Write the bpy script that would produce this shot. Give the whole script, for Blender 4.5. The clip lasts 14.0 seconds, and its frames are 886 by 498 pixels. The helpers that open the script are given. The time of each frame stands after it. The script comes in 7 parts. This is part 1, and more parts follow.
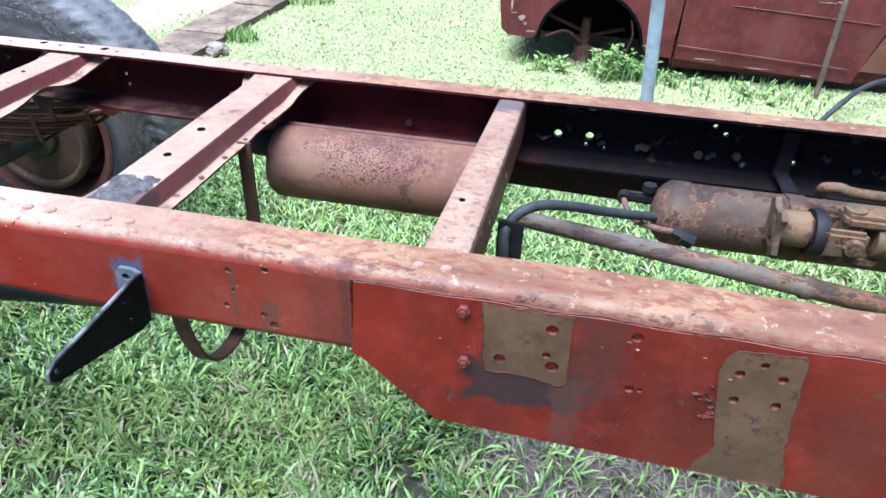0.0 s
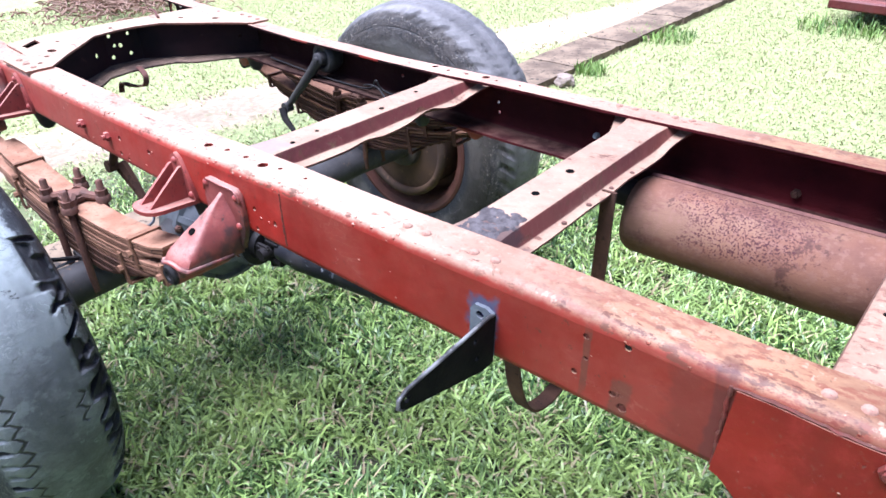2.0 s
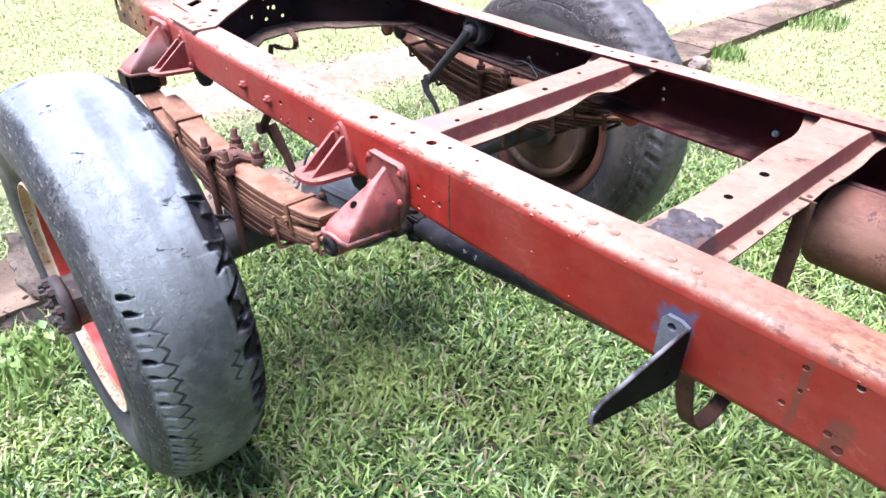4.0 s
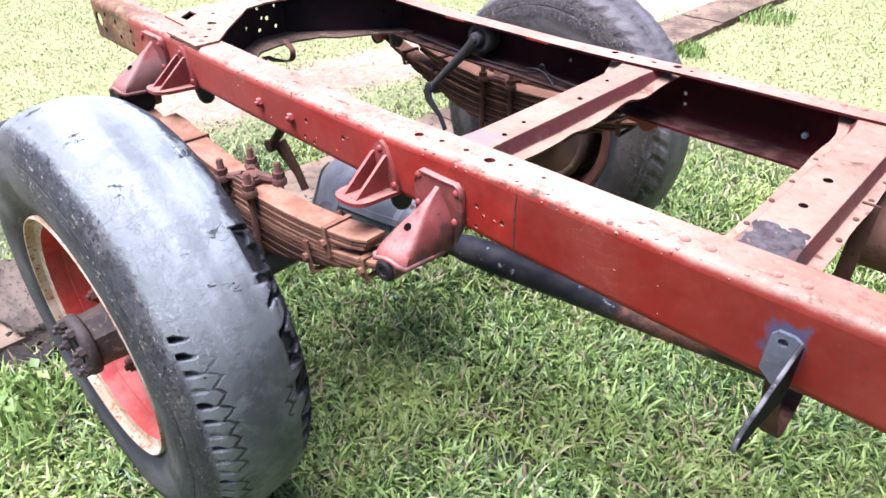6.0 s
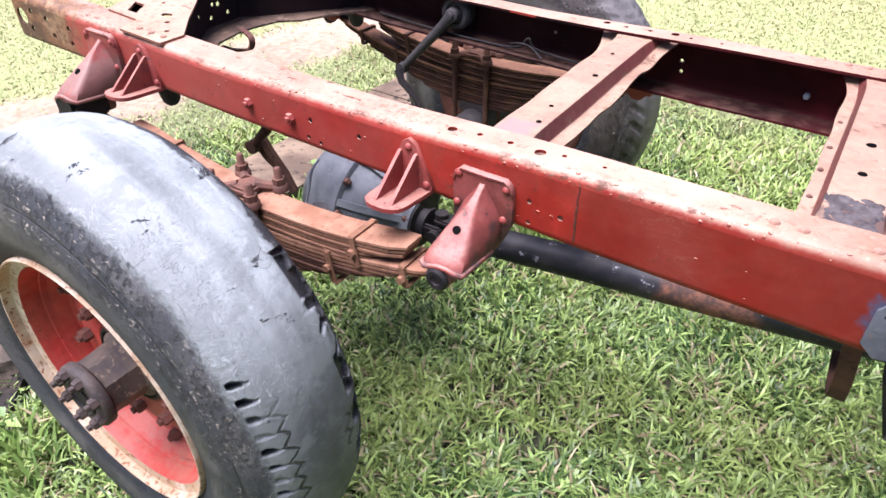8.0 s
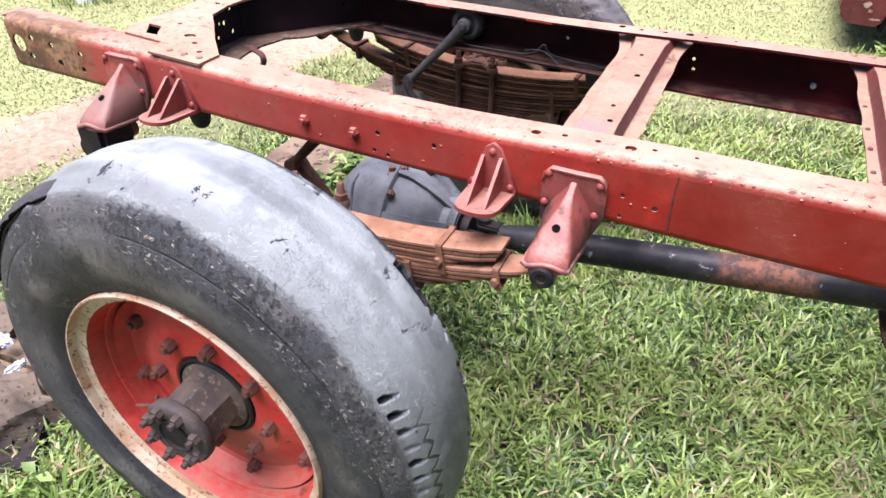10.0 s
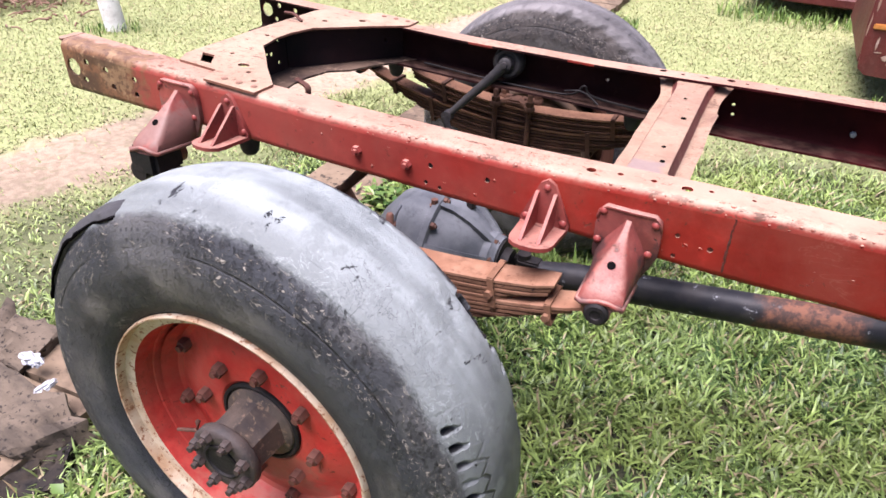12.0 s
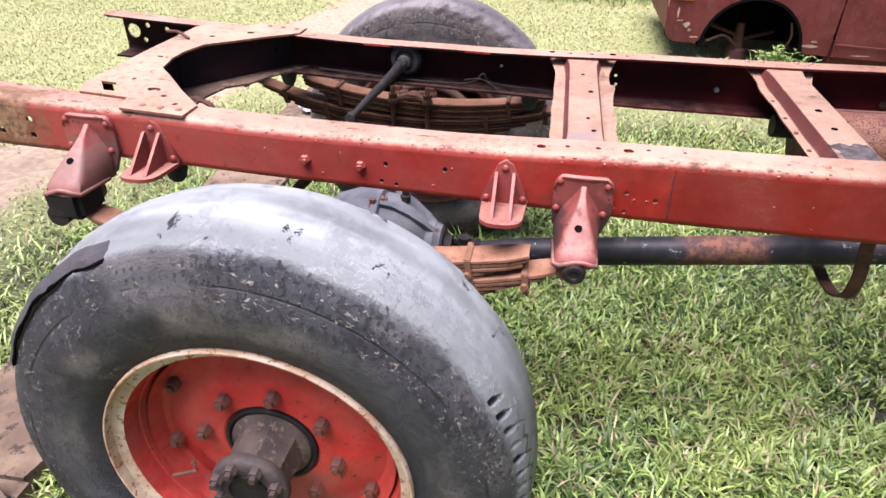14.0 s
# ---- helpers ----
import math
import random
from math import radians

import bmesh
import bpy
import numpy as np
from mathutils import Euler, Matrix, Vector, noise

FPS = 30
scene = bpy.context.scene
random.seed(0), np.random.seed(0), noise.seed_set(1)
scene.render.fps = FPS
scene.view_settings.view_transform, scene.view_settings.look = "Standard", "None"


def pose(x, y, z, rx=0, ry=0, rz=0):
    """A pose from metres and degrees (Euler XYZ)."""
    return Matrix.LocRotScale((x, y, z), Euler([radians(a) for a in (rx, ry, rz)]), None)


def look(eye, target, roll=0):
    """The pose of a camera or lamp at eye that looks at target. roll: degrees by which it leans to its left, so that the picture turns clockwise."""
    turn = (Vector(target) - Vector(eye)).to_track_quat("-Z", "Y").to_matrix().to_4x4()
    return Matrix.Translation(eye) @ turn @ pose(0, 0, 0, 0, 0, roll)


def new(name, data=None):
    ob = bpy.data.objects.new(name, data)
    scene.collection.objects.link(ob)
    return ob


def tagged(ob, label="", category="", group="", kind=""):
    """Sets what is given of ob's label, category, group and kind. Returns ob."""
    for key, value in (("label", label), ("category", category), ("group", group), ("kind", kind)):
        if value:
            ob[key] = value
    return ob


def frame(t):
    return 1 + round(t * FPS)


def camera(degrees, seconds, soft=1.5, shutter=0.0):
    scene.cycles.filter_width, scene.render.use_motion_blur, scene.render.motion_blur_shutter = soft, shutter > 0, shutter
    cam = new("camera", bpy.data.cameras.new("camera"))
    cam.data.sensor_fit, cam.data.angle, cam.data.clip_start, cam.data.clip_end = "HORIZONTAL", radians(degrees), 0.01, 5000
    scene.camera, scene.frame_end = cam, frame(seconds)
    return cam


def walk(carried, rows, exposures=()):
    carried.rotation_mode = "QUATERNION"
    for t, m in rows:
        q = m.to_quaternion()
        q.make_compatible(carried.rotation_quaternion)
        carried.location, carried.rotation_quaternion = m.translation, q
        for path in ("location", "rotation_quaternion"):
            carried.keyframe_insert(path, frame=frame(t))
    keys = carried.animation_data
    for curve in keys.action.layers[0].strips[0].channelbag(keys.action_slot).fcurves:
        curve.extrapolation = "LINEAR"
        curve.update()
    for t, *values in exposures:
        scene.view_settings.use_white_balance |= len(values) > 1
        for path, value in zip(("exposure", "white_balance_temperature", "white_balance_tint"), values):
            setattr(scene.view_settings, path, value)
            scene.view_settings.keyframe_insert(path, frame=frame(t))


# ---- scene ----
cam = camera(67.5, 14.0, 1.6)
PATH = [
    (0, (0.108, -0.725, 1.501), (-0.214, 0.917, 0.405), 2.1),
    (0.5, (0.061, -0.73, 1.495), (-0.438, 0.868, 0.4), 2.1),
    (1, (0.013, -0.717, 1.489), (-0.714, 0.808, 0.419), 0.9),
    (1.5, (-0.028, -0.692, 1.49), (-0.943, 0.748, 0.447), 0.0),
    (2, (-0.049, -0.664, 1.489), (-1.156, 0.648, 0.464), -1.1),
    (2.5, (-0.062, -0.655, 1.487), (-1.275, 0.541, 0.439), -1.7),
    (3, (-0.101, -0.66, 1.485), (-1.365, 0.49, 0.446), -1.7),
    (3.5, (-0.148, -0.684, 1.485), (-1.43, 0.411, 0.409), -1.7),
    (4, (-0.199, -0.721, 1.49), (-1.465, 0.377, 0.397), -0.6),
    (4.2, (-0.219, -0.734, 1.491), (-1.484, 0.385, 0.42), -0.6),
    (6.3, (-0.431, -0.869, 1.505), (-1.529, 0.389, 0.405), -0.1),
    (6.5, (-0.458, -0.893, 1.506), (-1.514, 0.413, 0.419), 0.2),
    (7, (-0.509, -0.948, 1.516), (-1.505, 0.393, 0.417), 0.5),
    (7.5, (-0.562, -0.953, 1.521), (-1.515, 0.398, 0.394), 1.2),
    (8, (-0.663, -0.925, 1.52), (-1.57, 0.41, 0.339), -0.8),
    (8.2, (-0.698, -0.928, 1.514), (-1.627, 0.392, 0.333), -1.7),
    (10.3, (-0.963, -1.14, 1.523), (-1.646, 0.354, 0.382), -0.1),
    (10.5, (-0.966, -1.147, 1.524), (-1.668, 0.347, 0.396), -0.2),
    (11, (-0.971, -1.167, 1.527), (-1.703, 0.339, 0.433), -0.3),
    (11.5, (-0.989, -1.175, 1.517), (-1.686, 0.356, 0.434), 0.8),
    (12, (-1.036, -1.172, 1.519), (-1.765, 0.358, 0.457), 1.6),
    (12.5, (-1.108, -1.162, 1.508), (-1.7, 0.385, 0.387), 1.1),
    (13, (-1.151, -1.198, 1.527), (-1.659, 0.402, 0.439), 1.1),
    (13.5, (-1.21, -1.256, 1.53), (-1.596, 0.374, 0.437), -1.0),
    (14, (-1.276, -1.314, 1.529), (-1.561, 0.36, 0.472), 0.2),
]
EXPOSURE = [(0.0, 1.68, 4880, 8), (1.0, 1.76, 5030, 14), (4.0, 1.79, 5500, 25), (6.5, 1.61, 5690, 27), (8.0, 1.57, 5880, 27), (11.0, 1.39, 6090, 27), (14.0, 1.33, 6190, 30)]
walk(cam, [(t, look(eye, target, roll)) for t, eye, target, roll in PATH], EXPOSURE)

# ---- world, sun and exposure ----
world = bpy.data.worlds.new("sky")
scene.world = world
world.use_nodes = True
wn = world.node_tree
sky = wn.nodes.new("ShaderNodeTexSky")
sky.sky_type = "NISHITA"
sky.sun_disc = False
SUN_EL, SUN_AZ = radians(73), radians(-150)
sky.sun_elevation, sky.sun_rotation = SUN_EL, SUN_AZ
sky.dust_density, sky.air_density = 2.0, 1.0
wn.links.new(sky.outputs["Color"], wn.nodes["Background"].inputs["Color"])
wn.nodes["Background"].inputs["Strength"].default_value = 0.06
sun_data = bpy.data.lights.new("sun", "SUN")
sun_data.energy, sun_data.angle, sun_data.color = 4.8, radians(48), (1.0, 0.985, 0.96)
sun = new("sun", sun_data)
sun_dir = Vector((math.sin(SUN_AZ) * math.cos(SUN_EL), math.cos(SUN_AZ) * math.cos(SUN_EL), math.sin(SUN_EL)))
sun.matrix_basis = look(sun_dir * 30, (0, 0, 0))


# ---- materials ----
class Mat:
    """A node material with short helpers."""

    def __init__(self, name, rough=0.7, metal=0.0, spec=0.5):
        self.m = bpy.data.materials.new(name)
        self.m.use_nodes = True
        self.t = self.m.node_tree
        self.b = self.t.nodes["Principled BSDF"]
        self.b.inputs["Roughness"].default_value = rough
        self.b.inputs["Metallic"].default_value = metal
        self.b.inputs["Specular IOR Level"].default_value = spec
        self.co = self.node("ShaderNodeTexCoord").outputs["Object"]

    def node(self, kind, **ins):
        n = self.t.nodes.new(kind)
        for k, v in ins.items():
            self.put(n.inputs[k.replace("_", " ")], v)
        return n

    def put(self, socket, v):
        if isinstance(v, bpy.types.NodeSocket):
            self.t.links.new(v, socket)
        else:
            socket.default_value = (*v, 1) if isinstance(v, tuple) and len(v) == 3 and socket.type == "RGBA" else v

    def noise(self, scale, detail=5.0, rough=0.55, stretch=None, dist=0.0):
        co = self.co
        if stretch:
            mp = self.node("ShaderNodeMapping", Vector=co)
            mp.inputs["Scale"].default_value = stretch
            co = mp.outputs["Vector"]
        return self.node("ShaderNodeTexNoise", Vector=co, Scale=scale, Detail=detail, Roughness=rough, Distortion=dist).outputs["Fac"]

    def ramp(self, v, lo, hi):
        n = self.node("ShaderNodeMapRange", Value=v)
        n.inputs["From Min"].default_value, n.inputs["From Max"].default_value = lo, hi
        n.interpolation_type = "SMOOTHSTEP"
        return n.outputs["Result"]

    def op(self, kind, a, b=0.0):
        n = self.node("ShaderNodeMath")
        n.operation = kind
        self.put(n.inputs[0], a)
        self.put(n.inputs[1], b)
        return n.outputs[0]

    def mix(self, f, a, b):
        n = self.node("ShaderNodeMix")
        n.data_type = "RGBA"
        self.put(n.inputs["Factor"], f)
        self.put(n.inputs[6], a)
        self.put(n.inputs[7], b)
        return n.outputs[2]

    def axis(self, what):
        return self.node("ShaderNodeSeparateXYZ", Vector=self.co).outputs[what]

    def up(self):
        return self.node("ShaderNodeSeparateXYZ", Vector=self.node("ShaderNodeNewGeometry").outputs["Normal"]).outputs["Z"]

    def near(self, place, size, ragged=0.4, scale=22.0):
        """1 within a ragged box round a place, 0 outside."""
        d = self.node("ShaderNodeVectorMath", )
        d.operation = "SUBTRACT"
        self.put(d.inputs[0], self.co)
        d.inputs[1].default_value = place
        s = self.node("ShaderNodeSeparateXYZ", Vector=d.outputs[0])
        far = 0.0
        for k, w in zip("XYZ", size):
            far = self.op("MAXIMUM", self.op("DIVIDE", self.op("ABSOLUTE", s.outputs[k]), w), far)
        far = self.op("ADD", far, self.op("MULTIPLY", self.op("SUBTRACT", self.noise(scale), 0.5), ragged * 4))
        return self.ramp(far, 1.3, 0.75)

    def colour(self, c):
        self.put(self.b.inputs["Base Color"], c)
        return self

    def rough(self, r):
        self.put(self.b.inputs["Roughness"], r)
        return self

    def bump(self, h, strength=0.3, distance=0.004):
        n = self.node("ShaderNodeBump", Height=h)
        n.inputs["Strength"].default_value, n.inputs["Distance"].default_value = strength, distance
        self.put(self.b.inputs["Normal"], n.outputs["Normal"])
        return self


def painted(name, base, deep, rust, dust, rust_at=0.62, dust_from=0.45, stains=(), browner=False, grime=0.0, tan_front=False):
    """Old paint: two tones, streaks and rust flecks, and a bleached, rusty film on what faces the sky."""
    m = Mat(name, 0.62, 0.0, 0.22)
    fine, speck = m.noise(46, 6, 0.65), m.noise(120, 4, 0.7)
    c = m.mix(m.ramp(m.noise(3.2, 5), 0.33, 0.68), base, deep)
    c = m.mix(m.op("MULTIPLY", m.ramp(m.noise(14, 7, 0.7), 0.45, 0.75), 0.55), c, tuple(1.45 * v + 0.01 for v in base))
    c = m.mix(m.op("MULTIPLY", m.ramp(m.noise(6, 4, 0.55, (1.0, 1.0, 0.14)), 0.5, 0.72), 0.5), c, tuple(0.45 * a + 0.35 * b for a, b in zip(deep, rust)))
    c = m.mix(m.op("MULTIPLY", m.ramp(speck, 0.61, 0.67), 0.4), c, rust)
    flecks = m.ramp(m.noise(24, 9, 0.74), rust_at, rust_at + 0.04)
    c = m.mix(flecks, c, tuple(0.7 * v for v in rust))
    facing = m.ramp(m.op("ADD", m.up(), m.op("MULTIPLY", m.op("ADD", m.op("MULTIPLY", m.op("SUBTRACT", m.noise(4, 5, 0.6), 0.5), 0.9), m.op("SUBTRACT", m.noise(26, 9, 0.8), 0.5)), 0.75)), dust_from, dust_from + (0.6 if tan_front else 0.85 if browner else 0.5))
    if browner:
        facing = m.op("MAXIMUM", facing, m.op("MULTIPLY", m.ramp(m.axis("X"), -0.35, 0.15), m.ramp(m.op("ADD", m.up(), m.op("MULTIPLY", m.op("SUBTRACT", m.noise(30, 8, 0.75), 0.5), 0.5)), 0.05, 0.3)))
    worn = m.mix(m.op("MULTIPLY", m.ramp(m.noise(7, 6, 0.65), 0.4, 0.68), 0.75), dust, tuple(0.55 * a + 0.45 * b for a, b in zip(dust, rust)))
    if browner:
        brown = (0.165, 0.105, 0.063)
        chips = m.op("MULTIPLY", m.ramp(m.noise(75, 8, 0.7, (0.55, 1.0, 1.0)), 0.53, 0.57), m.op("MULTIPLY", m.ramp(m.axis("X"), -0.7, -0.1), m.ramp(m.axis("X"), 0.55, 0.25)))
        worn = m.mix(m.op("MULTIPLY", m.ramp(m.op("ADD", m.axis("X"), m.op("MULTIPLY", m.op("SUBTRACT", m.noise(3, 5), 0.5), 1.6)), -0.9, 0.0), 0.95 if tan_front else 0.35), worn, brown)
        worn = m.mix(m.op("MULTIPLY", chips, 0.6), worn, tuple(0.5 * a + 0.4 * b for a, b in zip(base, rust)))
    worn = m.mix(m.op("MULTIPLY", m.ramp(m.noise(2.6, 5, 0.6, (0.5, 1.0, 1.0)), 0.4, 0.66), 0.4), worn, tuple(0.15 * a + 0.5 * b + 0.3 * d for a, b, d in zip(base, dust, rust)))
    worn = m.mix(m.op("MULTIPLY", m.ramp(m.noise(60, 8, 0.75), 0.50, 0.64), m.ramp(m.noise(2.2, 4), 0.35, 0.7)), worn, rust)
    worn = m.mix(m.op("MULTIPLY", m.ramp(m.noise(85, 6, 0.75), 0.56, 0.66), 0.45), worn, tuple(1.25 * v + 0.03 for v in dust))
    if tan_front:
        tan = m.mix(m.ramp(m.noise(9, 7, 0.7, (0.5, 1.0, 1.0)), 0.36, 0.64), (0.230, 0.134, 0.070), (0.115, 0.058, 0.032))
        tan = m.mix(m.op("MULTIPLY", m.ramp(m.noise(55, 8, 0.72, (0.5, 1.0, 1.0)), 0.50, 0.57), 0.8), tan, (0.120, 0.040, 0.022))
        tan = m.mix(m.op("MULTIPLY", m.ramp(m.noise(23, 9, 0.76, (0.5, 1.0, 1.0)), 0.57, 0.61), 0.8), tan, (0.050, 0.027, 0.019))
        tan = m.mix(m.op("MULTIPLY", m.ramp(m.noise(38, 8, 0.72), 0.58, 0.63), 0.6), tan, (0.34, 0.24, 0.16))
        worn = m.mix(m.op("MULTIPLY", m.ramp(m.op("ADD", m.axis("X"), m.op("MULTIPLY", m.op("SUBTRACT", m.noise(4, 6, 0.65), 0.5), 0.7)), -0.85, -0.10), 0.92), worn, tan)
    pits = m.ramp(m.noise(30, 9, 0.75, (0.45, 1.0, 1.0)), 0.60, 0.63)
    worn = m.mix(m.op("MULTIPLY", pits, 0.85), worn, tuple(0.5 * v for v in rust))
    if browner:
        # Paler towards the rear: faded paint, plus sky sheen put into the rail's colour.
        rear_pale = m.ramp(m.op("ADD", m.axis("X"), m.op("MULTIPLY", m.op("SUBTRACT", m.noise(3, 6, 0.65), 0.5), 1.2)), -1.2, -2.0)
        c = m.mix(m.op("MULTIPLY", rear_pale, 0.5), c, (0.285, 0.072, 0.056) if tan_front else tuple(0.55 * a + 0.45 * b for a, b in zip(base, dust)))
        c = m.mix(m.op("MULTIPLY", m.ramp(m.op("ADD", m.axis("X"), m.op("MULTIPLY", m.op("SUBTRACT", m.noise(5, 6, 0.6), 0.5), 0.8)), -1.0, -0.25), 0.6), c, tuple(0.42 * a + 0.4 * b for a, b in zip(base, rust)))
    if tan_front:
        deeper = m.ramp(m.op("ADD", m.axis("X"), m.op("MULTIPLY", m.op("SUBTRACT", m.noise(6, 5), 0.5), 0.10)), -1.03, -0.97)
        c = m.mix(m.op("MULTIPLY", deeper, 0.6), c, tuple(0.62 * v for v in deep))
    if grime:
        film = m.op("MULTIPLY", m.ramp(m.noise(5, 9, 0.7), 0.40, 0.66), grime)
        c = m.mix(film, c, tuple(0.4 * a + 0.55 * b for a, b in zip(base, dust)))
        c = m.mix(m.op("MULTIPLY", m.ramp(m.noise(11, 8, 0.75, (1.0, 1.0, 0.5)), 0.55, 0.64), grime), c, tuple(0.25 * a + 0.6 * b for a, b in zip(base, rust)))
        dots = m.op("MULTIPLY", m.ramp(m.noise(52, 6, 0.7), 0.61, 0.645), m.ramp(m.noise(4, 4), 0.42, 0.6))
        c = m.mix(m.op("MULTIPLY", dots, 0.85), c, tuple(0.5 * v for v in rust))
        hair = m.op("MULTIPLY", m.ramp(m.op("ABSOLUTE", m.op("SUBTRACT", m.noise(13, 5, 0.55, (0.4, 1.0, 1.0), 0.9), 0.5)), 0.007, 0.002), m.ramp(m.noise(5, 4), 0.5, 0.62))
        c = m.mix(m.op("MULTIPLY", hair, 0.12), c, tuple(0.4 * a + 0.6 * b for a, b in zip(base, dust)))
    c = m.mix(m.op("MULTIPLY", facing, 0.9), c, worn)
    if browner:
        corner = m.op("MULTIPLY", m.ramp(m.up(), 0.1, 0.3), m.ramp(m.up(), 0.99, 0.8))
        freckle = m.op("MULTIPLY", m.ramp(m.noise(62, 7, 0.7, (0.5, 1.0, 1.0)), 0.54, 0.58), m.ramp(m.noise(3.5, 4), 0.38, 0.6))
        c = m.mix(m.op("MULTIPLY", m.op("MULTIPLY", corner, freckle), 0.85), c, tuple(0.6 * v for v in rust))
    for place, size, tone, amount in stains:
        c = m.mix(m.op("MULTIPLY", m.near(place, size, 0.5, 34), amount), c, tone)
    if tan_front:
        end = m.near((-2.65, 0, 0.95), (0.17, 0.05, 0.10), 0.6, 26)
        c = m.mix(m.op("MULTIPLY", m.op("MULTIPLY", end, m.ramp(m.noise(34, 9, 0.78), 0.48, 0.56)), 0.75), c, (0.070, 0.036, 0.022))
        c = m.mix(m.op("MULTIPLY", m.op("MULTIPLY", end, m.ramp(m.noise(27, 9, 0.78), 0.54, 0.60)), 0.7), c, (0.29, 0.18, 0.095))
    scars = m.op("MULTIPLY", m.ramp(m.noise(9, 9, 0.8, (1.0, 1.0, 0.35), 0.6), 0.62, 0.66), 0.7)
    c = m.mix(scars, c, tuple(0.35 * v for v in rust))
    relief = m.op("ADD", m.op("MULTIPLY", m.noise(11, 4, 0.55), 1.2), m.op("ADD", m.op("MULTIPLY", fine, 0.25), m.op("MULTIPLY", flecks, -0.5)))
    m.colour(c).bump(relief, 0.55, 0.004)
    m.put(m.b.inputs["Roughness"], m.op("ADD", m.op("MULTIPLY", fine, 0.35), 0.36))
    return m.m


def mottled(name, a, b, c=None, scale=12.0, rough=0.75, metal=0.0, bumpy=0.35, spots=0.6, stretch=None, spec=0.2):
    m = Mat(name, rough, metal, spec)
    n, f = m.noise(scale, 6, 0.6, stretch), m.noise(scale * 6, 6, 0.65)
    col = m.mix(m.ramp(n, 0.35, 0.65), a, b)
    if c:
        col = m.mix(m.ramp(f, spots, spots + 0.08), col, c)
    col = m.mix(m.op("MULTIPLY", m.ramp(m.noise(scale * 2.3, 9, 0.78), 0.52, 0.64), 0.45), col, tuple(0.45 * v for v in a))
    m.colour(col).bump(m.op("ADD", f, m.noise(scale * 1.7, 7, 0.7)), bumpy, 0.003)
    return m.m


RUST, DUST = (0.12, 0.05, 0.028), (0.37, 0.25, 0.175)
BLUE = (0.035, 0.065, 0.11)
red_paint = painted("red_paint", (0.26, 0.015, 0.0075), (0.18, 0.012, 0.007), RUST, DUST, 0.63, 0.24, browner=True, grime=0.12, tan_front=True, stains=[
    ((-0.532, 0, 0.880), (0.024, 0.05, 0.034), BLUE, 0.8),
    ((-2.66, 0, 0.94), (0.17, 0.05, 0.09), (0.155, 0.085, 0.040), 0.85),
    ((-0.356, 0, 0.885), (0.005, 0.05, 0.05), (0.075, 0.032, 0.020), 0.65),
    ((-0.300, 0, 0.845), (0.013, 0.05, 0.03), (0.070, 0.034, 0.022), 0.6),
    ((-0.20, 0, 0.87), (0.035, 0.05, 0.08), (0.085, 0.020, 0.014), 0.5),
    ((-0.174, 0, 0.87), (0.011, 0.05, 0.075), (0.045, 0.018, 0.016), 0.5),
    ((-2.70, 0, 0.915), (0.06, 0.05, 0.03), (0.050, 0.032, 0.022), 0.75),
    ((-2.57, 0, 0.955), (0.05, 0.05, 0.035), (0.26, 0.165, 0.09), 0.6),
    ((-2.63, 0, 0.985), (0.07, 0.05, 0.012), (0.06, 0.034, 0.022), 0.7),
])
plate_paint = painted("plate_paint", (0.15, 0.011, 0.0055), (0.075, 0.0065, 0.0045), RUST, (0.16, 0.075, 0.05), stains=[
    ((0.09, 0, 0.805), (0.085, 0.05, 0.04), (0.018, 0.015, 0.018), 0.85),
    ((0.19, 0, 0.88), (0.035, 0.05, 0.08), (0.04, 0.02, 0.018), 0.5),
    ((0.16, 0, 0.74), (0.02, 0.05, 0.09), (0.075, 0.032, 0.026), 0.5),
])
member_paint = painted("member_paint", (0.125, 0.030, 0.026), (0.080, 0.020, 0.019), (0.14, 0.062, 0.036), (0.33, 0.228, 0.153), 0.6, 0.35, browner=True, stains=[
    ((-0.60, 0.11, 0.93), (0.060, 0.045, 0.05), (0.045, 0.026, 0.026), 0.8),
    ((-0.033, 0.725, 0.955), (0.045, 0.045, 0.05), (0.068, 0.056, 0.052), 0.85),
    ((-1.2, 0.12, 0.95), (0.03, 0.04, 0.05), (0.20, 0.15, 0.14), 0.7),
])
gusset_paint = painted("gusset_paint", (0.20, 0.085, 0.055), (0.15, 0.06, 0.04), (0.15, 0.065, 0.036), (0.37, 0.265, 0.18), 0.62, 0.2)
bracket_paint = painted("bracket_paint", (0.24, 0.042, 0.034), (0.13, 0.024, 0.022), (0.07, 0.04, 0.036), (0.34, 0.17, 0.125), 0.6, 0.6, grime=0.35)
wheel_inner = painted("wheel_inner", (0.105, 0.040, 0.027), (0.065, 0.026, 0.019), (0.06, 0.03, 0.02), (0.20, 0.11, 0.075), 0.6, 0.7)
hanger_paint = painted("hanger_paint", (0.235, 0.050, 0.038), (0.115, 0.030, 0.026), (0.060, 0.036, 0.030), (0.33, 0.18, 0.14), 0.615, 0.5, grime=0.3, stains=[
    ((-2.34, -0.06, 0.865), (0.075, 0.10, 0.055), (0.140, 0.092, 0.076), 0.6),
    ((-1.255, -0.03, 0.80), (0.025, 0.07, 0.05), (0.030, 0.022, 0.021), 0.75),
    ((-1.130, -0.03, 0.80), (0.025, 0.07, 0.05), (0.030, 0.022, 0.021), 0.75),
    ((-1.20, -0.13, 0.775), (0.05, 0.04, 0.012), (0.10, 0.065, 0.06), 0.6),
])
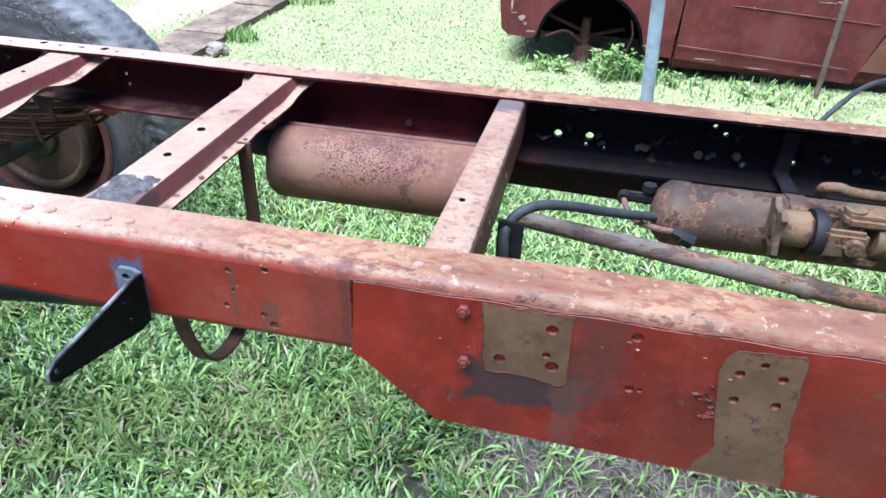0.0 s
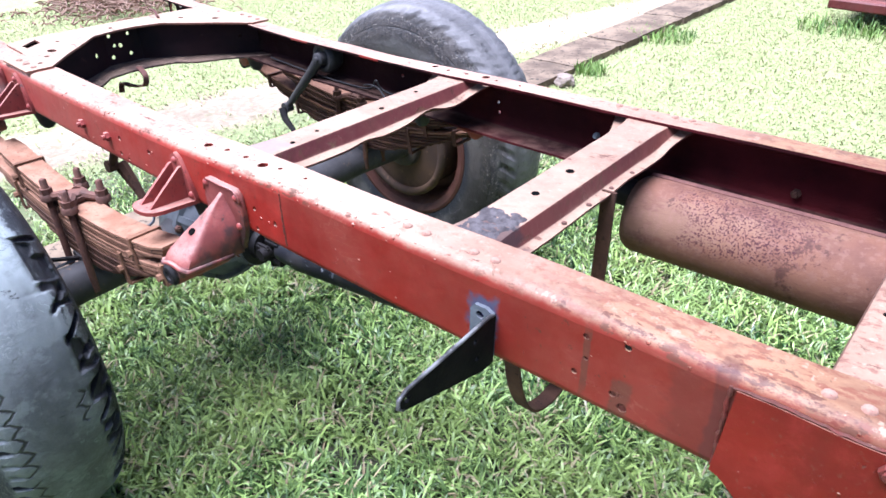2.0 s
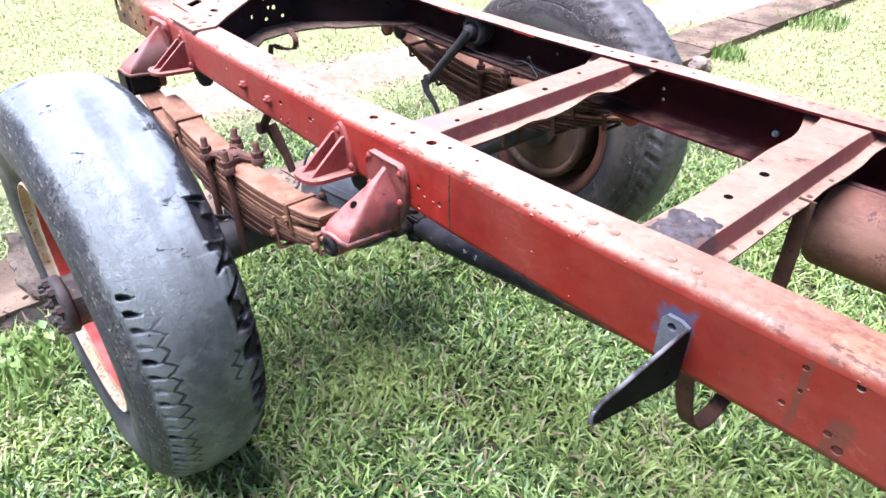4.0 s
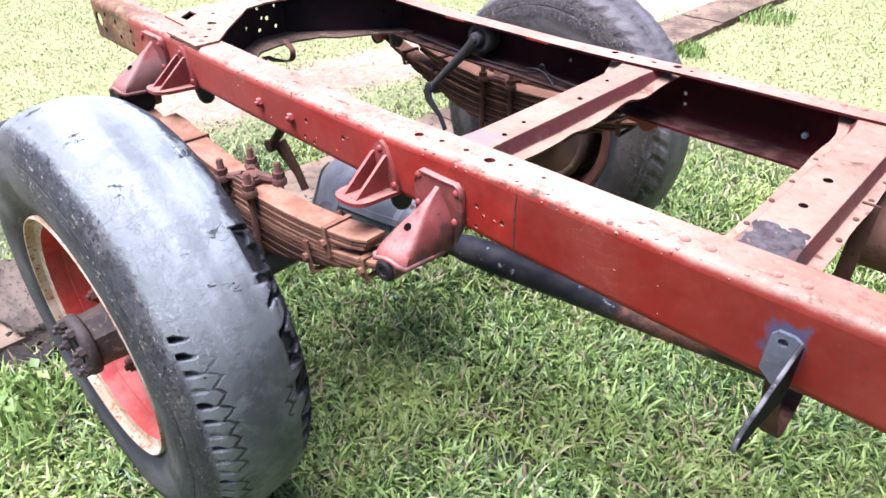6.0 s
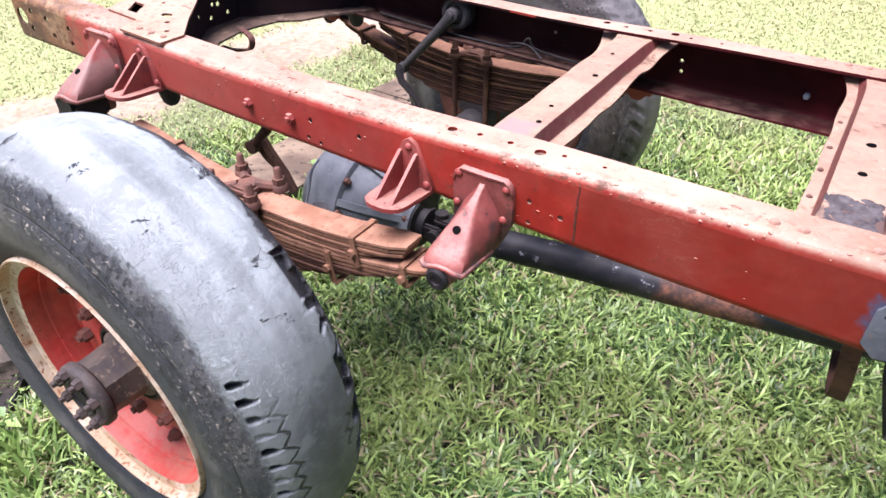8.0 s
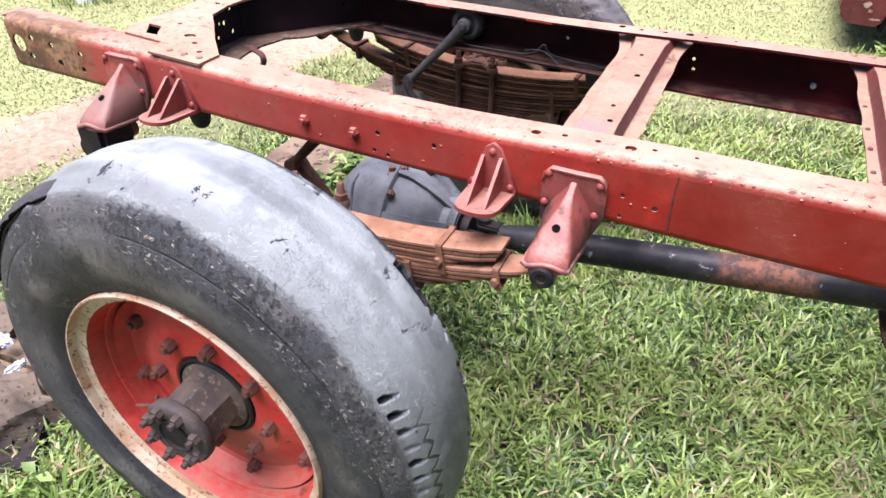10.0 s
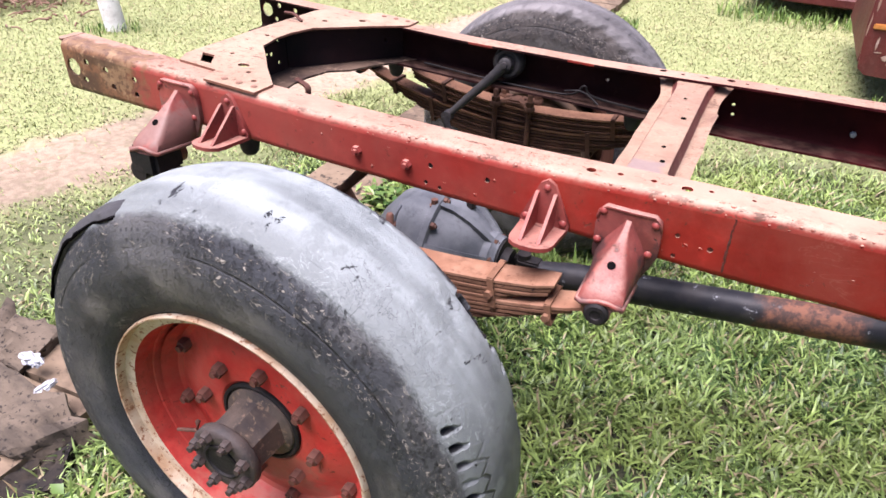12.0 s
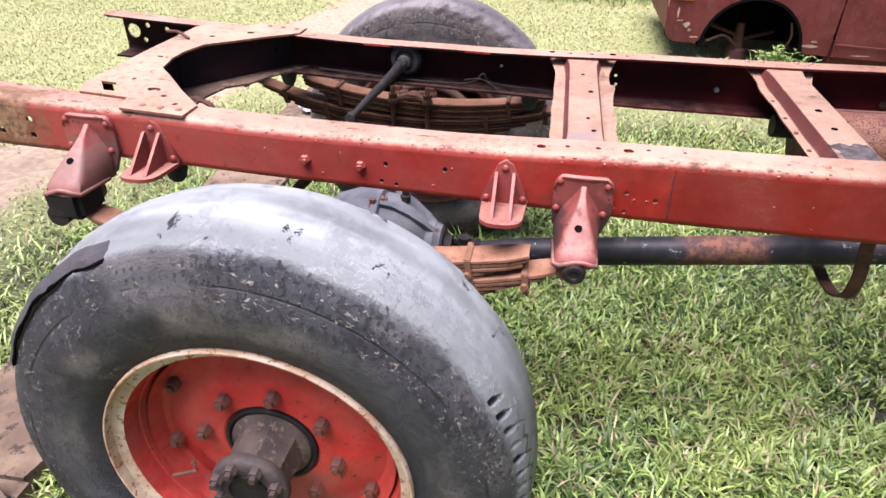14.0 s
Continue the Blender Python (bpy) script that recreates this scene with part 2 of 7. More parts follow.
# Near-black for parts within the frame, with their shade mixed into the colour.
inner_dark = mottled("inner_dark", (0.006, 0.005, 0.006), (0.022, 0.009, 0.010), (0.06, 0.03, 0.02), 2.6, 0.7, 0, 0.5, 0.64, None, 0.12)
bare_steel = mottled("bare_steel", (0.070, 0.036, 0.020), (0.105, 0.056, 0.030), (0.045, 0.028, 0.022), 9.0, 0.6, 0.0, 0.4, 0.58)
tar = mottled("tar", (0.050, 0.042, 0.042), (0.090, 0.078, 0.077), (0.085, 0.062, 0.052), 40.0, 0.8, 0, 0.6, 0.6, None, 0.08)
inner_flake = mottled("inner_flake", (0.006, 0.005, 0.005), (0.018, 0.012, 0.010), (0.06, 0.028, 0.015), 25.0, 0.45)
dusty_plate = mottled("dusty_plate", (0.13, 0.085, 0.058), (0.055, 0.034, 0.026), (0.17, 0.115, 0.078), 6.0, 0.9, 0, 0.5, 0.55)
lip_red = mottled("lip_red", (0.105, 0.020, 0.014), (0.070, 0.026, 0.018), (0.13, 0.065, 0.042), 30.0, 0.7)
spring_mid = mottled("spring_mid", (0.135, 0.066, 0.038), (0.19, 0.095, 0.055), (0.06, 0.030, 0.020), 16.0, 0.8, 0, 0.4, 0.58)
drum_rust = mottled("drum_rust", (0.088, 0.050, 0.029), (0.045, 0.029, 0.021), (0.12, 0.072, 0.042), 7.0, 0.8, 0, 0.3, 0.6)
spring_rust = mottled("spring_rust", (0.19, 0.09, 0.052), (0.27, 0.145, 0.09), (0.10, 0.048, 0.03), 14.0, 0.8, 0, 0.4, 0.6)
# Darker spring rust, also used as the shaded copy on lower leaves.
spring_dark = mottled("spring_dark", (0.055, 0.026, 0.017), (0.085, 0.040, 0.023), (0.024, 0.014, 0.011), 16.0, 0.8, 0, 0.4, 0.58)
bolt_rust = mottled("bolt_rust", (0.13, 0.06, 0.042), (0.08, 0.042, 0.032), (0.20, 0.11, 0.07), 40.0, 0.7)
rivet_tan = mottled("rivet_tan", (0.28, 0.17, 0.12), (0.20, 0.10, 0.07), (0.12, 0.05, 0.035), 40.0, 0.75)
stud_iron = mottled("stud_iron", (0.06, 0.042, 0.036), (0.03, 0.024, 0.022), (0.10, 0.06, 0.04), 30.0, 0.6)
nut_rust = mottled("nut_rust", (0.14, 0.052, 0.036), (0.085, 0.04, 0.03), (0.045, 0.028, 0.022), 30.0, 0.7)
grease_iron = mottled("grease_iron", (0.010, 0.0095, 0.010), (0.022, 0.018, 0.017), (0.06, 0.038, 0.026), 18.0, 0.6, 0, 0.4, 0.63, None, 0.15)
damper_iron = mottled("damper_iron", (0.026, 0.024, 0.025), (0.042, 0.038, 0.037), (0.08, 0.06, 0.05), 20.0, 0.5, 0, 0.4, 0.62)
# Near-black standing for shade: in drillings, the split tread and the wheel arch.
shade_black = mottled("shade_black", (0.004, 0.004, 0.004), (0.006, 0.005, 0.005), None, 20.0, 0.9, 0, 0.1, 0.6, None, 0.0)
grey_paint = mottled("grey_paint", (0.070, 0.075, 0.083), (0.125, 0.130, 0.138), (0.14, 0.105, 0.075), 9.0, 0.6, 0, 0.4, 0.66)
axle_iron = mottled("axle_iron", (0.055, 0.05, 0.049), (0.036, 0.033, 0.033), (0.11, 0.07, 0.045), 9.0, 0.6)
hub_iron = mottled("hub_iron", (0.092, 0.070, 0.055), (0.036, 0.031, 0.030), (0.16, 0.115, 0.080), 11.0, 0.6, 0, 0.6, 0.56)
flange_iron = mottled("flange_iron", (0.036, 0.031, 0.030), (0.060, 0.046, 0.040), (0.10, 0.07, 0.05), 22.0, 0.6, 0, 0.5, 0.6)
wheel_red = painted("wheel_red", (0.41, 0.030, 0.021), (0.27, 0.020, 0.016), (0.11, 0.04, 0.026), (0.36, 0.16, 0.11), 0.63, 0.8, grime=0.42, stains=[
    ((-1.73, -0.47, 0.315), (0.16, 0.06, 0.055), (0.30, 0.14, 0.10), 0.4),
    ((-1.745, -0.47, 0.40), (0.10, 0.05, 0.05), (0.17, 0.085, 0.06), 0.55),
])
rim_cream = mottled("rim_cream", (0.46, 0.38, 0.28), (0.33, 0.21, 0.12), (0.19, 0.085, 0.042), 11.0, 0.6, 0, 0.4, 0.54)
rubber_dark = mottled("rubber_dark", (0.022, 0.022, 0.024), (0.035, 0.034, 0.035), None, 20.0, 0.6)
tread_flap = mottled("tread_flap", (0.055, 0.053, 0.054), (0.034, 0.033, 0.035), (0.10, 0.092, 0.085), 12.0, 0.7, 0, 0.5, 0.6)
tank_rust = mottled("tank_rust", (0.115, 0.05, 0.037), (0.08, 0.034, 0.028), (0.06, 0.028, 0.024), 32.0, 0.8, 0, 0.3, 0.55)
black_paint = mottled("black_paint", (0.005, 0.005, 0.0055), (0.009, 0.008, 0.008), (0.05, 0.03, 0.02), 15.0, 0.6, 0, 0.2, 0.72, None, 0.04)
steel_grey = mottled("steel_grey", (0.11, 0.118, 0.132), (0.065, 0.07, 0.08), (0.14, 0.10, 0.08), 18.0, 0.5)
# Pale steel tones for a highlight put in as colour.
edge_glint = mottled("edge_glint", (0.16, 0.155, 0.15), (0.025, 0.024, 0.024), (0.22, 0.21, 0.20), 18.0, 0.45)
galvanised = mottled("galvanised", (0.33, 0.36, 0.38), (0.24, 0.26, 0.27), (0.15, 0.14, 0.13), 8.0, 0.5, 0.2, 0.2, 0.66)
pale_stone = mottled("pale_stone", (0.27, 0.21, 0.165), (0.19, 0.145, 0.115), (0.2, 0.18, 0.15), 9.0, 0.9)
rubble_brown = mottled("rubble_brown", (0.070, 0.052, 0.036), (0.018, 0.015, 0.013), (0.008, 0.007, 0.007), 7.0, 0.9, 0, 1.0, 0.53)
stone_brown = mottled("stone_brown", (0.120, 0.092, 0.066), (0.048, 0.038, 0.029), (0.018, 0.015, 0.013), 9.0, 0.9, 0, 0.8, 0.56, (0.5, 1.6, 1.6))
limewash = mottled("limewash", (0.72, 0.70, 0.66), (0.55, 0.52, 0.47), (0.35, 0.28, 0.22), 8.0, 0.85)
concrete = mottled("concrete", (0.195, 0.140, 0.092), (0.092, 0.064, 0.044), (0.035, 0.028, 0.022), 4.0, 0.9, 0, 0.7, 0.56)
plastic_white = mottled("plastic_white", (0.46, 0.47, 0.49), (0.30, 0.30, 0.31), None, 30.0, 0.4)
twig_wood = mottled("twig_wood", (0.26, 0.17, 0.12), (0.18, 0.10, 0.07), None, 9.0, 0.9)
car_red = painted("car_red", (0.100, 0.018, 0.015), (0.068, 0.014, 0.012), (0.20, 0.10, 0.08), (0.22, 0.075, 0.06), 0.655, 0.6, grime=0.3)
car_brown = painted("car_brown", (0.15, 0.065, 0.035), (0.11, 0.045, 0.028), (0.14, 0.06, 0.04), (0.25, 0.13, 0.08), 0.66, 0.8)
chip_pale = mottled("chip_pale", (0.36, 0.26, 0.21), (0.24, 0.14, 0.10), None, 30.0, 0.8)
amber = mottled("amber", (0.50, 0.22, 0.06), (0.42, 0.16, 0.04), None, 20.0, 0.25)
glass_dark = mottled("glass_dark", (0.03, 0.035, 0.035), (0.04, 0.045, 0.045), None, 5.0, 0.1)


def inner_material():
    """The inside of a rail: old maroon paint behind the cross members, black with oil towards the front, all darkened
    for the channel's shade.
    """
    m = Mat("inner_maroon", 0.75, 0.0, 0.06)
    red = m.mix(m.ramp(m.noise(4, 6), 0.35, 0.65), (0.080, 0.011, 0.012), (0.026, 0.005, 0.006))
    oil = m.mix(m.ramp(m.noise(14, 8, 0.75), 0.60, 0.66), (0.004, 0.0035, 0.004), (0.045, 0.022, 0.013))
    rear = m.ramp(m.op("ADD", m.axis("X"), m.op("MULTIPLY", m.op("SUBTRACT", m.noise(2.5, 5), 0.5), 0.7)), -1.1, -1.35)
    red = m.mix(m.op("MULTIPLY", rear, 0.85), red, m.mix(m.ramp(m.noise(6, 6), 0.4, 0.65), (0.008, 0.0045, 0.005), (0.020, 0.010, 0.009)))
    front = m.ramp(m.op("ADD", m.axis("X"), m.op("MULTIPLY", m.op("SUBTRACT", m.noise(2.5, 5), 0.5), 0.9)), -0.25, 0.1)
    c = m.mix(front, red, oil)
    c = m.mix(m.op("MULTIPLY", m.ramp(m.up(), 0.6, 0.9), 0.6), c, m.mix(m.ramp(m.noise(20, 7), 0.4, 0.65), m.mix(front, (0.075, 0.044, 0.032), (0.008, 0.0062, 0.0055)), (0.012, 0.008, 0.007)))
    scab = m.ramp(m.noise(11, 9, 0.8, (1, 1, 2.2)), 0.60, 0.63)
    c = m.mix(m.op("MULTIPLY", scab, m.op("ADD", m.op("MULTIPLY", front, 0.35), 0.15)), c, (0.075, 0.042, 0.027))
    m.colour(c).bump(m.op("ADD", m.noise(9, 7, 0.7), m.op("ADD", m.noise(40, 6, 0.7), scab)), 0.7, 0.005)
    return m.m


def silencer_material():
    """Dull red-brown sheet, thickly freckled on the crown."""
    m = Mat("silencer_skin", 0.75, 0.0, 0.2)
    c = m.mix(m.ramp(m.noise(7, 6), 0.35, 0.65), (0.150, 0.068, 0.041), (0.092, 0.040, 0.027))
    c = m.mix(m.op("MULTIPLY", m.ramp(m.noise(6, 8, 0.7, (0.4, 1, 1)), 0.5, 0.62), 0.6), c, (0.175, 0.098, 0.060))
    c = m.mix(m.op("MULTIPLY", m.ramp(m.noise(70, 5, 0.6), 0.52, 0.6), 0.35), c, (0.17, 0.088, 0.066))
    c = m.mix(m.op("MULTIPLY", m.ramp(m.noise(17, 8, 0.75), 0.58, 0.62), 0.7), c, (0.045, 0.018, 0.014))
    crown = m.near((-0.33, 0.60, 0.86), (0.11, 0.3, 0.07), 0.5, 12)
    freckle = m.ramp(m.noise(230, 3, 0.6), 0.52, 0.57)
    c = m.mix(m.op("MULTIPLY", freckle, crown), c, (0.05, 0.016, 0.016))
    m.colour(c).bump(m.op("ADD", m.noise(20, 6, 0.6), freckle), 0.3, 0.002)
    return m.m


def scale_material(name, pale, brown, dark, streak=(1, 1, 1)):
    """Old iron: a dull film, broken open over brown scale, with dark runs and bright rust at the breaks."""
    m = Mat(name, 0.75, 0.0, 0.2)
    wide, torn = m.noise(5, 8, 0.68, streak, 0.6), m.noise(13, 9, 0.74, streak)
    c = m.mix(m.ramp(wide, 0.40, 0.62), pale, brown)
    c = m.mix(m.ramp(m.noise(3.1, 6, 0.6), 0.46, 0.66), c, dark)
    broken = m.ramp(torn, 0.53, 0.56)
    c = m.mix(m.op("MULTIPLY", broken, 0.8), c, tuple(0.5 * a + 0.3 * b for a, b in zip(brown, dark)))
    rim = m.op("MULTIPLY", m.ramp(m.op("ABSOLUTE", m.op("SUBTRACT", torn, 0.53)), 0.022, 0.006), m.ramp(m.noise(7, 4), 0.42, 0.58))
    c = m.mix(m.op("MULTIPLY", rim, 0.8), c, (0.20, 0.085, 0.038))
    speck = m.ramp(m.noise(90, 5, 0.7), 0.58, 0.64)
    c = m.mix(m.op("MULTIPLY", speck, 0.5), c, tuple(1.5 * v for v in pale))
    m.colour(c).bump(m.op("ADD", m.op("MULTIPLY", broken, -0.8), m.op("ADD", m.noise(45, 7, 0.7), speck)), 0.6, 0.003)
    return m.m


def propshaft_material():
    m = Mat("propshaft_paint", 0.55, 0.0, 0.25)
    base = m.mix(m.ramp(m.noise(16, 6), 0.4, 0.66), (0.012, 0.012, 0.015), (0.03, 0.027, 0.027))
    base = m.mix(m.ramp(m.noise(30, 7, 0.7), 0.62, 0.66), base, (0.22, 0.22, 0.23))
    bare = m.near((-0.80, 0.3, 0.6), (0.095, 0.2, 0.2), 0.3, 30)
    worn = m.mix(m.ramp(m.noise(40, 6, 0.7), 0.4, 0.6), (0.165, 0.070, 0.042), (0.055, 0.032, 0.026))
    m.colour(m.mix(bare, base, worn)).bump(m.noise(60, 5), 0.3, 0.002)
    m.put(m.b.inputs["Roughness"], m.op("ADD", m.op("MULTIPLY", bare, 0.25), 0.52))
    return m.m


def rubber_material(name, tone, bald, sipes):
    """Old rubber: dark, flaking, tan-stained walls, and a tread scrubbed to a chalky grey."""
    m = Mat(name, 0.5, 0.0, 0.32)
    away = m.node("ShaderNodeVectorMath")
    away.operation = "MULTIPLY_ADD"
    m.put(away.inputs[0], m.co)
    away.inputs[1].default_value, away.inputs[2].default_value = (1, 0, 1), (1.757, 0, -0.515)
    size = m.node("ShaderNodeVectorMath")
    size.operation = "LENGTH"
    m.put(size.inputs[0], away.outputs[0])
    flat = m.node("ShaderNodeSeparateXYZ", Vector=away.outputs[0])
    turn = m.op("ARCTAN2", flat.outputs["Z"], flat.outputs["X"])
    radius = size.outputs["Value"]
    streak_co = m.node("ShaderNodeCombineXYZ", X=m.op("MULTIPLY", turn, 0.55), Y=m.op("MULTIPLY", m.axis("Y"), 6.0), Z=m.op("MULTIPLY", radius, 7.0))
    streak = m.node("ShaderNodeTexNoise", Vector=streak_co.outputs[0], Scale=2.6, Detail=5.0, Roughness=0.5).outputs["Fac"]
    # walls: blue-black, with tan flakes and scuffs in rings
    c = m.mix(m.ramp(m.noise(4.5, 6, 0.65), 0.3, 0.7), tuple(v * 0.28 for v in tone), tuple(v * 0.78 for v in tone))
    c = m.mix(m.op("MULTIPLY", m.op("MULTIPLY", m.ramp(streak, 0.40, 0.64), m.ramp(m.noise(2.4, 5, 0.6), 0.44, 0.64)), 0.5), c, (0.120, 0.115, 0.108))
    bead = m.mix(m.ramp(m.noise(5, 7, 0.65), 0.35, 0.65), tuple(0.38 * v for v in tone), (0.125, 0.116, 0.104))
    bead = m.mix(m.op("MULTIPLY", m.ramp(m.noise(3, 4), 0.52, 0.66), 0.7), bead, tone)
    zone = m.ramp(m.op("ADD", radius, m.op("MULTIPLY", m.op("SUBTRACT", m.noise(8, 8, 0.7), 0.5), 0.09)), 0.376, 0.412)
    stroke_co = m.node("ShaderNodeCombineXYZ", X=m.op("MULTIPLY", turn, 8.0), Y=m.op("MULTIPLY", m.axis("Y"), 34.0), Z=m.op("MULTIPLY", radius, 34.0))
    stroke = m.node("ShaderNodeTexNoise", Vector=stroke_co.outputs[0], Scale=2.6, Detail=9.0, Roughness=0.76, Distortion=1.6).outputs["Fac"]
    flake = m.ramp(stroke, 0.565, 0.59)
    tan = m.op("MULTIPLY", m.ramp(m.noise(6, 9, 0.75), 0.40, 0.54), flake)
    band = m.op("MULTIPLY", m.ramp(radius, 0.385, 0.42), 0.85)
    c = m.mix(m.op("MULTIPLY", tan, band), c, (0.33, 0.292, 0.240))
    black = m.op("MULTIPLY", m.op("MULTIPLY", m.ramp(m.noise(85, 5, 0.65, (1.0, 1.0, 0.6)), 0.53, 0.58), m.ramp(m.noise(6, 5), 0.36, 0.56)), 0.7)
    c = m.mix(black, c, (0.014, 0.014, 0.016))
    c = m.mix(zone, bead, c)
    seat = m.ramp(m.op("ADD", radius, m.op("MULTIPLY", m.op("SUBTRACT", m.noise(7, 7, 0.7), 0.5), 0.07)), 0.352, 0.322)
    c = m.mix(m.op("MULTIPLY", seat, 0.85), c, (0.014, 0.016, 0.021))
    groove = m.op("MULTIPLY", m.ramp(m.op("ABSOLUTE", m.op("SUBTRACT", radius, 0.437)), 0.003, 0.001), m.ramp(m.noise(7, 5), 0.42, 0.55))
    c = m.mix(m.op("MULTIPLY", groove, 0.8), c, (0.012, 0.012, 0.013))
    scratch = m.ramp(m.op("ABSOLUTE", m.op("SUBTRACT", m.noise(9, 6, 0.6, None, 1.2), 0.5)), 0.006, 0.002)
    c = m.mix(m.op("MULTIPLY", scratch, m.ramp(m.noise(4, 3), 0.5, 0.65)), c, (0.16, 0.15, 0.14))
    # tread
    ragged = m.op("ADD", m.op("MULTIPLY", m.op("SUBTRACT", m.noise(6, 7, 0.65), 0.5), 0.030), m.op("MULTIPLY", m.op("SUBTRACT", stroke, 0.5), 0.03))
    tread = m.ramp(m.op("ADD", radius, ragged), 0.477, 0.492)
    chalk = m.mix(m.ramp(streak, 0.25, 0.72), tuple(v * 0.40 for v in bald), tuple(v * 1.12 for v in bald))
    chalk = m.mix(m.op("MULTIPLY", m.ramp(m.noise(4, 5, 0.6), 0.4, 0.75), 0.4), chalk, tuple(v * 0.72 for v in bald))
    chalk = m.mix(m.op("MULTIPLY", m.ramp(m.noise(30, 6, 0.6), 0.45, 0.7), 0.3), chalk, tuple(1.12 * v for v in bald))
    if sipes:
        fresh = m.op("MULTIPLY", m.ramp(turn, 0.75, 0.15), m.ramp(turn, -2.0, -1.6))
        chalk = m.mix(m.op("MULTIPLY", fresh, 0.9), chalk, m.mix(m.ramp(m.noise(9, 8, 0.7), 0.4, 0.64), (0.040, 0.041, 0.045), (0.105, 0.105, 0.108)))
    chalk = m.mix(m.op("MULTIPLY", m.ramp(m.op("ADD", m.axis("Y"), m.op("MULTIPLY", m.op("SUBTRACT", m.noise(7, 6, 0.65), 0.5), 0.06)), -0.455, -0.535), 0.75 if sipes else 0.0), chalk, tuple(0.45 * v for v in bald))
    nick = m.ramp(m.noise(19, 7, 0.72, (1, 0.5, 1), 0.7), 0.634, 0.65)
    chalk = m.mix(nick, chalk, (0.02, 0.02, 0.022))
    crack = m.op("MULTIPLY", m.ramp(m.op("ABSOLUTE", m.op("SUBTRACT", m.noise(7, 7, 0.65, None, 1.5), 0.52)), 0.007, 0.002), m.ramp(m.noise(5, 3), 0.5, 0.62))
    chalk = m.mix(m.op("MULTIPLY", crack, 0.65), chalk, (0.05, 0.05, 0.05))
    peel = m.op("MULTIPLY", m.ramp(m.op("ABSOLUTE", m.op("SUBTRACT", m.noise(24, 5, 0.6, None, 1.5), 0.5)), 0.014, 0.004), m.ramp(m.noise(6, 4), 0.5, 0.6))
    scuff = m.op("MULTIPLY", m.ramp(m.noise(12, 8, 0.72, (1, 0.6, 1)), 0.52, 0.6), 0.6)
    chalk = m.mix(scuff, chalk, tuple(0.55 * v for v in bald))
    chalk = m.mix(m.op("MULTIPLY", peel, 0.45), chalk, tuple(1.35 * v for v in bald))
    c = m.mix(tread, c, chalk)
    for ring in (0.451, 0.466):
        dash = m.op("MULTIPLY", m.ramp(m.op("ABSOLUTE", m.op("SUBTRACT", radius, ring)), 0.0035, 0.0018), m.op("GREATER_THAN", m.op("FRACT", m.op("MULTIPLY", turn, 31.0)), 0.62))
        c = m.mix(m.op("MULTIPLY", dash, m.op("MULTIPLY", m.ramp(m.noise(12, 3), 0.45, 0.55), 0.8)), c, (0.012, 0.012, 0.013))
    cut = 0.0
    if sipes:
        # near-black down in the slots
        aside = m.op("ADD", m.axis("Y"), 0.430)
        square = m.op("MULTIPLY", aside, aside)
        crown = m.op("SUBTRACT", 0.5145, m.op("ADD", m.op("MULTIPLY", square, 1.6), m.op("MULTIPLY", m.op("MULTIPLY", square, square), 60.0)))
        sunk = m.op("MULTIPLY", m.ramp(m.op("SUBTRACT", crown, radius), 0.0035, 0.0075), m.ramp(square, 0.0128, 0.0118))
        c = m.mix(m.op("MULTIPLY", sunk, 0.9), c, (0.014, 0.014, 0.016))
        shaky = m.op("MULTIPLY", m.op("SUBTRACT", m.noise(26, 5, 0.6), 0.5), 0.03)
        zig = m.op("PINGPONG", m.op("MULTIPLY", turn, 28.6), 1.0)
        inside = m.op("MULTIPLY", m.ramp(turn, -1.25, -0.95), m.ramp(turn, 0.45, 0.2))
        for lane, gap in ((-0.506, 0.34), (-0.385, 0.52)):
            off = m.op("ABSOLUTE", m.op("SUBTRACT", m.op("ADD", m.axis("Y"), shaky), m.op("ADD", m.op("MULTIPLY", zig, 0.020), lane)))
            line = m.op("MULTIPLY", m.ramp(off, 0.0055, 0.0020), m.op("MULTIPLY", inside, m.ramp(m.noise(13, 4, 0.5, (1, 0.3, 1)), gap, gap + 0.05)))
            cut = m.op("MAXIMUM", line, cut)
        c = m.mix(m.op("MULTIPLY", cut, 0.9), c, (0.012, 0.012, 0.013))
        torn = m.ramp(m.op("ADD", m.axis("Y"), m.op("MULTIPLY", m.op("SUBTRACT", m.noise(16, 8, 0.8), 0.5), 0.07)), -0.345, -0.335)
        torn = m.op("MULTIPLY", torn, m.ramp(m.noise(10, 8, 0.75), 0.44, 0.5))
        c = m.mix(m.op("MULTIPLY", torn, 0.92), c, (0.015, 0.015, 0.017))
    relief = m.op("ADD", m.noise(20, 10, 0.78), m.op("ADD", m.op("MULTIPLY", m.noise(90, 6, 0.75), m.op("SUBTRACT", 0.5, m.op("MULTIPLY", tread, 0.38))), m.op("MULTIPLY", m.op("MULTIPLY", m.op("SUBTRACT", 1.0, tread), m.op("SUBTRACT", flake, m.op("ADD", groove, black))), 0.8)))
    relief = m.op("SUBTRACT", relief, m.op("MULTIPLY", m.op("ADD", cut, m.op("MULTIPLY", tread, nick)), 0.8))
    m.colour(c).bump(relief, 0.85, 0.006)
    m.put(m.b.inputs["Roughness"], m.op("SUBTRACT", m.op("ADD", m.op("MULTIPLY", m.noise(20), 0.35), 0.40), m.op("MULTIPLY", tread, 0.1)))
    return m.m


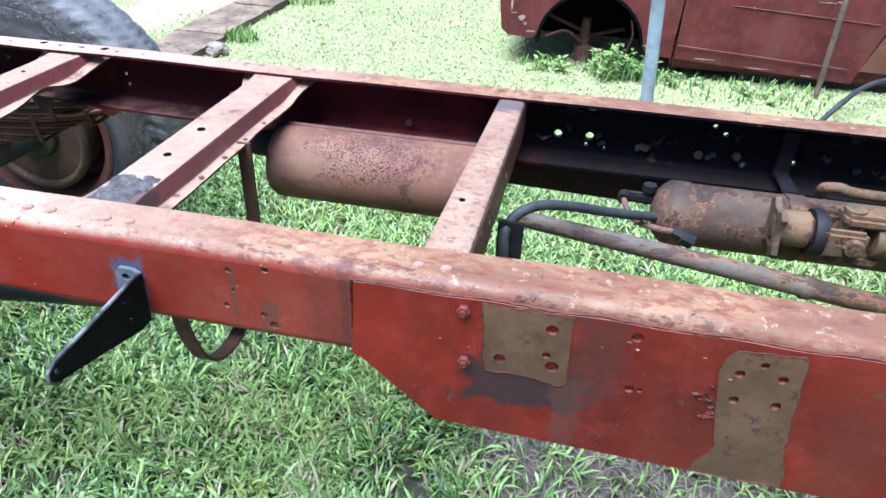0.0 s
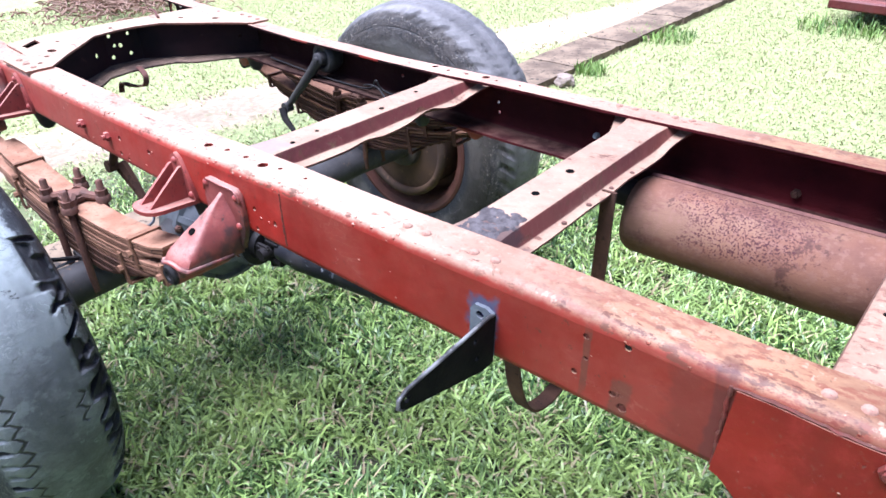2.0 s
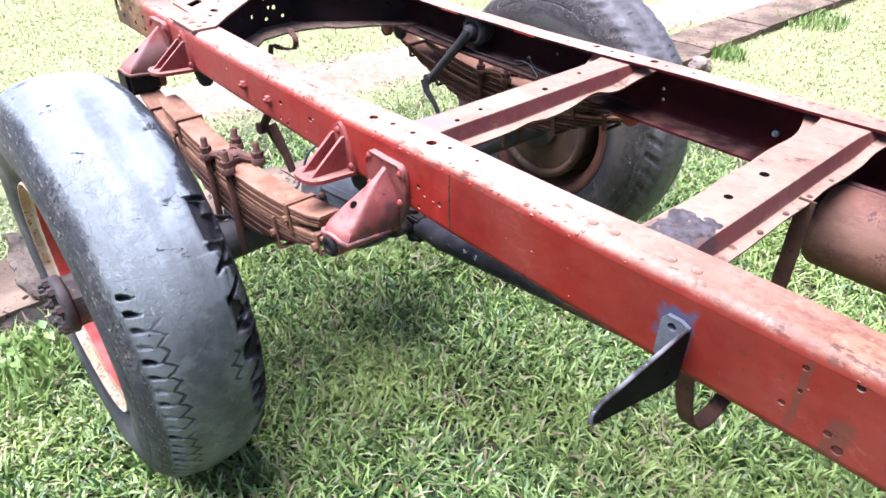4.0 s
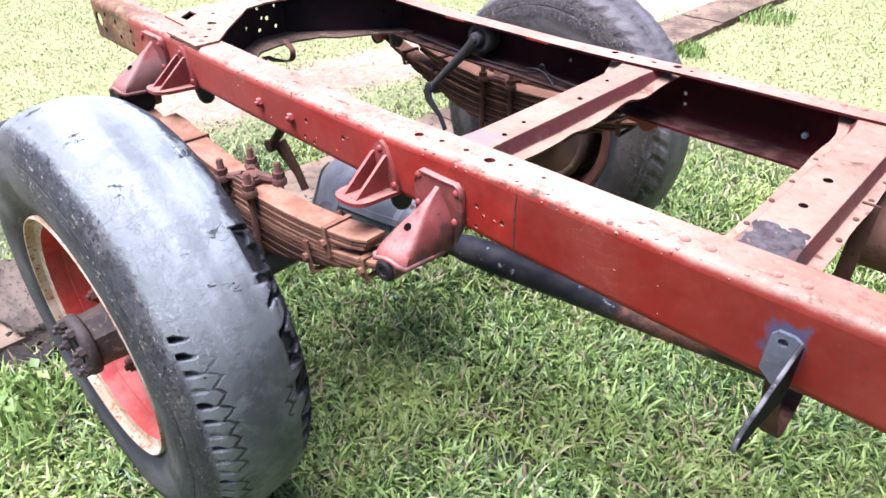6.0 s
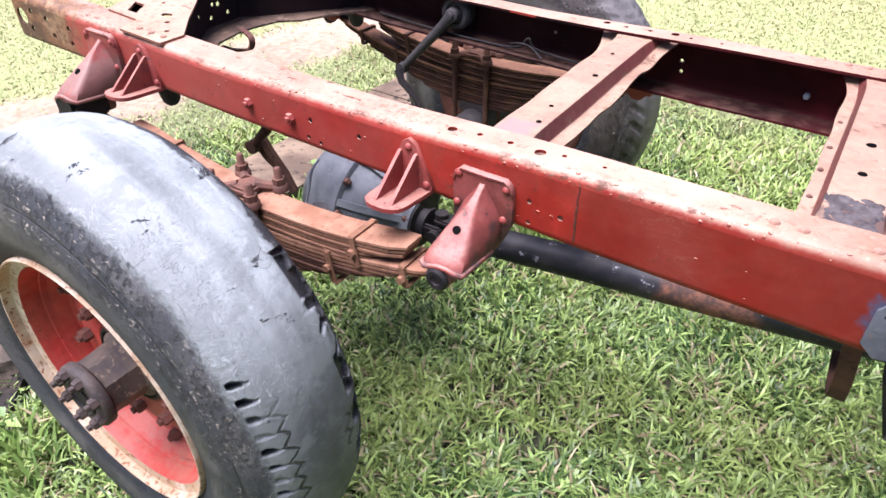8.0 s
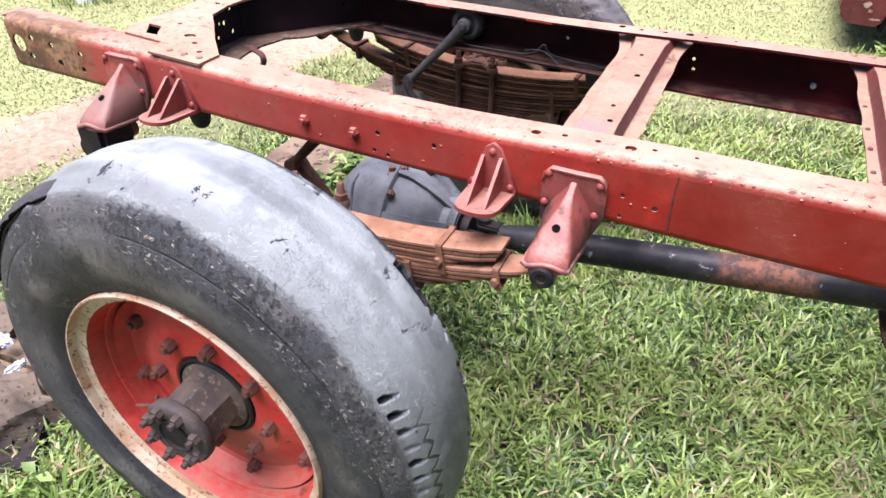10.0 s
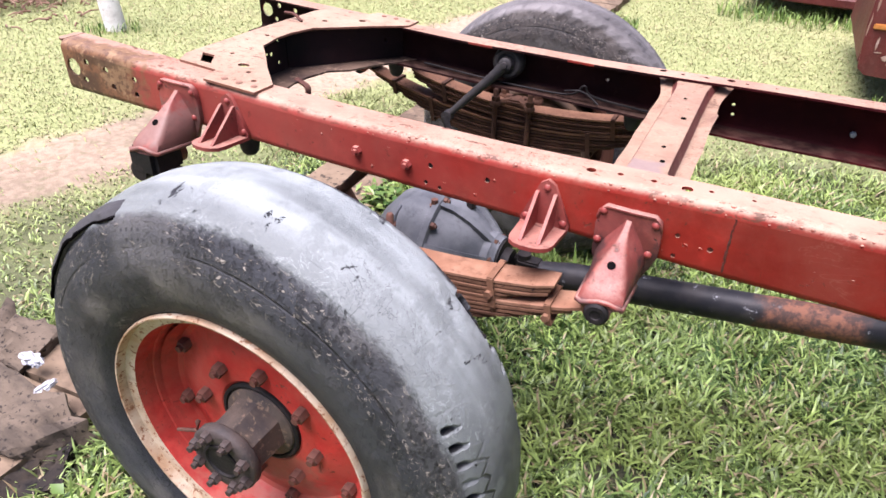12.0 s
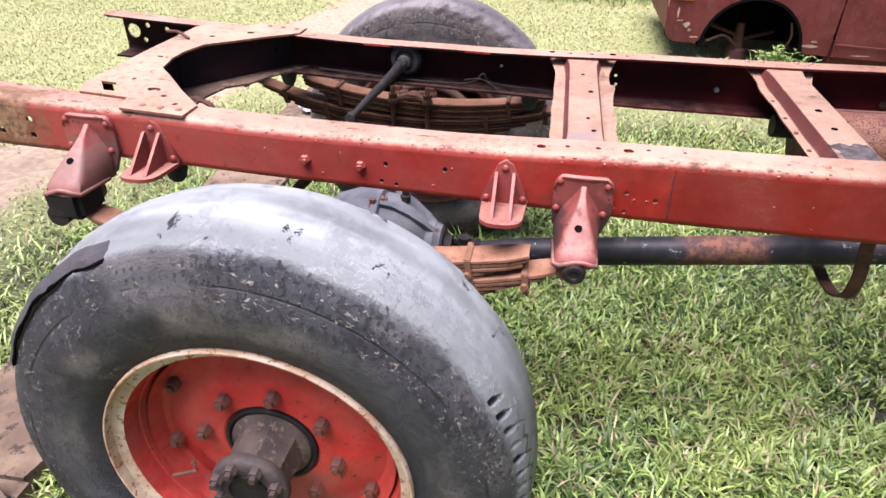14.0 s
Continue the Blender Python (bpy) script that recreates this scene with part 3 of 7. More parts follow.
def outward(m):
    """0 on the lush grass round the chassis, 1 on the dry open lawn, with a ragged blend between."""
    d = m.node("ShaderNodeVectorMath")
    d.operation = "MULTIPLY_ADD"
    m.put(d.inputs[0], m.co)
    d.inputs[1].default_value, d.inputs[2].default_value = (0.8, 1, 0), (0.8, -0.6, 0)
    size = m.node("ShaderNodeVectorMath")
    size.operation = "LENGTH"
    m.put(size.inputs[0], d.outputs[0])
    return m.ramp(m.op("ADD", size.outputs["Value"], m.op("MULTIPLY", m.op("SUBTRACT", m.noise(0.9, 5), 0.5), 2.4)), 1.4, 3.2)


def grass_material(name, near, far, share):
    m = Mat(name, 0.40, 0.0, 0.42)
    rnd = m.node("ShaderNodeNewGeometry").outputs["Random Per Island"]
    away = outward(m)
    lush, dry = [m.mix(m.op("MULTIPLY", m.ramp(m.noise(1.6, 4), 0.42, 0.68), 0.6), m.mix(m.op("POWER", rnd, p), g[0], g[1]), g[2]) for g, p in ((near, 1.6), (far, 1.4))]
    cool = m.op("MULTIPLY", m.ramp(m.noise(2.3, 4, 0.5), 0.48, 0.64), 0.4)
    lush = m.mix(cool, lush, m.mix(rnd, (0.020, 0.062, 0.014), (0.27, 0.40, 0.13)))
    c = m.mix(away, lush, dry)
    straw = m.mix(m.op("FRACT", m.op("MULTIPLY", rnd, 91.7)), (0.40, 0.34, 0.19), (0.20, 0.145, 0.075))
    dead = m.op("MULTIPLY", m.ramp(m.noise(5.5, 5, 0.6), 0.60, 0.70), m.op("SUBTRACT", 0.5, m.op("MULTIPLY", away, 0.4)))
    c = m.mix(m.op("GREATER_THAN", m.op("FRACT", m.op("MULTIPLY", rnd, 17.31)), m.op("SUBTRACT", 1.0 - share, dead)), c, straw)
    m.colour(c)
    m.rough(m.op("ADD", m.op("MULTIPLY", away, 0.35), 0.40))
    tr = m.node("ShaderNodeBsdfTranslucent", Color=c)
    mx = m.node("ShaderNodeMixShader")
    mx.inputs[0].default_value = 0.14
    m.t.links.new(m.b.outputs[0], mx.inputs[1])
    m.t.links.new(tr.outputs[0], mx.inputs[2])
    m.t.links.new(mx.outputs[0], m.t.nodes["Material Output"].inputs["Surface"])
    return m.m


PATH_X, PATH_SLOPE = -4.40, 0.19  # the trodden path: x = PATH_X + PATH_SLOPE * y


def soil_material():
    m = Mat("soil", 0.95)
    c = m.mix(m.ramp(m.noise(9, 6), 0.35, 0.65), (0.21, 0.235, 0.088), (0.26, 0.29, 0.115))
    c = m.mix(m.ramp(m.noise(1.1, 4), 0.5, 0.7), c, (0.275, 0.275, 0.12))
    broad = m.ramp(m.axis("Y"), -0.2, 0.8)
    off = m.op("ABSOLUTE", m.op("ADD", m.op("SUBTRACT", m.axis("X"), m.op("ADD", m.op("MULTIPLY", m.axis("Y"), PATH_SLOPE), PATH_X)), m.op("SUBTRACT", 0.10, m.op("MULTIPLY", broad, 0.10))))
    off = m.op("ADD", off, m.op("SUBTRACT", 0.13, m.op("MULTIPLY", broad, 0.13)))
    off = m.op("ADD", off, m.op("MULTIPLY", m.op("SUBTRACT", m.noise(2.8, 8, 0.65), 0.5), 0.6))
    bare = m.mix(m.ramp(m.noise(22, 7), 0.35, 0.65), (0.365, 0.272, 0.185), (0.265, 0.190, 0.128))
    c = m.mix(m.ramp(off, 0.48, 0.3), c, bare)
    c = m.mix(m.op("MULTIPLY", m.ramp(m.noise(13, 8, 0.7), 0.54, 0.62), 0.6), c, (0.17, 0.15, 0.075))
    # Near the chassis the soil is darkened for the shade between blades.
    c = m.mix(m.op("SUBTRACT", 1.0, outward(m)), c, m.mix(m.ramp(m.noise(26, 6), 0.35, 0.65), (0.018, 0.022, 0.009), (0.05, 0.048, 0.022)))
    earth = m.mix(m.ramp(m.noise(35, 6), 0.35, 0.65), (0.055, 0.042, 0.032), (0.11, 0.085, 0.065))
    c = m.mix(m.near((0.60, 0.55, 0), (0.65, 0.33, 1), 0.3, 3), c, earth)
    m.colour(c).bump(m.noise(40, 8, 0.7), 0.6, 0.02)
    return m.m


propshaft_paint = propshaft_material()
servo_rust = scale_material("servo_rust", (0.082, 0.054, 0.035), (0.052, 0.026, 0.016), (0.019, 0.016, 0.016))
pipe_grey = scale_material("pipe_grey", (0.098, 0.078, 0.060), (0.075, 0.040, 0.023), (0.027, 0.025, 0.027), (0.4, 1, 1))
dry_mud = scale_material("dry_mud", (0.125, 0.078, 0.040), (0.060, 0.036, 0.021), (0.018, 0.014, 0.011))
silencer_skin = silencer_material()
inner_maroon = inner_material()
worn_rubber = rubber_material("worn_rubber", (0.046, 0.049, 0.056), (0.275, 0.300, 0.290), True)
brown_rubber = rubber_material("brown_rubber", (0.075, 0.062, 0.052), (0.14, 0.128, 0.122), False)
LUSH = ((0.014, 0.046, 0.005), (0.372, 0.50, 0.134), (0.29, 0.36, 0.092))
DRY = ((0.255, 0.272, 0.108), (0.315, 0.338, 0.142), (0.345, 0.338, 0.162))
WEED = ((0.045, 0.105, 0.018), (0.32, 0.43, 0.12), (0.19, 0.28, 0.055))
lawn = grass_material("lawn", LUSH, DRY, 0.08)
weed_green = grass_material("weed_green", WEED, WEED, 0.05)
straw_dry = mottled("straw_dry", (0.24, 0.20, 0.14), (0.14, 0.11, 0.08), None, 9.0, 0.8)
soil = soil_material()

# ---- mesh helpers ----
SPAN = 0.826  # outer face to outer face of the two rails
ORIGINS = {}


def mirror(bm):
    """To the chassis's far side."""
    for v in bm.verts:
        v.co.y = SPAN - v.co.y
    bmesh.ops.reverse_faces(bm, faces=bm.faces[:])


def thing(name, label, category, at=(0, 0, 0), group=""):
    ob = new(name)
    ob.location = at
    ORIGINS[ob.name] = Matrix.Translation(at)
    return tagged(ob, label, category, group)


def mesh_of(name, bm, material, smooth=38):
    me = bpy.data.meshes.new(name)
    bm.to_mesh(me)
    bm.free()
    for m in material if isinstance(material, (list, tuple)) else [material]:
        me.materials.append(m)
    me.polygons.foreach_set("use_smooth", [True] * len(me.polygons))
    me.set_sharp_from_angle(angle=radians(smooth))
    return me


def part(name, bm, material, parent, label="", far=False, smooth=38):
    if far:
        mirror(bm)
    ob = new(name, mesh_of(name, bm, material, smooth))
    hang(ob, parent)
    return tagged(ob, label)


def hang(ob, parent):
    ob.parent = parent
    if parent.name in ORIGINS:
        ob.matrix_parent_inverse = ORIGINS[parent.name].inverted()


def piece(name, me, parent, m):
    ob = new(name, me)
    hang(ob, parent)
    ob.matrix_basis = m
    return ob


def lone(name, bm, material, label, category, group="", kind="", smooth=38):
    return tagged(new(name, mesh_of(name, bm, material, smooth)), label, category, group, kind)


def loft(bm, sections, caps=True, ring=True):
    rows = [[bm.verts.new(p) for p in s] for s in sections]
    n = len(rows[0])
    for a, b in zip(rows, rows[1:]):
        for i in range(n if ring else n - 1):
            j = (i + 1) % n
            bm.faces.new((a[i], a[j], b[j], b[i]))
    if caps and ring:
        bm.faces.new(rows[0][::-1])
        bm.faces.new(rows[-1])
    return rows


def tidy(bm):
    bmesh.ops.recalc_face_normals(bm, faces=bm.faces[:])
    return bm


def tube(bm, pts, r, n=12, flat=None):
    """A round bar along points; r one radius or one a point. flat: (width, thickness) and its width's direction, for a flat bar."""
    pts = [Vector(p) for p in pts]
    rs = r if isinstance(r, (list, tuple)) else [r] * len(pts)
    side = None
    secs = []
    for i, p in enumerate(pts):
        d = (pts[min(i + 1, len(pts) - 1)] - pts[max(i - 1, 0)]).normalized()
        if flat:
            side = Vector(flat[2])
        elif side is None:
            side = d.orthogonal()
        side = (side - d * side.dot(d)).normalized()
        up = d.cross(side)
        if flat:
            w, h = flat[0] / 2, flat[1] / 2
            secs.append([p + side * a + up * b for a, b in ((-w, -h), (w, -h), (w, h), (-w, h))])
        else:
            secs.append([p + (side * math.cos(2 * math.pi * k / n) + up * math.sin(2 * math.pi * k / n)) * rs[i] for k in range(n)])
    loft(bm, secs)
    return tidy(bm)


def smooth_pts(pts, n=6):
    """Catmull-Rom through points."""
    pts = [Vector(p) for p in pts]
    q = [2 * pts[0] - pts[1], *pts, 2 * pts[-1] - pts[-2]]
    out = []
    for i in range(1, len(q) - 2):
        for k in range(n):
            t = k / n
            a, b, c, d = q[i - 1 : i + 3]
            out.append(0.5 * (2 * b + (c - a) * t + (2 * a - 5 * b + 4 * c - d) * t * t + (3 * b - a - 3 * c + d) * t**3))
    return [*out, pts[-1]]


def lathe(bm, profile, centre, n=48, axis="y"):
    """Turns (along, radius) pairs round an axis through centre."""
    c = Vector(centre)
    secs = []
    for a, r in profile:
        ring = []
        for k in range(n):
            u, v = r * math.cos(2 * math.pi * k / n), r * math.sin(2 * math.pi * k / n)
            ring.append(c + (Vector((u, a, v)) if axis == "y" else Vector((a, u, v)) if axis == "x" else Vector((u, v, a))))
        secs.append(ring)
    loft(bm, secs)
    return tidy(bm)


def box(bm, lo, hi, bevel=0.0, turn=None):
    made = bmesh.ops.create_cube(bm, size=1)["verts"]
    for v in made:
        v.co = Vector([a + (b - a) * (c + 0.5) for a, b, c in zip(lo, hi, v.co)])
    if turn:
        bmesh.ops.transform(bm, matrix=turn, verts=made)
    if bevel:
        es = list({e for v in made for e in v.link_edges})
        bmesh.ops.bevel(bm, geom=es, offset=bevel, segments=2, affect="EDGES")
    return bm


def disc_loop(u, v, r, n=12, squash=1.0):
    return [(u + r * math.cos(2 * math.pi * k / n), v + squash * r * math.sin(2 * math.pi * k / n)) for k in range(n)]


def sheet(bm, outline, place, thick, holes=()):
    """A plate of an outline with holes; place(u, v, w) gives the point at depth w."""
    edges = []
    for loop in (outline, *holes):
        vs = [bm.verts.new(place(u, v, 0)) for u, v in loop]
        edges += [bm.edges.new((a, b)) for a, b in zip(vs, vs[1:] + vs[:1])]
    uv = {v: p for loop, at in [((outline, *holes), 0)] for v, p in zip([e.verts[0] for e in edges], [p for l in loop for p in l])}
    faces = [f for f in bmesh.ops.triangle_fill(bm, use_beauty=True, edges=edges)["geom"] if isinstance(f, bmesh.types.BMFace)]
    back = {v: bm.verts.new(place(*uv[v], thick)) for v in uv}
    for f in faces:
        bm.faces.new([back[v] for v in reversed(f.verts)])
    for e in edges:
        a, b = e.verts
        bm.faces.new((a, b, back[b], back[a]))
    return bm


def hexbolt(r, h, shank=0.0):
    """A nut or bolt head along +z, with a stub of thread."""
    bm = bmesh.new()
    prof = [(0, r), (h * 0.8, r), (h, r * 0.86)]
    secs = [[Vector((q * math.cos(math.pi / 3 * k), q * math.sin(math.pi / 3 * k), a)) for k in range(6)] for a, q in prof]
    loft(bm, secs)
    if shank:
        loft(bm, [[Vector((r * 0.52 * math.cos(math.pi / 4 * k), r * 0.52 * math.sin(math.pi / 4 * k), a)) for k in range(8)] for a in (h, h + shank)])
    return tidy(bm)


def dome(r, h, n=10):
    bm = bmesh.new()
    lathe(bm, [(0, r), (h * 0.5, r * 0.86), (h * 0.85, r * 0.5), (h, r * 0.12)], (0, 0, 0), n, "z")
    return bm


rivet_worn = mesh_of("rivet", dome(0.0090, 0.005), rivet_tan)
rivet_tiny = mesh_of("rivet", dome(0.0055, 0.0035), bolt_rust)
rivet_bracket = mesh_of("rivet", dome(0.0085, 0.007), bracket_paint)
bolt_small = mesh_of("bolt", hexbolt(0.011, 0.010, 0.006), bolt_rust)
bolt_bright = mesh_of("bolt", hexbolt(0.0085, 0.010, 0.006), galvanised)
bolt_oily = mesh_of("bolt", hexbolt(0.011, 0.010, 0.006), spring_dark)
bolt_plate = mesh_of("bolt", hexbolt(0.0095, 0.008, 0.005), lip_red)
bolt_red = mesh_of("bolt", hexbolt(0.012, 0.010, 0.008), bracket_paint)
nut_big = mesh_of("wheel_nut", hexbolt(0.0148, 0.021, 0.008), nut_rust)
stud = mesh_of("hub_stud", hexbolt(0.0125, 0.016, 0.010), stud_iron)

OUT = Matrix.Rotation(radians(90), 4, "X")  # +z to -y


def at(x, y, z, turn=None):
    return Matrix.Translation((x, y, z)) @ (turn or Matrix.Identity(4))


def bearing(y, sign=-1):
    """A turn that points +z along -y (or +y on the far side)."""
    return Matrix.Rotation(radians(90 if sign < 0 else -90), 4, "X")


# ---- ground ----
def ground_height(x, y):
    return 0.018 * noise.noise((x * 0.7, y * 0.7, 3.1)) + 0.007 * noise.noise((x * 3.1, y * 3.1, 7.7)) - 0.006


def spaced(lo, hi, step, far):
    inner = list(np.arange(lo, hi + 1e-6, step))
    outs = [4.0, 10, 24, 60, 150, far]
    return [*(lo - o for o in reversed(outs)), *inner, *(hi + o for o in outs)]


def build_ground():
    xs, ys = spaced(-9, 4, 0.13, 900), spaced(-3, 10, 0.13, 900)
    bm = bmesh.new()
    grid = [[bm.verts.new((x, y, ground_height(x, y) if -10 < x < 5 and -4 < y < 11 else -0.01)) for x in xs] for y in ys]
    for a, b in zip(grid, grid[1:]):
        for i in range(len(xs) - 1):
            bm.faces.new((a[i], a[i + 1], b[i + 1], b[i]))
    return lone("ground", bm, soil, "grassy yard soil with a trodden bare path", "ground", kind="structure", smooth=80)


ground = build_ground()


# ---- the chassis ----
def ramp_at(x, knots):
    return float(np.interp(x, [k[0] for k in knots], [k[1] for k in knots]))


TOP = [(-2.76, 1.022), (-2.3, 0.994), (-1.85, 0.972), (-1.5, 0.961), (1.7, 0.962)]
LOW = [(-2.76, 0.886), (-2.14, 0.860), (-1.92, 0.848), (-1.5, 0.832), (-1.0, 0.810), (-0.6, 0.803), (-0.155, 0.803), (1.7, 0.797)]
PLATE_LOW = [(-0.168, 0.808), (-0.155, 0.804), (-0.037, 0.699), (0.45, 0.687), (1.7, 0.68)]


def rail_top(x):
    return ramp_at(x, TOP) + 0.0018 * math.sin(x * 7.3) * math.sin(x * 2.9 + 1)


def rail_low(x):
    return ramp_at(x, LOW)


XS = sorted({*np.round(np.arange(-2.76, 1.61, 0.08), 3), -0.155, -0.037})
FLANGE, GAUGE = 0.083, 0.0065

truck = thing("truck_chassis", "stripped red-painted truck ladder chassis with rear axle standing on grass", "truck chassis", (-1.2, 0.413, 0))


def build_rail(far, web_holes, top_holes):
    bm = bmesh.new()
    rt, rb = 0.022, 0.018
    web = [(x, rail_low(x) + rb) for x in XS] + [(x, rail_top(x) - rt) for x in reversed(XS)]
    sheet(bm, web, lambda u, v, w: (u, w, v), GAUGE, [disc_loop(*h) for h in web_holes])
    edge = lambda x: FLANGE + 0.002 * math.sin(9 * x)
    flat = [(x, rt) for x in XS] + [(x, edge(x)) for x in reversed(XS)]
    sheet(bm, flat, lambda u, v, w: (u, v, rail_top(u) - w), GAUGE, [disc_loop(*h) for h in top_holes])
    flat = [(x, rb) for x in XS] + [(x, edge(x)) for x in reversed(XS)]
    sheet(bm, flat, lambda u, v, w: (u, v, rail_low(u) + w), GAUGE)
    for level, r, s in ((rail_top, rt, 1), (rail_low, rb, -1)):
        secs = []
        for x in XS:
            z = level(x) - s * r
            arc = [(r - q * math.cos(a), z + s * q * math.sin(a)) for q, order in ((r, 1), (r - GAUGE, -1)) for a in [radians(18 * k) for k in range(6)][::order]]
            secs.append([(x, y, zz) for y, zz in arc])
        loft(bm, secs)
    tidy(bm)
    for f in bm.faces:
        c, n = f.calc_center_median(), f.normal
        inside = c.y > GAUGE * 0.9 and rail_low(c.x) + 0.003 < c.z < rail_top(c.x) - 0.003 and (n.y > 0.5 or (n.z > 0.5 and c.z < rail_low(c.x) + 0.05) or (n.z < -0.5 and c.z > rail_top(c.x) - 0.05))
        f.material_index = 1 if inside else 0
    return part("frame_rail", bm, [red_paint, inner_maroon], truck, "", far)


END_HOLES = [(-2.727, 0.955, 0.024), (-2.672, 0.975, 0.009), (-2.69, 0.925, 0.009), (-2.602, 0.965, 0.009), (-2.584, 0.922, 0.009), (-2.50, 0.955, 0.008), (-2.502, 0.915, 0.008)]
NEAR_HOLES = END_HOLES + [(-0.359, 0.9245, 0.0048), (-0.356, 0.888, 0.0036), (-0.371, 0.857, 0.0050), (-0.299, 0.935, 0.0055), (-0.311, 0.8485, 0.0055), (-0.295, 0.832, 0.0075),
    (-1.102, 0.883, 0.0050), (-1.102, 0.838, 0.0048), (-1.04, 0.869, 0.0058), (-1.63, 0.908, 0.006), (-1.641, 0.866, 0.005), (-1.607, 0.86, 0.005), (-1.496, 0.905, 0.006)]
FAR_HOLES = END_HOLES + [(0.154, 0.932, 0.010), (0.082, 0.856, 0.010), (0.158, 0.858, 0.010), (0.152, 0.836, 0.005), (0.196, 0.831, 0.004), (0.274, 0.838, 0.005), (0.439, 0.916, 0.006), (0.465, 0.899, 0.006), (0.63, 0.93, 0.005), (0.627, 0.847, 0.006),
    (-0.275, 0.93, 0.004), (-1.087, 0.888, 0.005), (-1.083, 0.86, 0.005), (-1.45, 0.9, 0.005)]
TOP_HOLES = [(-1.107, 0.04, 0.011), (-1.291, 0.037, 0.010), (-1.235, 0.045, 0.006), (-1.17, 0.045, 0.006), (-1.065, 0.05, 0.005), (-0.99, 0.05, 0.004)]
rail_near = build_rail(False, NEAR_HOLES, TOP_HOLES)
rail_far = build_rail(True, FAR_HOLES, TOP_HOLES)
for rail, far in ((rail_near, False), (rail_far, True)):
    bm = bmesh.new()
    lip = [(-2.762, 0.010), (-2.774, 0.012), (-2.781, 0.022), (-2.779, 0.045), (-2.782, 0.066), (-2.774, 0.080), (-2.762, 0.083)]
    sheet(bm, lip, lambda u, v, w: (u, v, rail_top(-2.76) + 0.12 * (-2.76 - u) - w), GAUGE)
    part("flange_end", tidy(bm), member_paint, rail, "", far)

for x in (-0.713, -0.672, -0.575, -0.535, -0.075, -0.035):
    piece("rivet", rivet_worn, rail_near, at(x, 0.034, rail_top(x)))
    piece("rivet", rivet_worn, rail_far, at(x, SPAN - 0.034, rail_top(x)))
for x, z in ((-1.817, 0.905), (-1.688, 0.90)):
    piece("bolt", bolt_red, rail_near, at(x, 0, z, OUT))
for x, z in ((-0.293, 0.842), (0.415, 0.843), (0.5, 0.85)):
    piece("bolt", bolt_oily, rail_far, at(x, SPAN - GAUGE, z, OUT))
rng = random.Random(64)
bm = bmesh.new()
for k in range(230):
    # rust blisters, thickest along the upper corner
    x, corner = rng.uniform(-2.45, 1.2), rng.random() < 0.7
    r = rng.choice((0.0014, 0.0018, 0.0024, 0.0036))
    if noise.noise((x * 3.1, 7.0, 1.0)) + 0.35 * rng.random() < 0.05:
        continue
    if corner:
        a = radians(rng.uniform(5, 75))
        n = Vector((0, -math.cos(a), math.sin(a)))
        c = Vector((x, 0.022 - 0.022 * math.cos(a), rail_top(x) - 0.022 + 0.022 * math.sin(a)))
    else:
        n = Vector((0, -1, 0))
        c = Vector((x, 0.0 if x < -0.17 else -0.0065, rng.uniform(rail_low(x) + 0.02, rail_top(x) - 0.022)))
    side = Vector((1, 0, 0))
    up = n.cross(side)
    ring = [[c + (side * math.cos(t) * rng.uniform(0.8, 1.4) + up * math.sin(t) * rng.uniform(0.7, 1.1)) * r * q + n * h * r for t in [math.pi / 3 * i for i in range(6)]] for q, h in ((1.0, -0.1), (0.75, 0.35), (0.25, 0.5))]
    loft(bm, ring)
tagged(part("rust_bloom", tidy(bm), red_paint, rail_near, "small rust blisters under the paint"), kind="stuff")
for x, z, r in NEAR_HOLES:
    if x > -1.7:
        # fillers added in the drillings: red where stopped, near-black to show dark elsewhere
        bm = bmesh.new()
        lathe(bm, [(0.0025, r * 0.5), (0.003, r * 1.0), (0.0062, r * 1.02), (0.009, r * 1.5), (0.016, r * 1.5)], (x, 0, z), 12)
        part("drilling_filler", tidy(bm), grease_iron if x == -0.299 or x < -1.2 else lip_red, rail_near)
rng = random.Random(19)
bm = bmesh.new()
zs = np.arange(0.828, 0.945, 0.005)
tube(bm, [(-1.011 + rng.uniform(-0.0015, 0.0015), 0.0005, z) for z in zs], [rng.uniform(0.0012, 0.0032) for z in zs], 6)
part("weld_seam", bm, lip_red, rail_near)
tagged(piece("bolt", bolt_bright, rail_far, at(-0.777, SPAN - GAUGE, 0.862, OUT)), "bright galvanised bolt head")


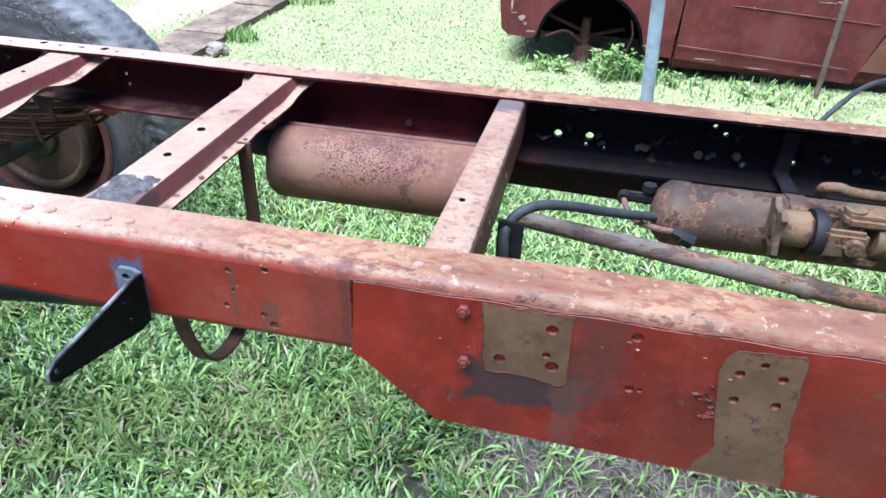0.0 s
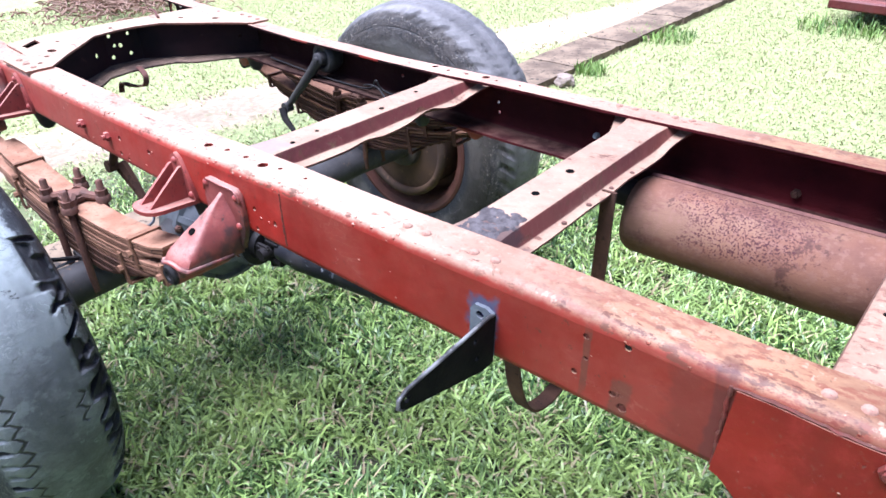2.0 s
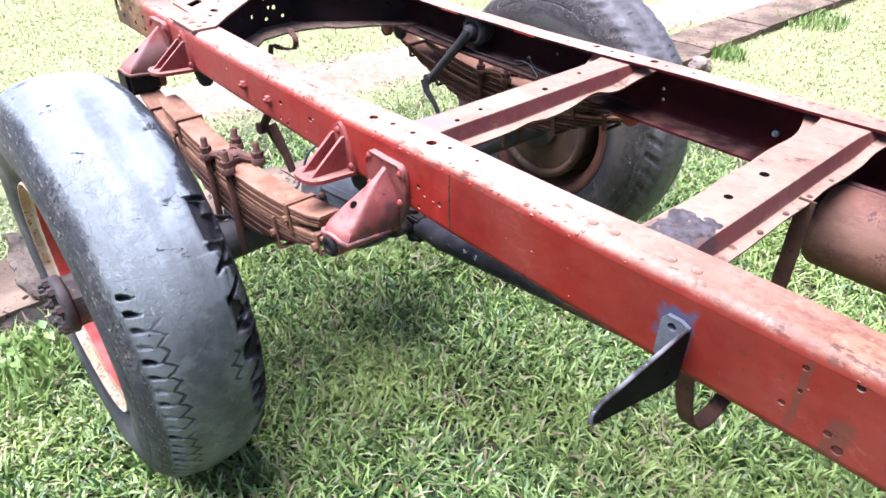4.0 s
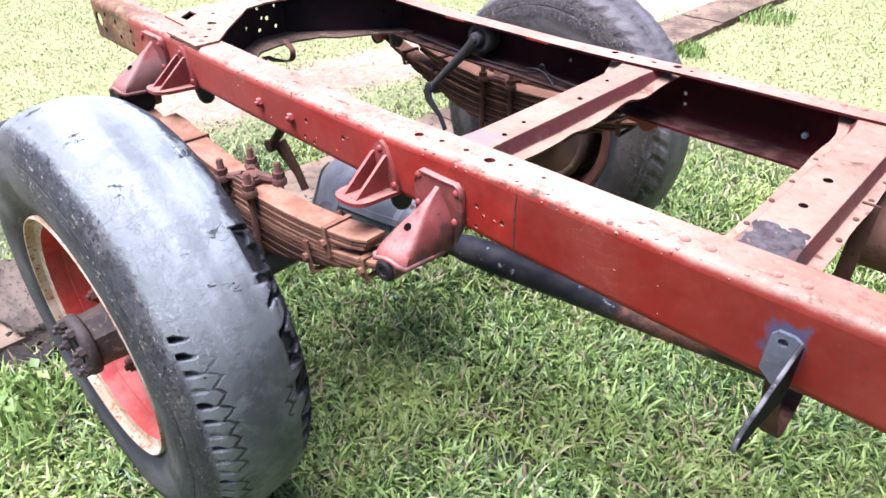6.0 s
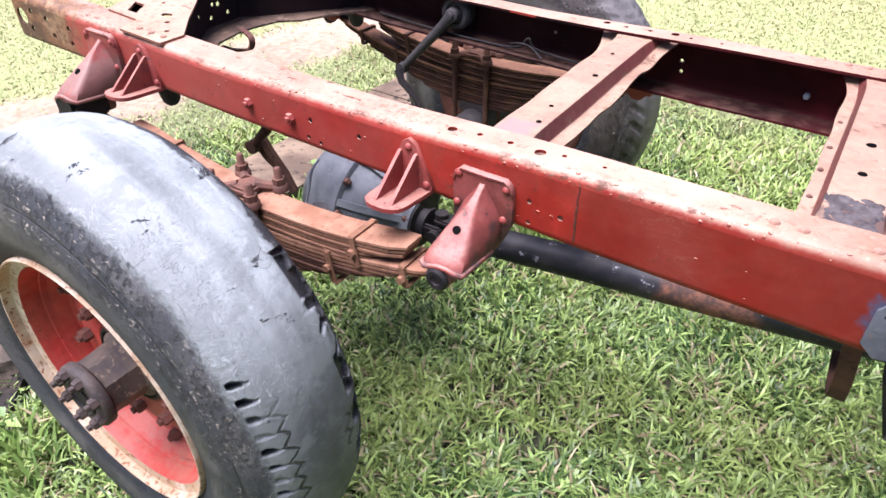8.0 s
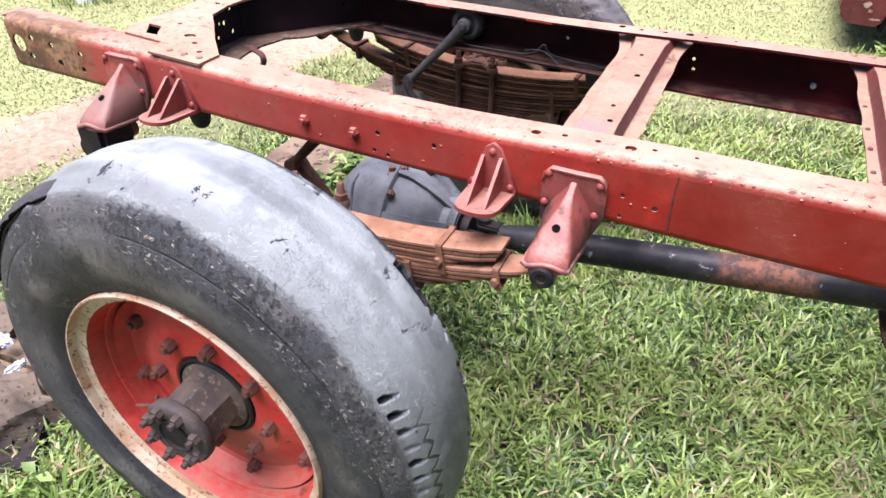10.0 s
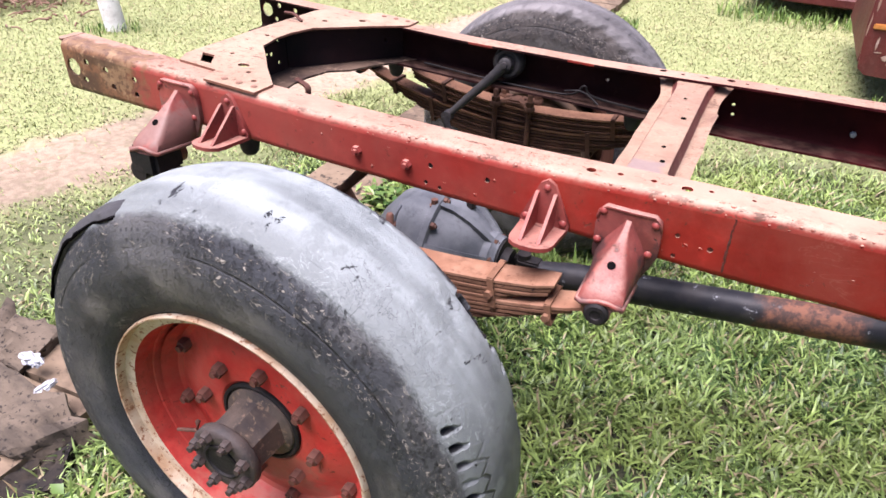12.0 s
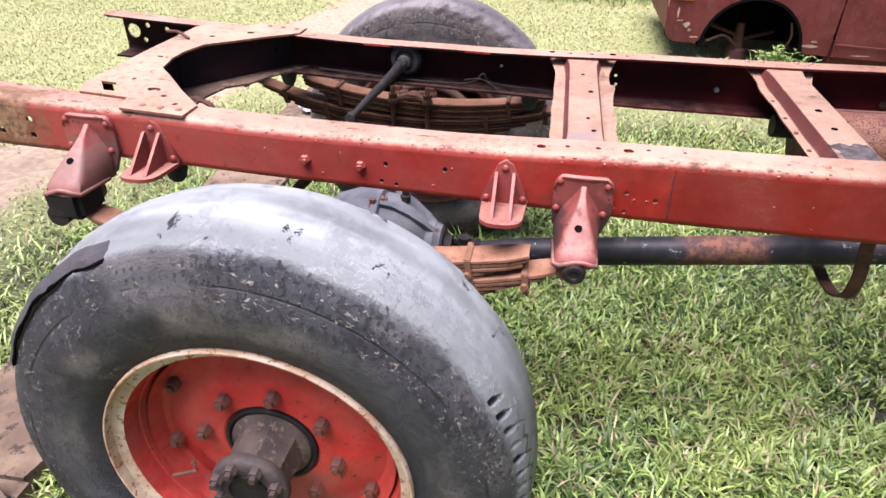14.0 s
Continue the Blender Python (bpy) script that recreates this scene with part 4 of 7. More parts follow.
def build_side_plate(far):
    """The doubling plate welded on the deep part of a rail."""
    bm = bmesh.new()
    xs = [-0.168, -0.155, -0.1, -0.037, 0.05, 0.15, 0.25, 0.35, 0.45, 0.6, 0.9, 1.3, 1.58]
    line = [(x, ramp_at(x, PLATE_LOW)) for x in xs] + [(x, 0.945 + 0.0015 * math.sin(40 * x)) for x in np.arange(1.58, -0.169, -0.03)]
    holes = [(0.124, 0.915, 0.009), (0.056, 0.848, 0.009), (0.121, 0.868, 0.006), (0.131, 0.849, 0.010), (0.122, 0.826, 0.007), (0.236, 0.925, 0.008), (0.242, 0.832, 0.007), (0.256, 0.832, 0.004),
        (0.375, 0.892, 0.007), (0.401, 0.912, 0.007), (0.429, 0.893, 0.007), (0.379, 0.845, 0.007), (0.433, 0.846, 0.007)]
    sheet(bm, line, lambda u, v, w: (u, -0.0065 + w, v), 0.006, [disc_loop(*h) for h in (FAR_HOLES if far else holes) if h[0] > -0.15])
    # The far plate goes near-black: its shade is put in as colour.
    return part("side_plate", tidy(bm), inner_dark if far else plate_paint, rail_far if far else rail_near, "red reinforcing plate welded to the rail", far)


plate_near = build_side_plate(False)
build_side_plate(True)
bm = bmesh.new()
rng = random.Random(31)
xs = np.arange(-0.17, 1.58, 0.007)
tube(bm, [(x, -0.003, 0.9465 + 0.0015 * math.sin(40 * x) + rng.uniform(-0.001, 0.001)) for x in xs], [max(0.0012, 0.0036 * (0.7 + 0.9 * noise.noise((x * 14, 2, 0)))) * rng.uniform(0.7, 1.15) for x in xs], 6)
zs = np.arange(0.815, 0.95, 0.006)
tube(bm, [(-0.168 + rng.uniform(-0.001, 0.001), -0.003, z) for z in zs], [rng.uniform(0.0015, 0.0038) for z in zs], 6)
part("weld_bead", bm, lip_red, rail_near)
for x, z in ((0.0, 0.926), (0.005, 0.833)):
    piece("bolt", bolt_plate, rail_near, at(x, -0.0065, z, OUT))


rng = random.Random(77)
for k in range(16):
    bm = bmesh.new()
    x, z, long, deep = rng.uniform(0.02, 0.85), rng.uniform(0.84, 0.935), rng.uniform(0.012, 0.045), rng.uniform(0.006, 0.014)
    curl, tilt = rng.uniform(0.003, 0.010), rng.uniform(-0.4, 0.4)
    y = SPAN - GAUGE - 0.0005
    secs = []
    for i in range(6):
        u = i / 5
        px, pz, w = x + long * u, z + tilt * long * u + 0.004 * math.sin(7 * u + k), deep * math.sin(math.pi * (0.12 + 0.76 * u))
        secs.append([(px, y, pz), (px, y - curl, pz - w), (px, y - curl - 0.0012, pz - w), (px, y - 0.0012, pz + 0.0005)])
    loft(bm, secs)
    part("paint_flake", tidy(bm), inner_flake, rail_far)


def ragged_patch(corners, seed, holes):
    """Bare metal where a bracket sat, with the broken edge of the paint curling up round it."""
    rng = random.Random(seed)
    line = []
    for (a, b), (c, d) in zip(corners, corners[1:] + corners[:1]):
        m = max(2, int(math.hypot(c - a, d - b) / 0.006))
        line += [(a + (c - a) * k / m + rng.uniform(-0.0011, 0.0011), b + (d - b) * k / m + rng.uniform(-0.0011, 0.0011)) for k in range(m)]
    bm = bmesh.new()
    sheet(bm, line, lambda u, v, w: (u, -0.0074 + w, v), 0.0010, [disc_loop(*h) for h in holes])
    lip = bmesh.new()
    pts = [Vector((p, -0.0074, q)) for p, q in line + line[:1]]
    tube(lip, pts, [max(0.0003, 0.0006 + 0.0016 * noise.noise((p.x * 60, p.z * 60, seed))) * rng.uniform(0.6, 1.3) for p in pts], 5)
    part("paint_edge", lip, lip_red, rail_near)
    return part("bare_patch", tidy(bm), bare_steel, rail_near, "unpainted rusty patch where a bracket sat")


ragged_patch([(0.025, 0.943), (0.150, 0.9415), (0.151, 0.895), (0.155, 0.822), (0.148, 0.815), (0.104, 0.822), (0.067, 0.824), (0.038, 0.821), (0.031, 0.850), (0.030, 0.89)], 3, [(0.124, 0.915, 0.009), (0.056, 0.848, 0.009), (0.121, 0.868, 0.006), (0.131, 0.849, 0.010)])
ragged_patch([(0.352, 0.916), (0.362, 0.930), (0.400, 0.934), (0.442, 0.936), (0.450, 0.930), (0.457, 0.86), (0.470, 0.755), (0.482, 0.720), (0.484, 0.690), (0.352, 0.691), (0.358, 0.714), (0.373, 0.737), (0.375, 0.752), (0.366, 0.79), (0.362, 0.81), (0.357, 0.848), (0.349, 0.888)], 5, [(0.375, 0.892, 0.007), (0.401, 0.912, 0.006), (0.429, 0.893, 0.007), (0.379, 0.845, 0.007), (0.433, 0.846, 0.007)])
rng = random.Random(41)
for k in range(11):
    # blistered red paint beside the larger patch
    x, z = rng.uniform(0.326, 0.358), rng.uniform(0.79, 0.86)
    tall, wide = rng.uniform(0.006, 0.016), rng.uniform(0.003, 0.007)
    bm = bmesh.new()
    secs = []
    for i in range(5):
        u = i / 4
        w = wide * math.sin(math.pi * (0.12 + 0.76 * u))
        p, q = x + 0.004 * math.sin(4 * u + k), z + tall * u
        secs.append([(p, -0.0066, q), (p + w, -0.0098, q), (p + w, -0.0106, q), (p - 0.0005, -0.0074, q)])
    loft(bm, secs)
    part("paint_flake", tidy(bm), lip_red, rail_near)


def ease(a, b, x):
    t = max(0.0, min(1.0, (x - a) / (b - a)))
    return t * t * (3 - 2 * t)


def build_hat(xc, wt_mid, wt_end, wl_mid, wl_end, depth, holes, dented):
    """A pressed hat-section cross member with steep walls, flared and flattened where it meets the rails."""
    bm = bmesh.new()
    secs = []
    for k in range(73):
        y = 0.0075 + (SPAN - 0.015) * k / 72
        off = abs(y - SPAN / 2) / (SPAN / 2)
        e = ease(0.55, 0.97, off)
        wt, wl = wt_mid + (wt_end - wt_mid) * e * e, wl_mid + (wl_end - wl_mid) * ease(0.66, 0.98, off) ** 1.5
        zt = 0.9545 - 0.003 * (1 - e)
        zl = zt - 0.010 - (depth - 0.010) * (1 - ease(0.60, 0.98, off))
        zl += 0.0015 * math.sin(17 * y + xc) + 0.0015 * noise.noise((y * 9, xc, 2))
        lip = 0.004 * noise.noise((y * 11, xc, 4))
        curl = dented * (0.020 * math.exp(-((y - 0.55) / 0.055) ** 2) + 0.010 * math.exp(-((y - 0.33) / 0.04) ** 2))
        s = 0.007
        half = [(wt - 0.007, zt), (wt - 0.002, zt - 0.0015), (wt + 0.0005, zt - 0.006), (wt + s - 0.002, zl + 0.006), (wt + s + 0.001, zl + 0.0012), (wt + s + 0.005, zl), (max(wl + lip, wt + s + 0.012), zl)]
        right = half[:-1] + [(half[-1][0] + curl * 0.4, zl + curl)]
        line = [(-p, q) for p, q in reversed(half)] + right
        loop = line + [(p * 0.985, q - 0.0055) for p, q in reversed(line)]
        secs.append([(xc + p, y, q) for p, q in loop])
    loft(bm, secs)
    ob = part("cross_member", tidy(bm), member_paint, truck, "", False, 28)
    for dx, y, r in holes:
        # Black discs on the crown stand for the dark of drillings; nothing is cut.
        hb = bmesh.new()
        lathe(hb, [(0, r), (0.0012, r * 0.9)], (xc + dx, y, 0.952), 12, "z")
        part("painted_hole", hb, shade_black, ob)
    return ob


member_1 = build_hat(-1.196, 0.041, 0.058, 0.080, 0.104, 0.036, [(0.008, 0.25, 0.005), (0.018, 0.45, 0.007), (-0.002, 0.60, 0.005), (0.020, 0.17, 0.006)], 1.0)
member_2 = build_hat(-0.619, 0.0455, 0.061, 0.076, 0.102, 0.034, [(-0.003, 0.404, 0.009), (-0.003, 0.28, 0.008)], 0.0)
for y in (0.27, 0.36, 0.45, 0.54):
    piece("rivet", rivet_tiny, member_2, at(-0.619 + 0.066, y, 0.9185))
for y in (0.22, 0.33, 0.43, 0.56):
    piece("rivet", rivet_tiny, member_2, at(-0.619 - 0.066, y, 0.9185))


def build_tar_patch():
    """A lumpy crust of old tar on the second member, beside the rail."""
    rng = random.Random(3)
    bm = bmesh.new()
    nx, ny = 44, 48
    rows = []
    for j in range(ny + 1):
        row = []
        for i in range(nx + 1):
            u, v = i / nx, j / ny
            x, y = -0.664 + 0.090 * u, 0.084 + 0.115 * v
            edge = min(u, 1 - u, 1 - v) + 0.08 * noise.noise((x * 38, y * 38, 1.0))
            high = 0.0055 * ease(0.02, 0.16, edge) * (0.7 + 0.9 * noise.noise((x * 55, y * 90, 2.0)) + 0.5 * noise.noise((x * 150, y * 190, 5.0)))
            row.append(bm.verts.new((x, y, 0.9505 + max(-0.002, high if edge > 0.02 else -0.002))))
        rows.append(row)
    for a, b in zip(rows, rows[1:]):
        for i in range(nx):
            if max(q.co.z for q in (a[i], a[i + 1], b[i + 1], b[i])) > 0.9495:
                bm.faces.new((a[i], a[i + 1], b[i + 1], b[i]))
    under = bmesh.ops.extrude_face_region(bm, geom=bm.faces[:])["geom"]
    for v in under:
        if isinstance(v, bmesh.types.BMVert):
            v.co.z = 0.947
    bmesh.ops.delete(bm, geom=[v for v in bm.verts if not v.link_faces], context="VERTS")
    part("tar_crust", tidy(bm), tar, member_2, "black crust of dried tar", smooth=80)


build_tar_patch()

# the plain channel member, rusted through at its side
def skew(y):
    """The member stands a little out of square with the rails."""
    return -0.050 + 0.021 * y / SPAN


bm = bmesh.new()
ys = np.linspace(0.0075, SPAN - 0.0075, 24)
secs = []
for y in ys:
    e = ease(0.8, 1.0, abs(y - SPAN / 2) / (SPAN / 2))
    w = 0.038 - 0.007 * y / SPAN + 0.003 * e
    loop = [(-w, 0.855), (-w, 0.945), (-w + 0.003, 0.952), (-w + 0.010, 0.9552), (w - 0.010, 0.9552), (w - 0.003, 0.952), (w, 0.945), (w, 0.935), (w - 0.006, 0.935), (w - 0.007, 0.944), (w - 0.012, 0.949), (-w + 0.012, 0.949), (-w + 0.006, 0.944), (-w + 0.006, 0.855)]
    secs.append([(skew(y) + a, y, b) for a, b in loop])
loft(bm, secs)
tidy(bm)
rng = random.Random(8)
eaten = []
for k in range(13):
    y, z, r = rng.uniform(0.12, 0.5), rng.uniform(0.875, 0.925), rng.uniform(0.006, 0.016)
    if all(math.hypot(y - a, z - b) > r + q + 0.004 for a, b, q in eaten):
        eaten.append((y, z, r))
loops = []
for y, z, r in eaten:
    loops.append([(y + r * rng.uniform(0.6, 1.1) * math.cos(2 * math.pi * k / 9), z + 0.9 * r * rng.uniform(0.6, 1.1) * math.sin(2 * math.pi * k / 9)) for k in range(9)])
sheet(bm, [(y, 0.848 + 0.002 * math.sin(40 * y)) for y in ys] + [(y, 0.938) for y in reversed(ys)], lambda u, v, w: (skew(u) + 0.0360 - 0.006 * u / SPAN - w, u, v), 0.005, loops)
member_3 = part("cross_member", tidy(bm), member_paint, truck)
# A black disc stands for the dark of a drilling.
hb = bmesh.new()
lathe(hb, [(0, 0.006), (0.0012, 0.005)], (-0.053, 0.249, 0.9555), 12, "z")
part("painted_hole", hb, shade_black, member_3)
bm = bmesh.new()
box(bm, (0.0, 0.16, 0.62), (0.05, 0.166, 0.86), 0.002)
box(bm, (0.0, 0.36, 0.62), (0.05, 0.366, 0.86), 0.002)
box(bm, (0.002, 0.16, 0.612), (0.048, 0.366, 0.62), 0.002)
part("bearing_bracket", bm, grease_iron, member_3)


def build_rear_member():
    """The rear member: top and bottom plates flared into gussets, with a drilled web between them."""
    mid = SPAN / 2
    half = [(-2.10, 0.0), (-2.10, 0.07), (-2.18, 0.15), (-2.262, 0.243), (-2.312, 0.295), (-2.33, 0.38)]
    front = half + [(x, SPAN - y) for x, y in reversed(half)]
    back = [(-2.255, 0.0), (-2.275, 0.066), (-2.40, 0.070), (-2.425, 0.12), (-2.428, 0.28), (-2.430, 0.38)]
    rear = back + [(x, SPAN - y) for x, y in reversed(back)]
    outline = front + rear[::-1]
    up = lambda u, v, w: (u, v, rail_top(u) + 0.0065 - w)
    bm = bmesh.new()
    holes = [[(-2.395, 0.150), (-2.355, 0.150), (-2.318, 0.096), (-2.352, 0.094)], disc_loop(-2.245, 0.135, 0.017, 10, 0.75), disc_loop(-2.20, 0.10, 0.007), disc_loop(-2.15, 0.06, 0.007), disc_loop(-2.33, 0.19, 0.006), disc_loop(-2.365, 0.38, 0.007), disc_loop(-2.33, 0.62, 0.009), disc_loop(-2.24, 0.70, 0.012)]
    sheet(bm, outline, up, 0.006, holes)
    top = part("rear_cross_member", tidy(bm), gusset_paint, truck)
    bm = bmesh.new()
    inner = [(min(x, -2.13) if 0.02 < y < SPAN - 0.02 else x, y) for x, y in front]
    inner = [(x + (0.045 if 0.2 < y < SPAN - 0.2 else 0.0), y) for x, y in inner]
    sheet(bm, [(x, min(max(y, 0.01), SPAN - 0.01)) for x, y in inner] + [(-2.40, SPAN - 0.01), (-2.40, 0.01)], lambda u, v, w: (u, v, 0.874 - 0.05 * (u + 2.36) + w), 0.006)
    part("lower_plate", tidy(bm), dusty_plate, top)
    foot = lambda x: 0.882 - 0.05 * (x + 2.36)
    drilled = ((0.372, 0.978, 0.007), (0.404, 0.942, 0.008), (0.371, 0.908, 0.007), (0.438, 0.976, 0.006), (0.435, 0.910, 0.007), (0.384, 0.945, 0.006))
    # The fourth plate is added so that the slot above it looks dark.
    for (xa, ya), (xb, yb) in (((-2.15, 0.02), (-2.374, 0.352)), ((-2.376, 0.353), (-2.376, SPAN - 0.353)), ((-2.374, SPAN - 0.352), (-2.15, SPAN - 0.02)), ((-2.398, 0.078), (-2.418, 0.22))):
        bm = bmesh.new()
        line = [(0, foot(xa)), (0.5, foot((xa + xb) / 2)), (1, foot(xb)), (1, rail_top(xb) - 0.002), (0.5, rail_top((xa + xb) / 2) - 0.002), (0, rail_top(xa) - 0.002)]
        long = math.hypot(xb - xa, yb - ya)
        if xa == xb:
            loops = [disc_loop((y - ya) / long, z, r, 10) for y, z, r in drilled]
            loops = [[((y - ya) / long + (u - (y - ya) / long) / long, v) for u, v in loop] for (y, z, r), loop in zip(drilled, loops)]
        else:
            loops = [[(0.846 + 0.008 / long * math.cos(radians(36 * k)), 0.933 + 0.008 * math.sin(radians(36 * k))) for k in range(10)]]
        sheet(bm, line, lambda u, v, w: (xa + (xb - xa) * u - w, ya + (yb - ya) * u, v), 0.006, loops)
        # Coloured near-black for the shade between the two plates.
        part("web_plate", tidy(bm), inner_dark, top)
    for x, y in ((-2.125, 0.03), (-2.17, 0.03), (-2.215, 0.03), (-2.125, SPAN - 0.03), (-2.17, SPAN - 0.03), (-2.215, SPAN - 0.03)):
        piece("rivet", rivet_worn, top, at(*up(x, y, 0)))
    bm = bmesh.new()
    tube(bm, smooth_pts([(-2.30, 0.41, 0.878), (-2.255, 0.405, 0.86), (-2.265, 0.40, 0.825), (-2.33, 0.385, 0.815), (-2.375, 0.375, 0.818), (-2.385, 0.37, 0.785)], 5), 0, flat=(0.018, 0.006, (0.3, 1, 0)))
    part("hook", bm, tank_rust, top, "bent rusty strap hook")
    bm = bmesh.new()
    tube(bm, smooth_pts([(-2.375, 0.56, 1.008), (-2.41, 0.57, 1.024), (-2.45, 0.575, 1.024)], 5), 0.005, 6)
    part("bent_wire", bm, tank_rust, top)


build_rear_member()
# loose brake pipe and wire lying in the far rail's lower flange
bm = bmesh.new()
tube(bm, smooth_pts([(-2.05, SPAN - 0.05, 0.872), (-1.8, SPAN - 0.062, 0.858), (-1.6, SPAN - 0.058, 0.85), (-1.53, SPAN - 0.066, 0.862), (-1.50, SPAN - 0.075, 0.892), (-1.47, SPAN - 0.066, 0.86), (-1.3, SPAN - 0.05, 0.838)], 6), 0.0035, 6)
part("brake_pipe", bm, grease_iron, rail_far)
bm = bmesh.new()
tube(bm, smooth_pts([(-1.56, SPAN - 0.07, 0.866), (-1.52, SPAN - 0.08, 0.876), (-1.49, SPAN - 0.075, 0.868), (-1.45, SPAN - 0.085, 0.845)], 5), 0.0028, 6)
part("bent_wire", bm, grease_iron, rail_far)


def build_snout(far, xc, z0, lean, drop=0.093, front=0.161):
    """A cast spring hanger: a bolted plate with a ridged, hollow horn reaching out over the spring's eye."""
    bm = bmesh.new()
    w = 0.064
    line = [(xc - w, z0 + 0.02), (xc - w + 0.006, z0 + 0.050), (xc - w + 0.016, z0 + 0.060), (xc, z0 + 0.058), (xc + w - 0.016, z0 + 0.058), (xc + w - 0.004, z0 + 0.048), (xc + w, z0 + 0.02), (xc + w, z0 - 0.030), (xc + w - 0.008, z0 - 0.05), (xc + w - 0.022, z0 - 0.082), (xc - w + 0.014, z0 - 0.082), (xc - w + 0.002, z0 - 0.05)]
    sheet(bm, line, lambda u, v, d: (u, -0.013 + d, v), 0.0125)
    keys = np.linspace(0, 1, 7)
    secs = []
    shape = ((1.0, 0.0), (0.78, 0.18), (0.55, 0.38), (0.32, 0.60), (0.10, 0.82), (0.0, 0.93), (-0.25, 0.985), (-0.6, 1.0), (-1.0, 1.005))
    for t in np.linspace(0, 1, 15):
        ridge = float(np.interp(t, keys, (0.005, 0.007, 0.014, 0.024, 0.034, 0.041, 0.043)))
        foot = max(ridge + 0.004, float(np.interp(t, keys, (0.008, 0.020, 0.036, 0.047, 0.051, 0.050, 0.046))))
        out = float(np.interp(t, keys, (0.004, 0.030, 0.056, 0.082, 0.107, 0.132, 0.143)))
        cx, z = xc - 0.008 * lean * t, z0 + 0.040 - 0.122 * t
        half = [(ridge + (foot - ridge) * a if a >= 0 else ridge * (1 + a), b) for a, b in shape]
        ring = [(cx - p, -0.008 - out * q, z - 0.010 * (1 - q) * t) for p, q in half] + [(cx + p, -0.008 - out * q, z - 0.010 * (1 - q) * t) for p, q in reversed(half[:-1])]
        secs.append(ring)
    loft(bm, secs)
    # rolled lips along the plate's top and round the nose
    tube(bm, [(xc + u, -0.013, z0 + v) for u, v in ((-0.062, 0.030), (-0.058, 0.048), (-0.046, 0.0585), (0, 0.0565), (0.046, 0.0565), (0.058, 0.047), (0.062, 0.03))], 0.0035, 6)
    nose = secs[-1]
    tube(bm, [(x, y, z + 0.003 + 0.013 * max(0.0, 1 - ((x - xc) / 0.034) ** 2)) for x, y, z in nose[1:-1]], 0.0052, 8)
    lathe(bm, [(0.014 - front, 0.018), (0.010 - front, 0.025), (-0.06, 0.027), (-0.03, 0.027)], (xc - 0.008 * lean, 0, z0 - drop), 20)
    bmesh.ops.bevel(bm, geom=[e for e in bm.edges if e.is_manifold and e.calc_face_angle(0) > 1.2 and e.calc_length() < 0.04], offset=0.0012, segments=1, affect="EDGES")
    ob = part("spring_hanger", tidy(bm), hanger_paint, truck, "", far, 50)
    m = lambda x, y, z: at(x, SPAN - y, z, bearing(0, 1)) if far else at(x, y, z, OUT)
    for dx, dz in ((-0.051, 0.048), (0.050, 0.041), (0.046, -0.025), (-0.055, -0.017)):
        piece("rivet", rivet_bracket, ob, m(xc + dx, -0.0125, z0 + dz))
    bm = bmesh.new()
    px, pz = xc - 0.008 * lean, z0 - drop
    lathe(bm, [(0.003 - front, 0.004), (0.003 - front, 0.009), (-front, 0.011), (-front, 0.019), (0.005 - front, 0.024), (-0.045, 0.024)], (px, 0, pz), 20)
    part("spring_pin", bm, grease_iron, ob, "black greasy spring pin", far)
    # A black plug end stands for the dark of the horn's drilling.
    bm = bmesh.new()
    n = Vector((0, -0.63, 0.78)).normalized()  # square to the horn's upper face
    c = Vector((xc - 0.006 * lean, -0.091, z0 - 0.021))
    tube(bm, [c - n * 0.02, c + n * 0.0012], 0.0082, 14)
    part("painted_hole", bm, shade_black, ob, "", far)


def build_pad(far, xc, z0):
    """A bump pad for the helper spring: a small three-rivet plate, a shelf and two ribs."""
    bm = bmesh.new()
    line = [(xc - 0.016, z0 + 0.098), (xc, z0 + 0.108), (xc + 0.016, z0 + 0.098), (xc + 0.053, z0 + 0.014), (xc + 0.05, z0), (xc - 0.05, z0), (xc - 0.053, z0 + 0.014)]
    sheet(bm, line, lambda u, v, w: (u, -0.010 + w, v), 0.0095)
    shelf = [(xc - 0.050, 0.0), (xc + 0.050, 0.0), (xc + 0.046, -0.085), (xc + 0.041, -0.103), (xc + 0.028, -0.114), (xc + 0.012, -0.119), (xc - 0.012, -0.119), (xc - 0.028, -0.114), (xc - 0.041, -0.103), (xc - 0.046, -0.085)]
    sheet(bm, shelf, lambda u, v, w: (u, v, z0 + 0.002 - 0.05 * v - w + 0.004), 0.009)
    for s in (-1, 1):
        rib = [(-0.004, z0 + 0.082), (-0.016, z0 + 0.080), (-0.100, z0 + 0.012), (-0.100, z0 + 0.006), (-0.004, z0 + 0.002)]
        sheet(bm, rib, lambda u, v, w: (xc + s * 0.019 + w - 0.0035, u, v), 0.007)
    ob = part("bump_pad", tidy(bm), bracket_paint, truck, "", far)
    for dx, dz in ((0, 0.090), (-0.040, 0.018), (0.040, 0.018)):
        piece("rivet", rivet_bracket, ob, at(xc + dx, SPAN + 0.0095, z0 + dz, bearing(0, 1)) if far else at(xc + dx, -0.0095, z0 + dz, OUT))
    bm = bmesh.new()
    zl = rail_low(xc)
    lathe(bm, [(-0.055, 0.014), (-0.045, 0.022), (-0.01, 0.030), (0.0, 0.030)], (xc + 0.012, 0.035, zl), 16, "z")
    part("rubber_bump_stop", bm, rubber_dark, ob, "", far)


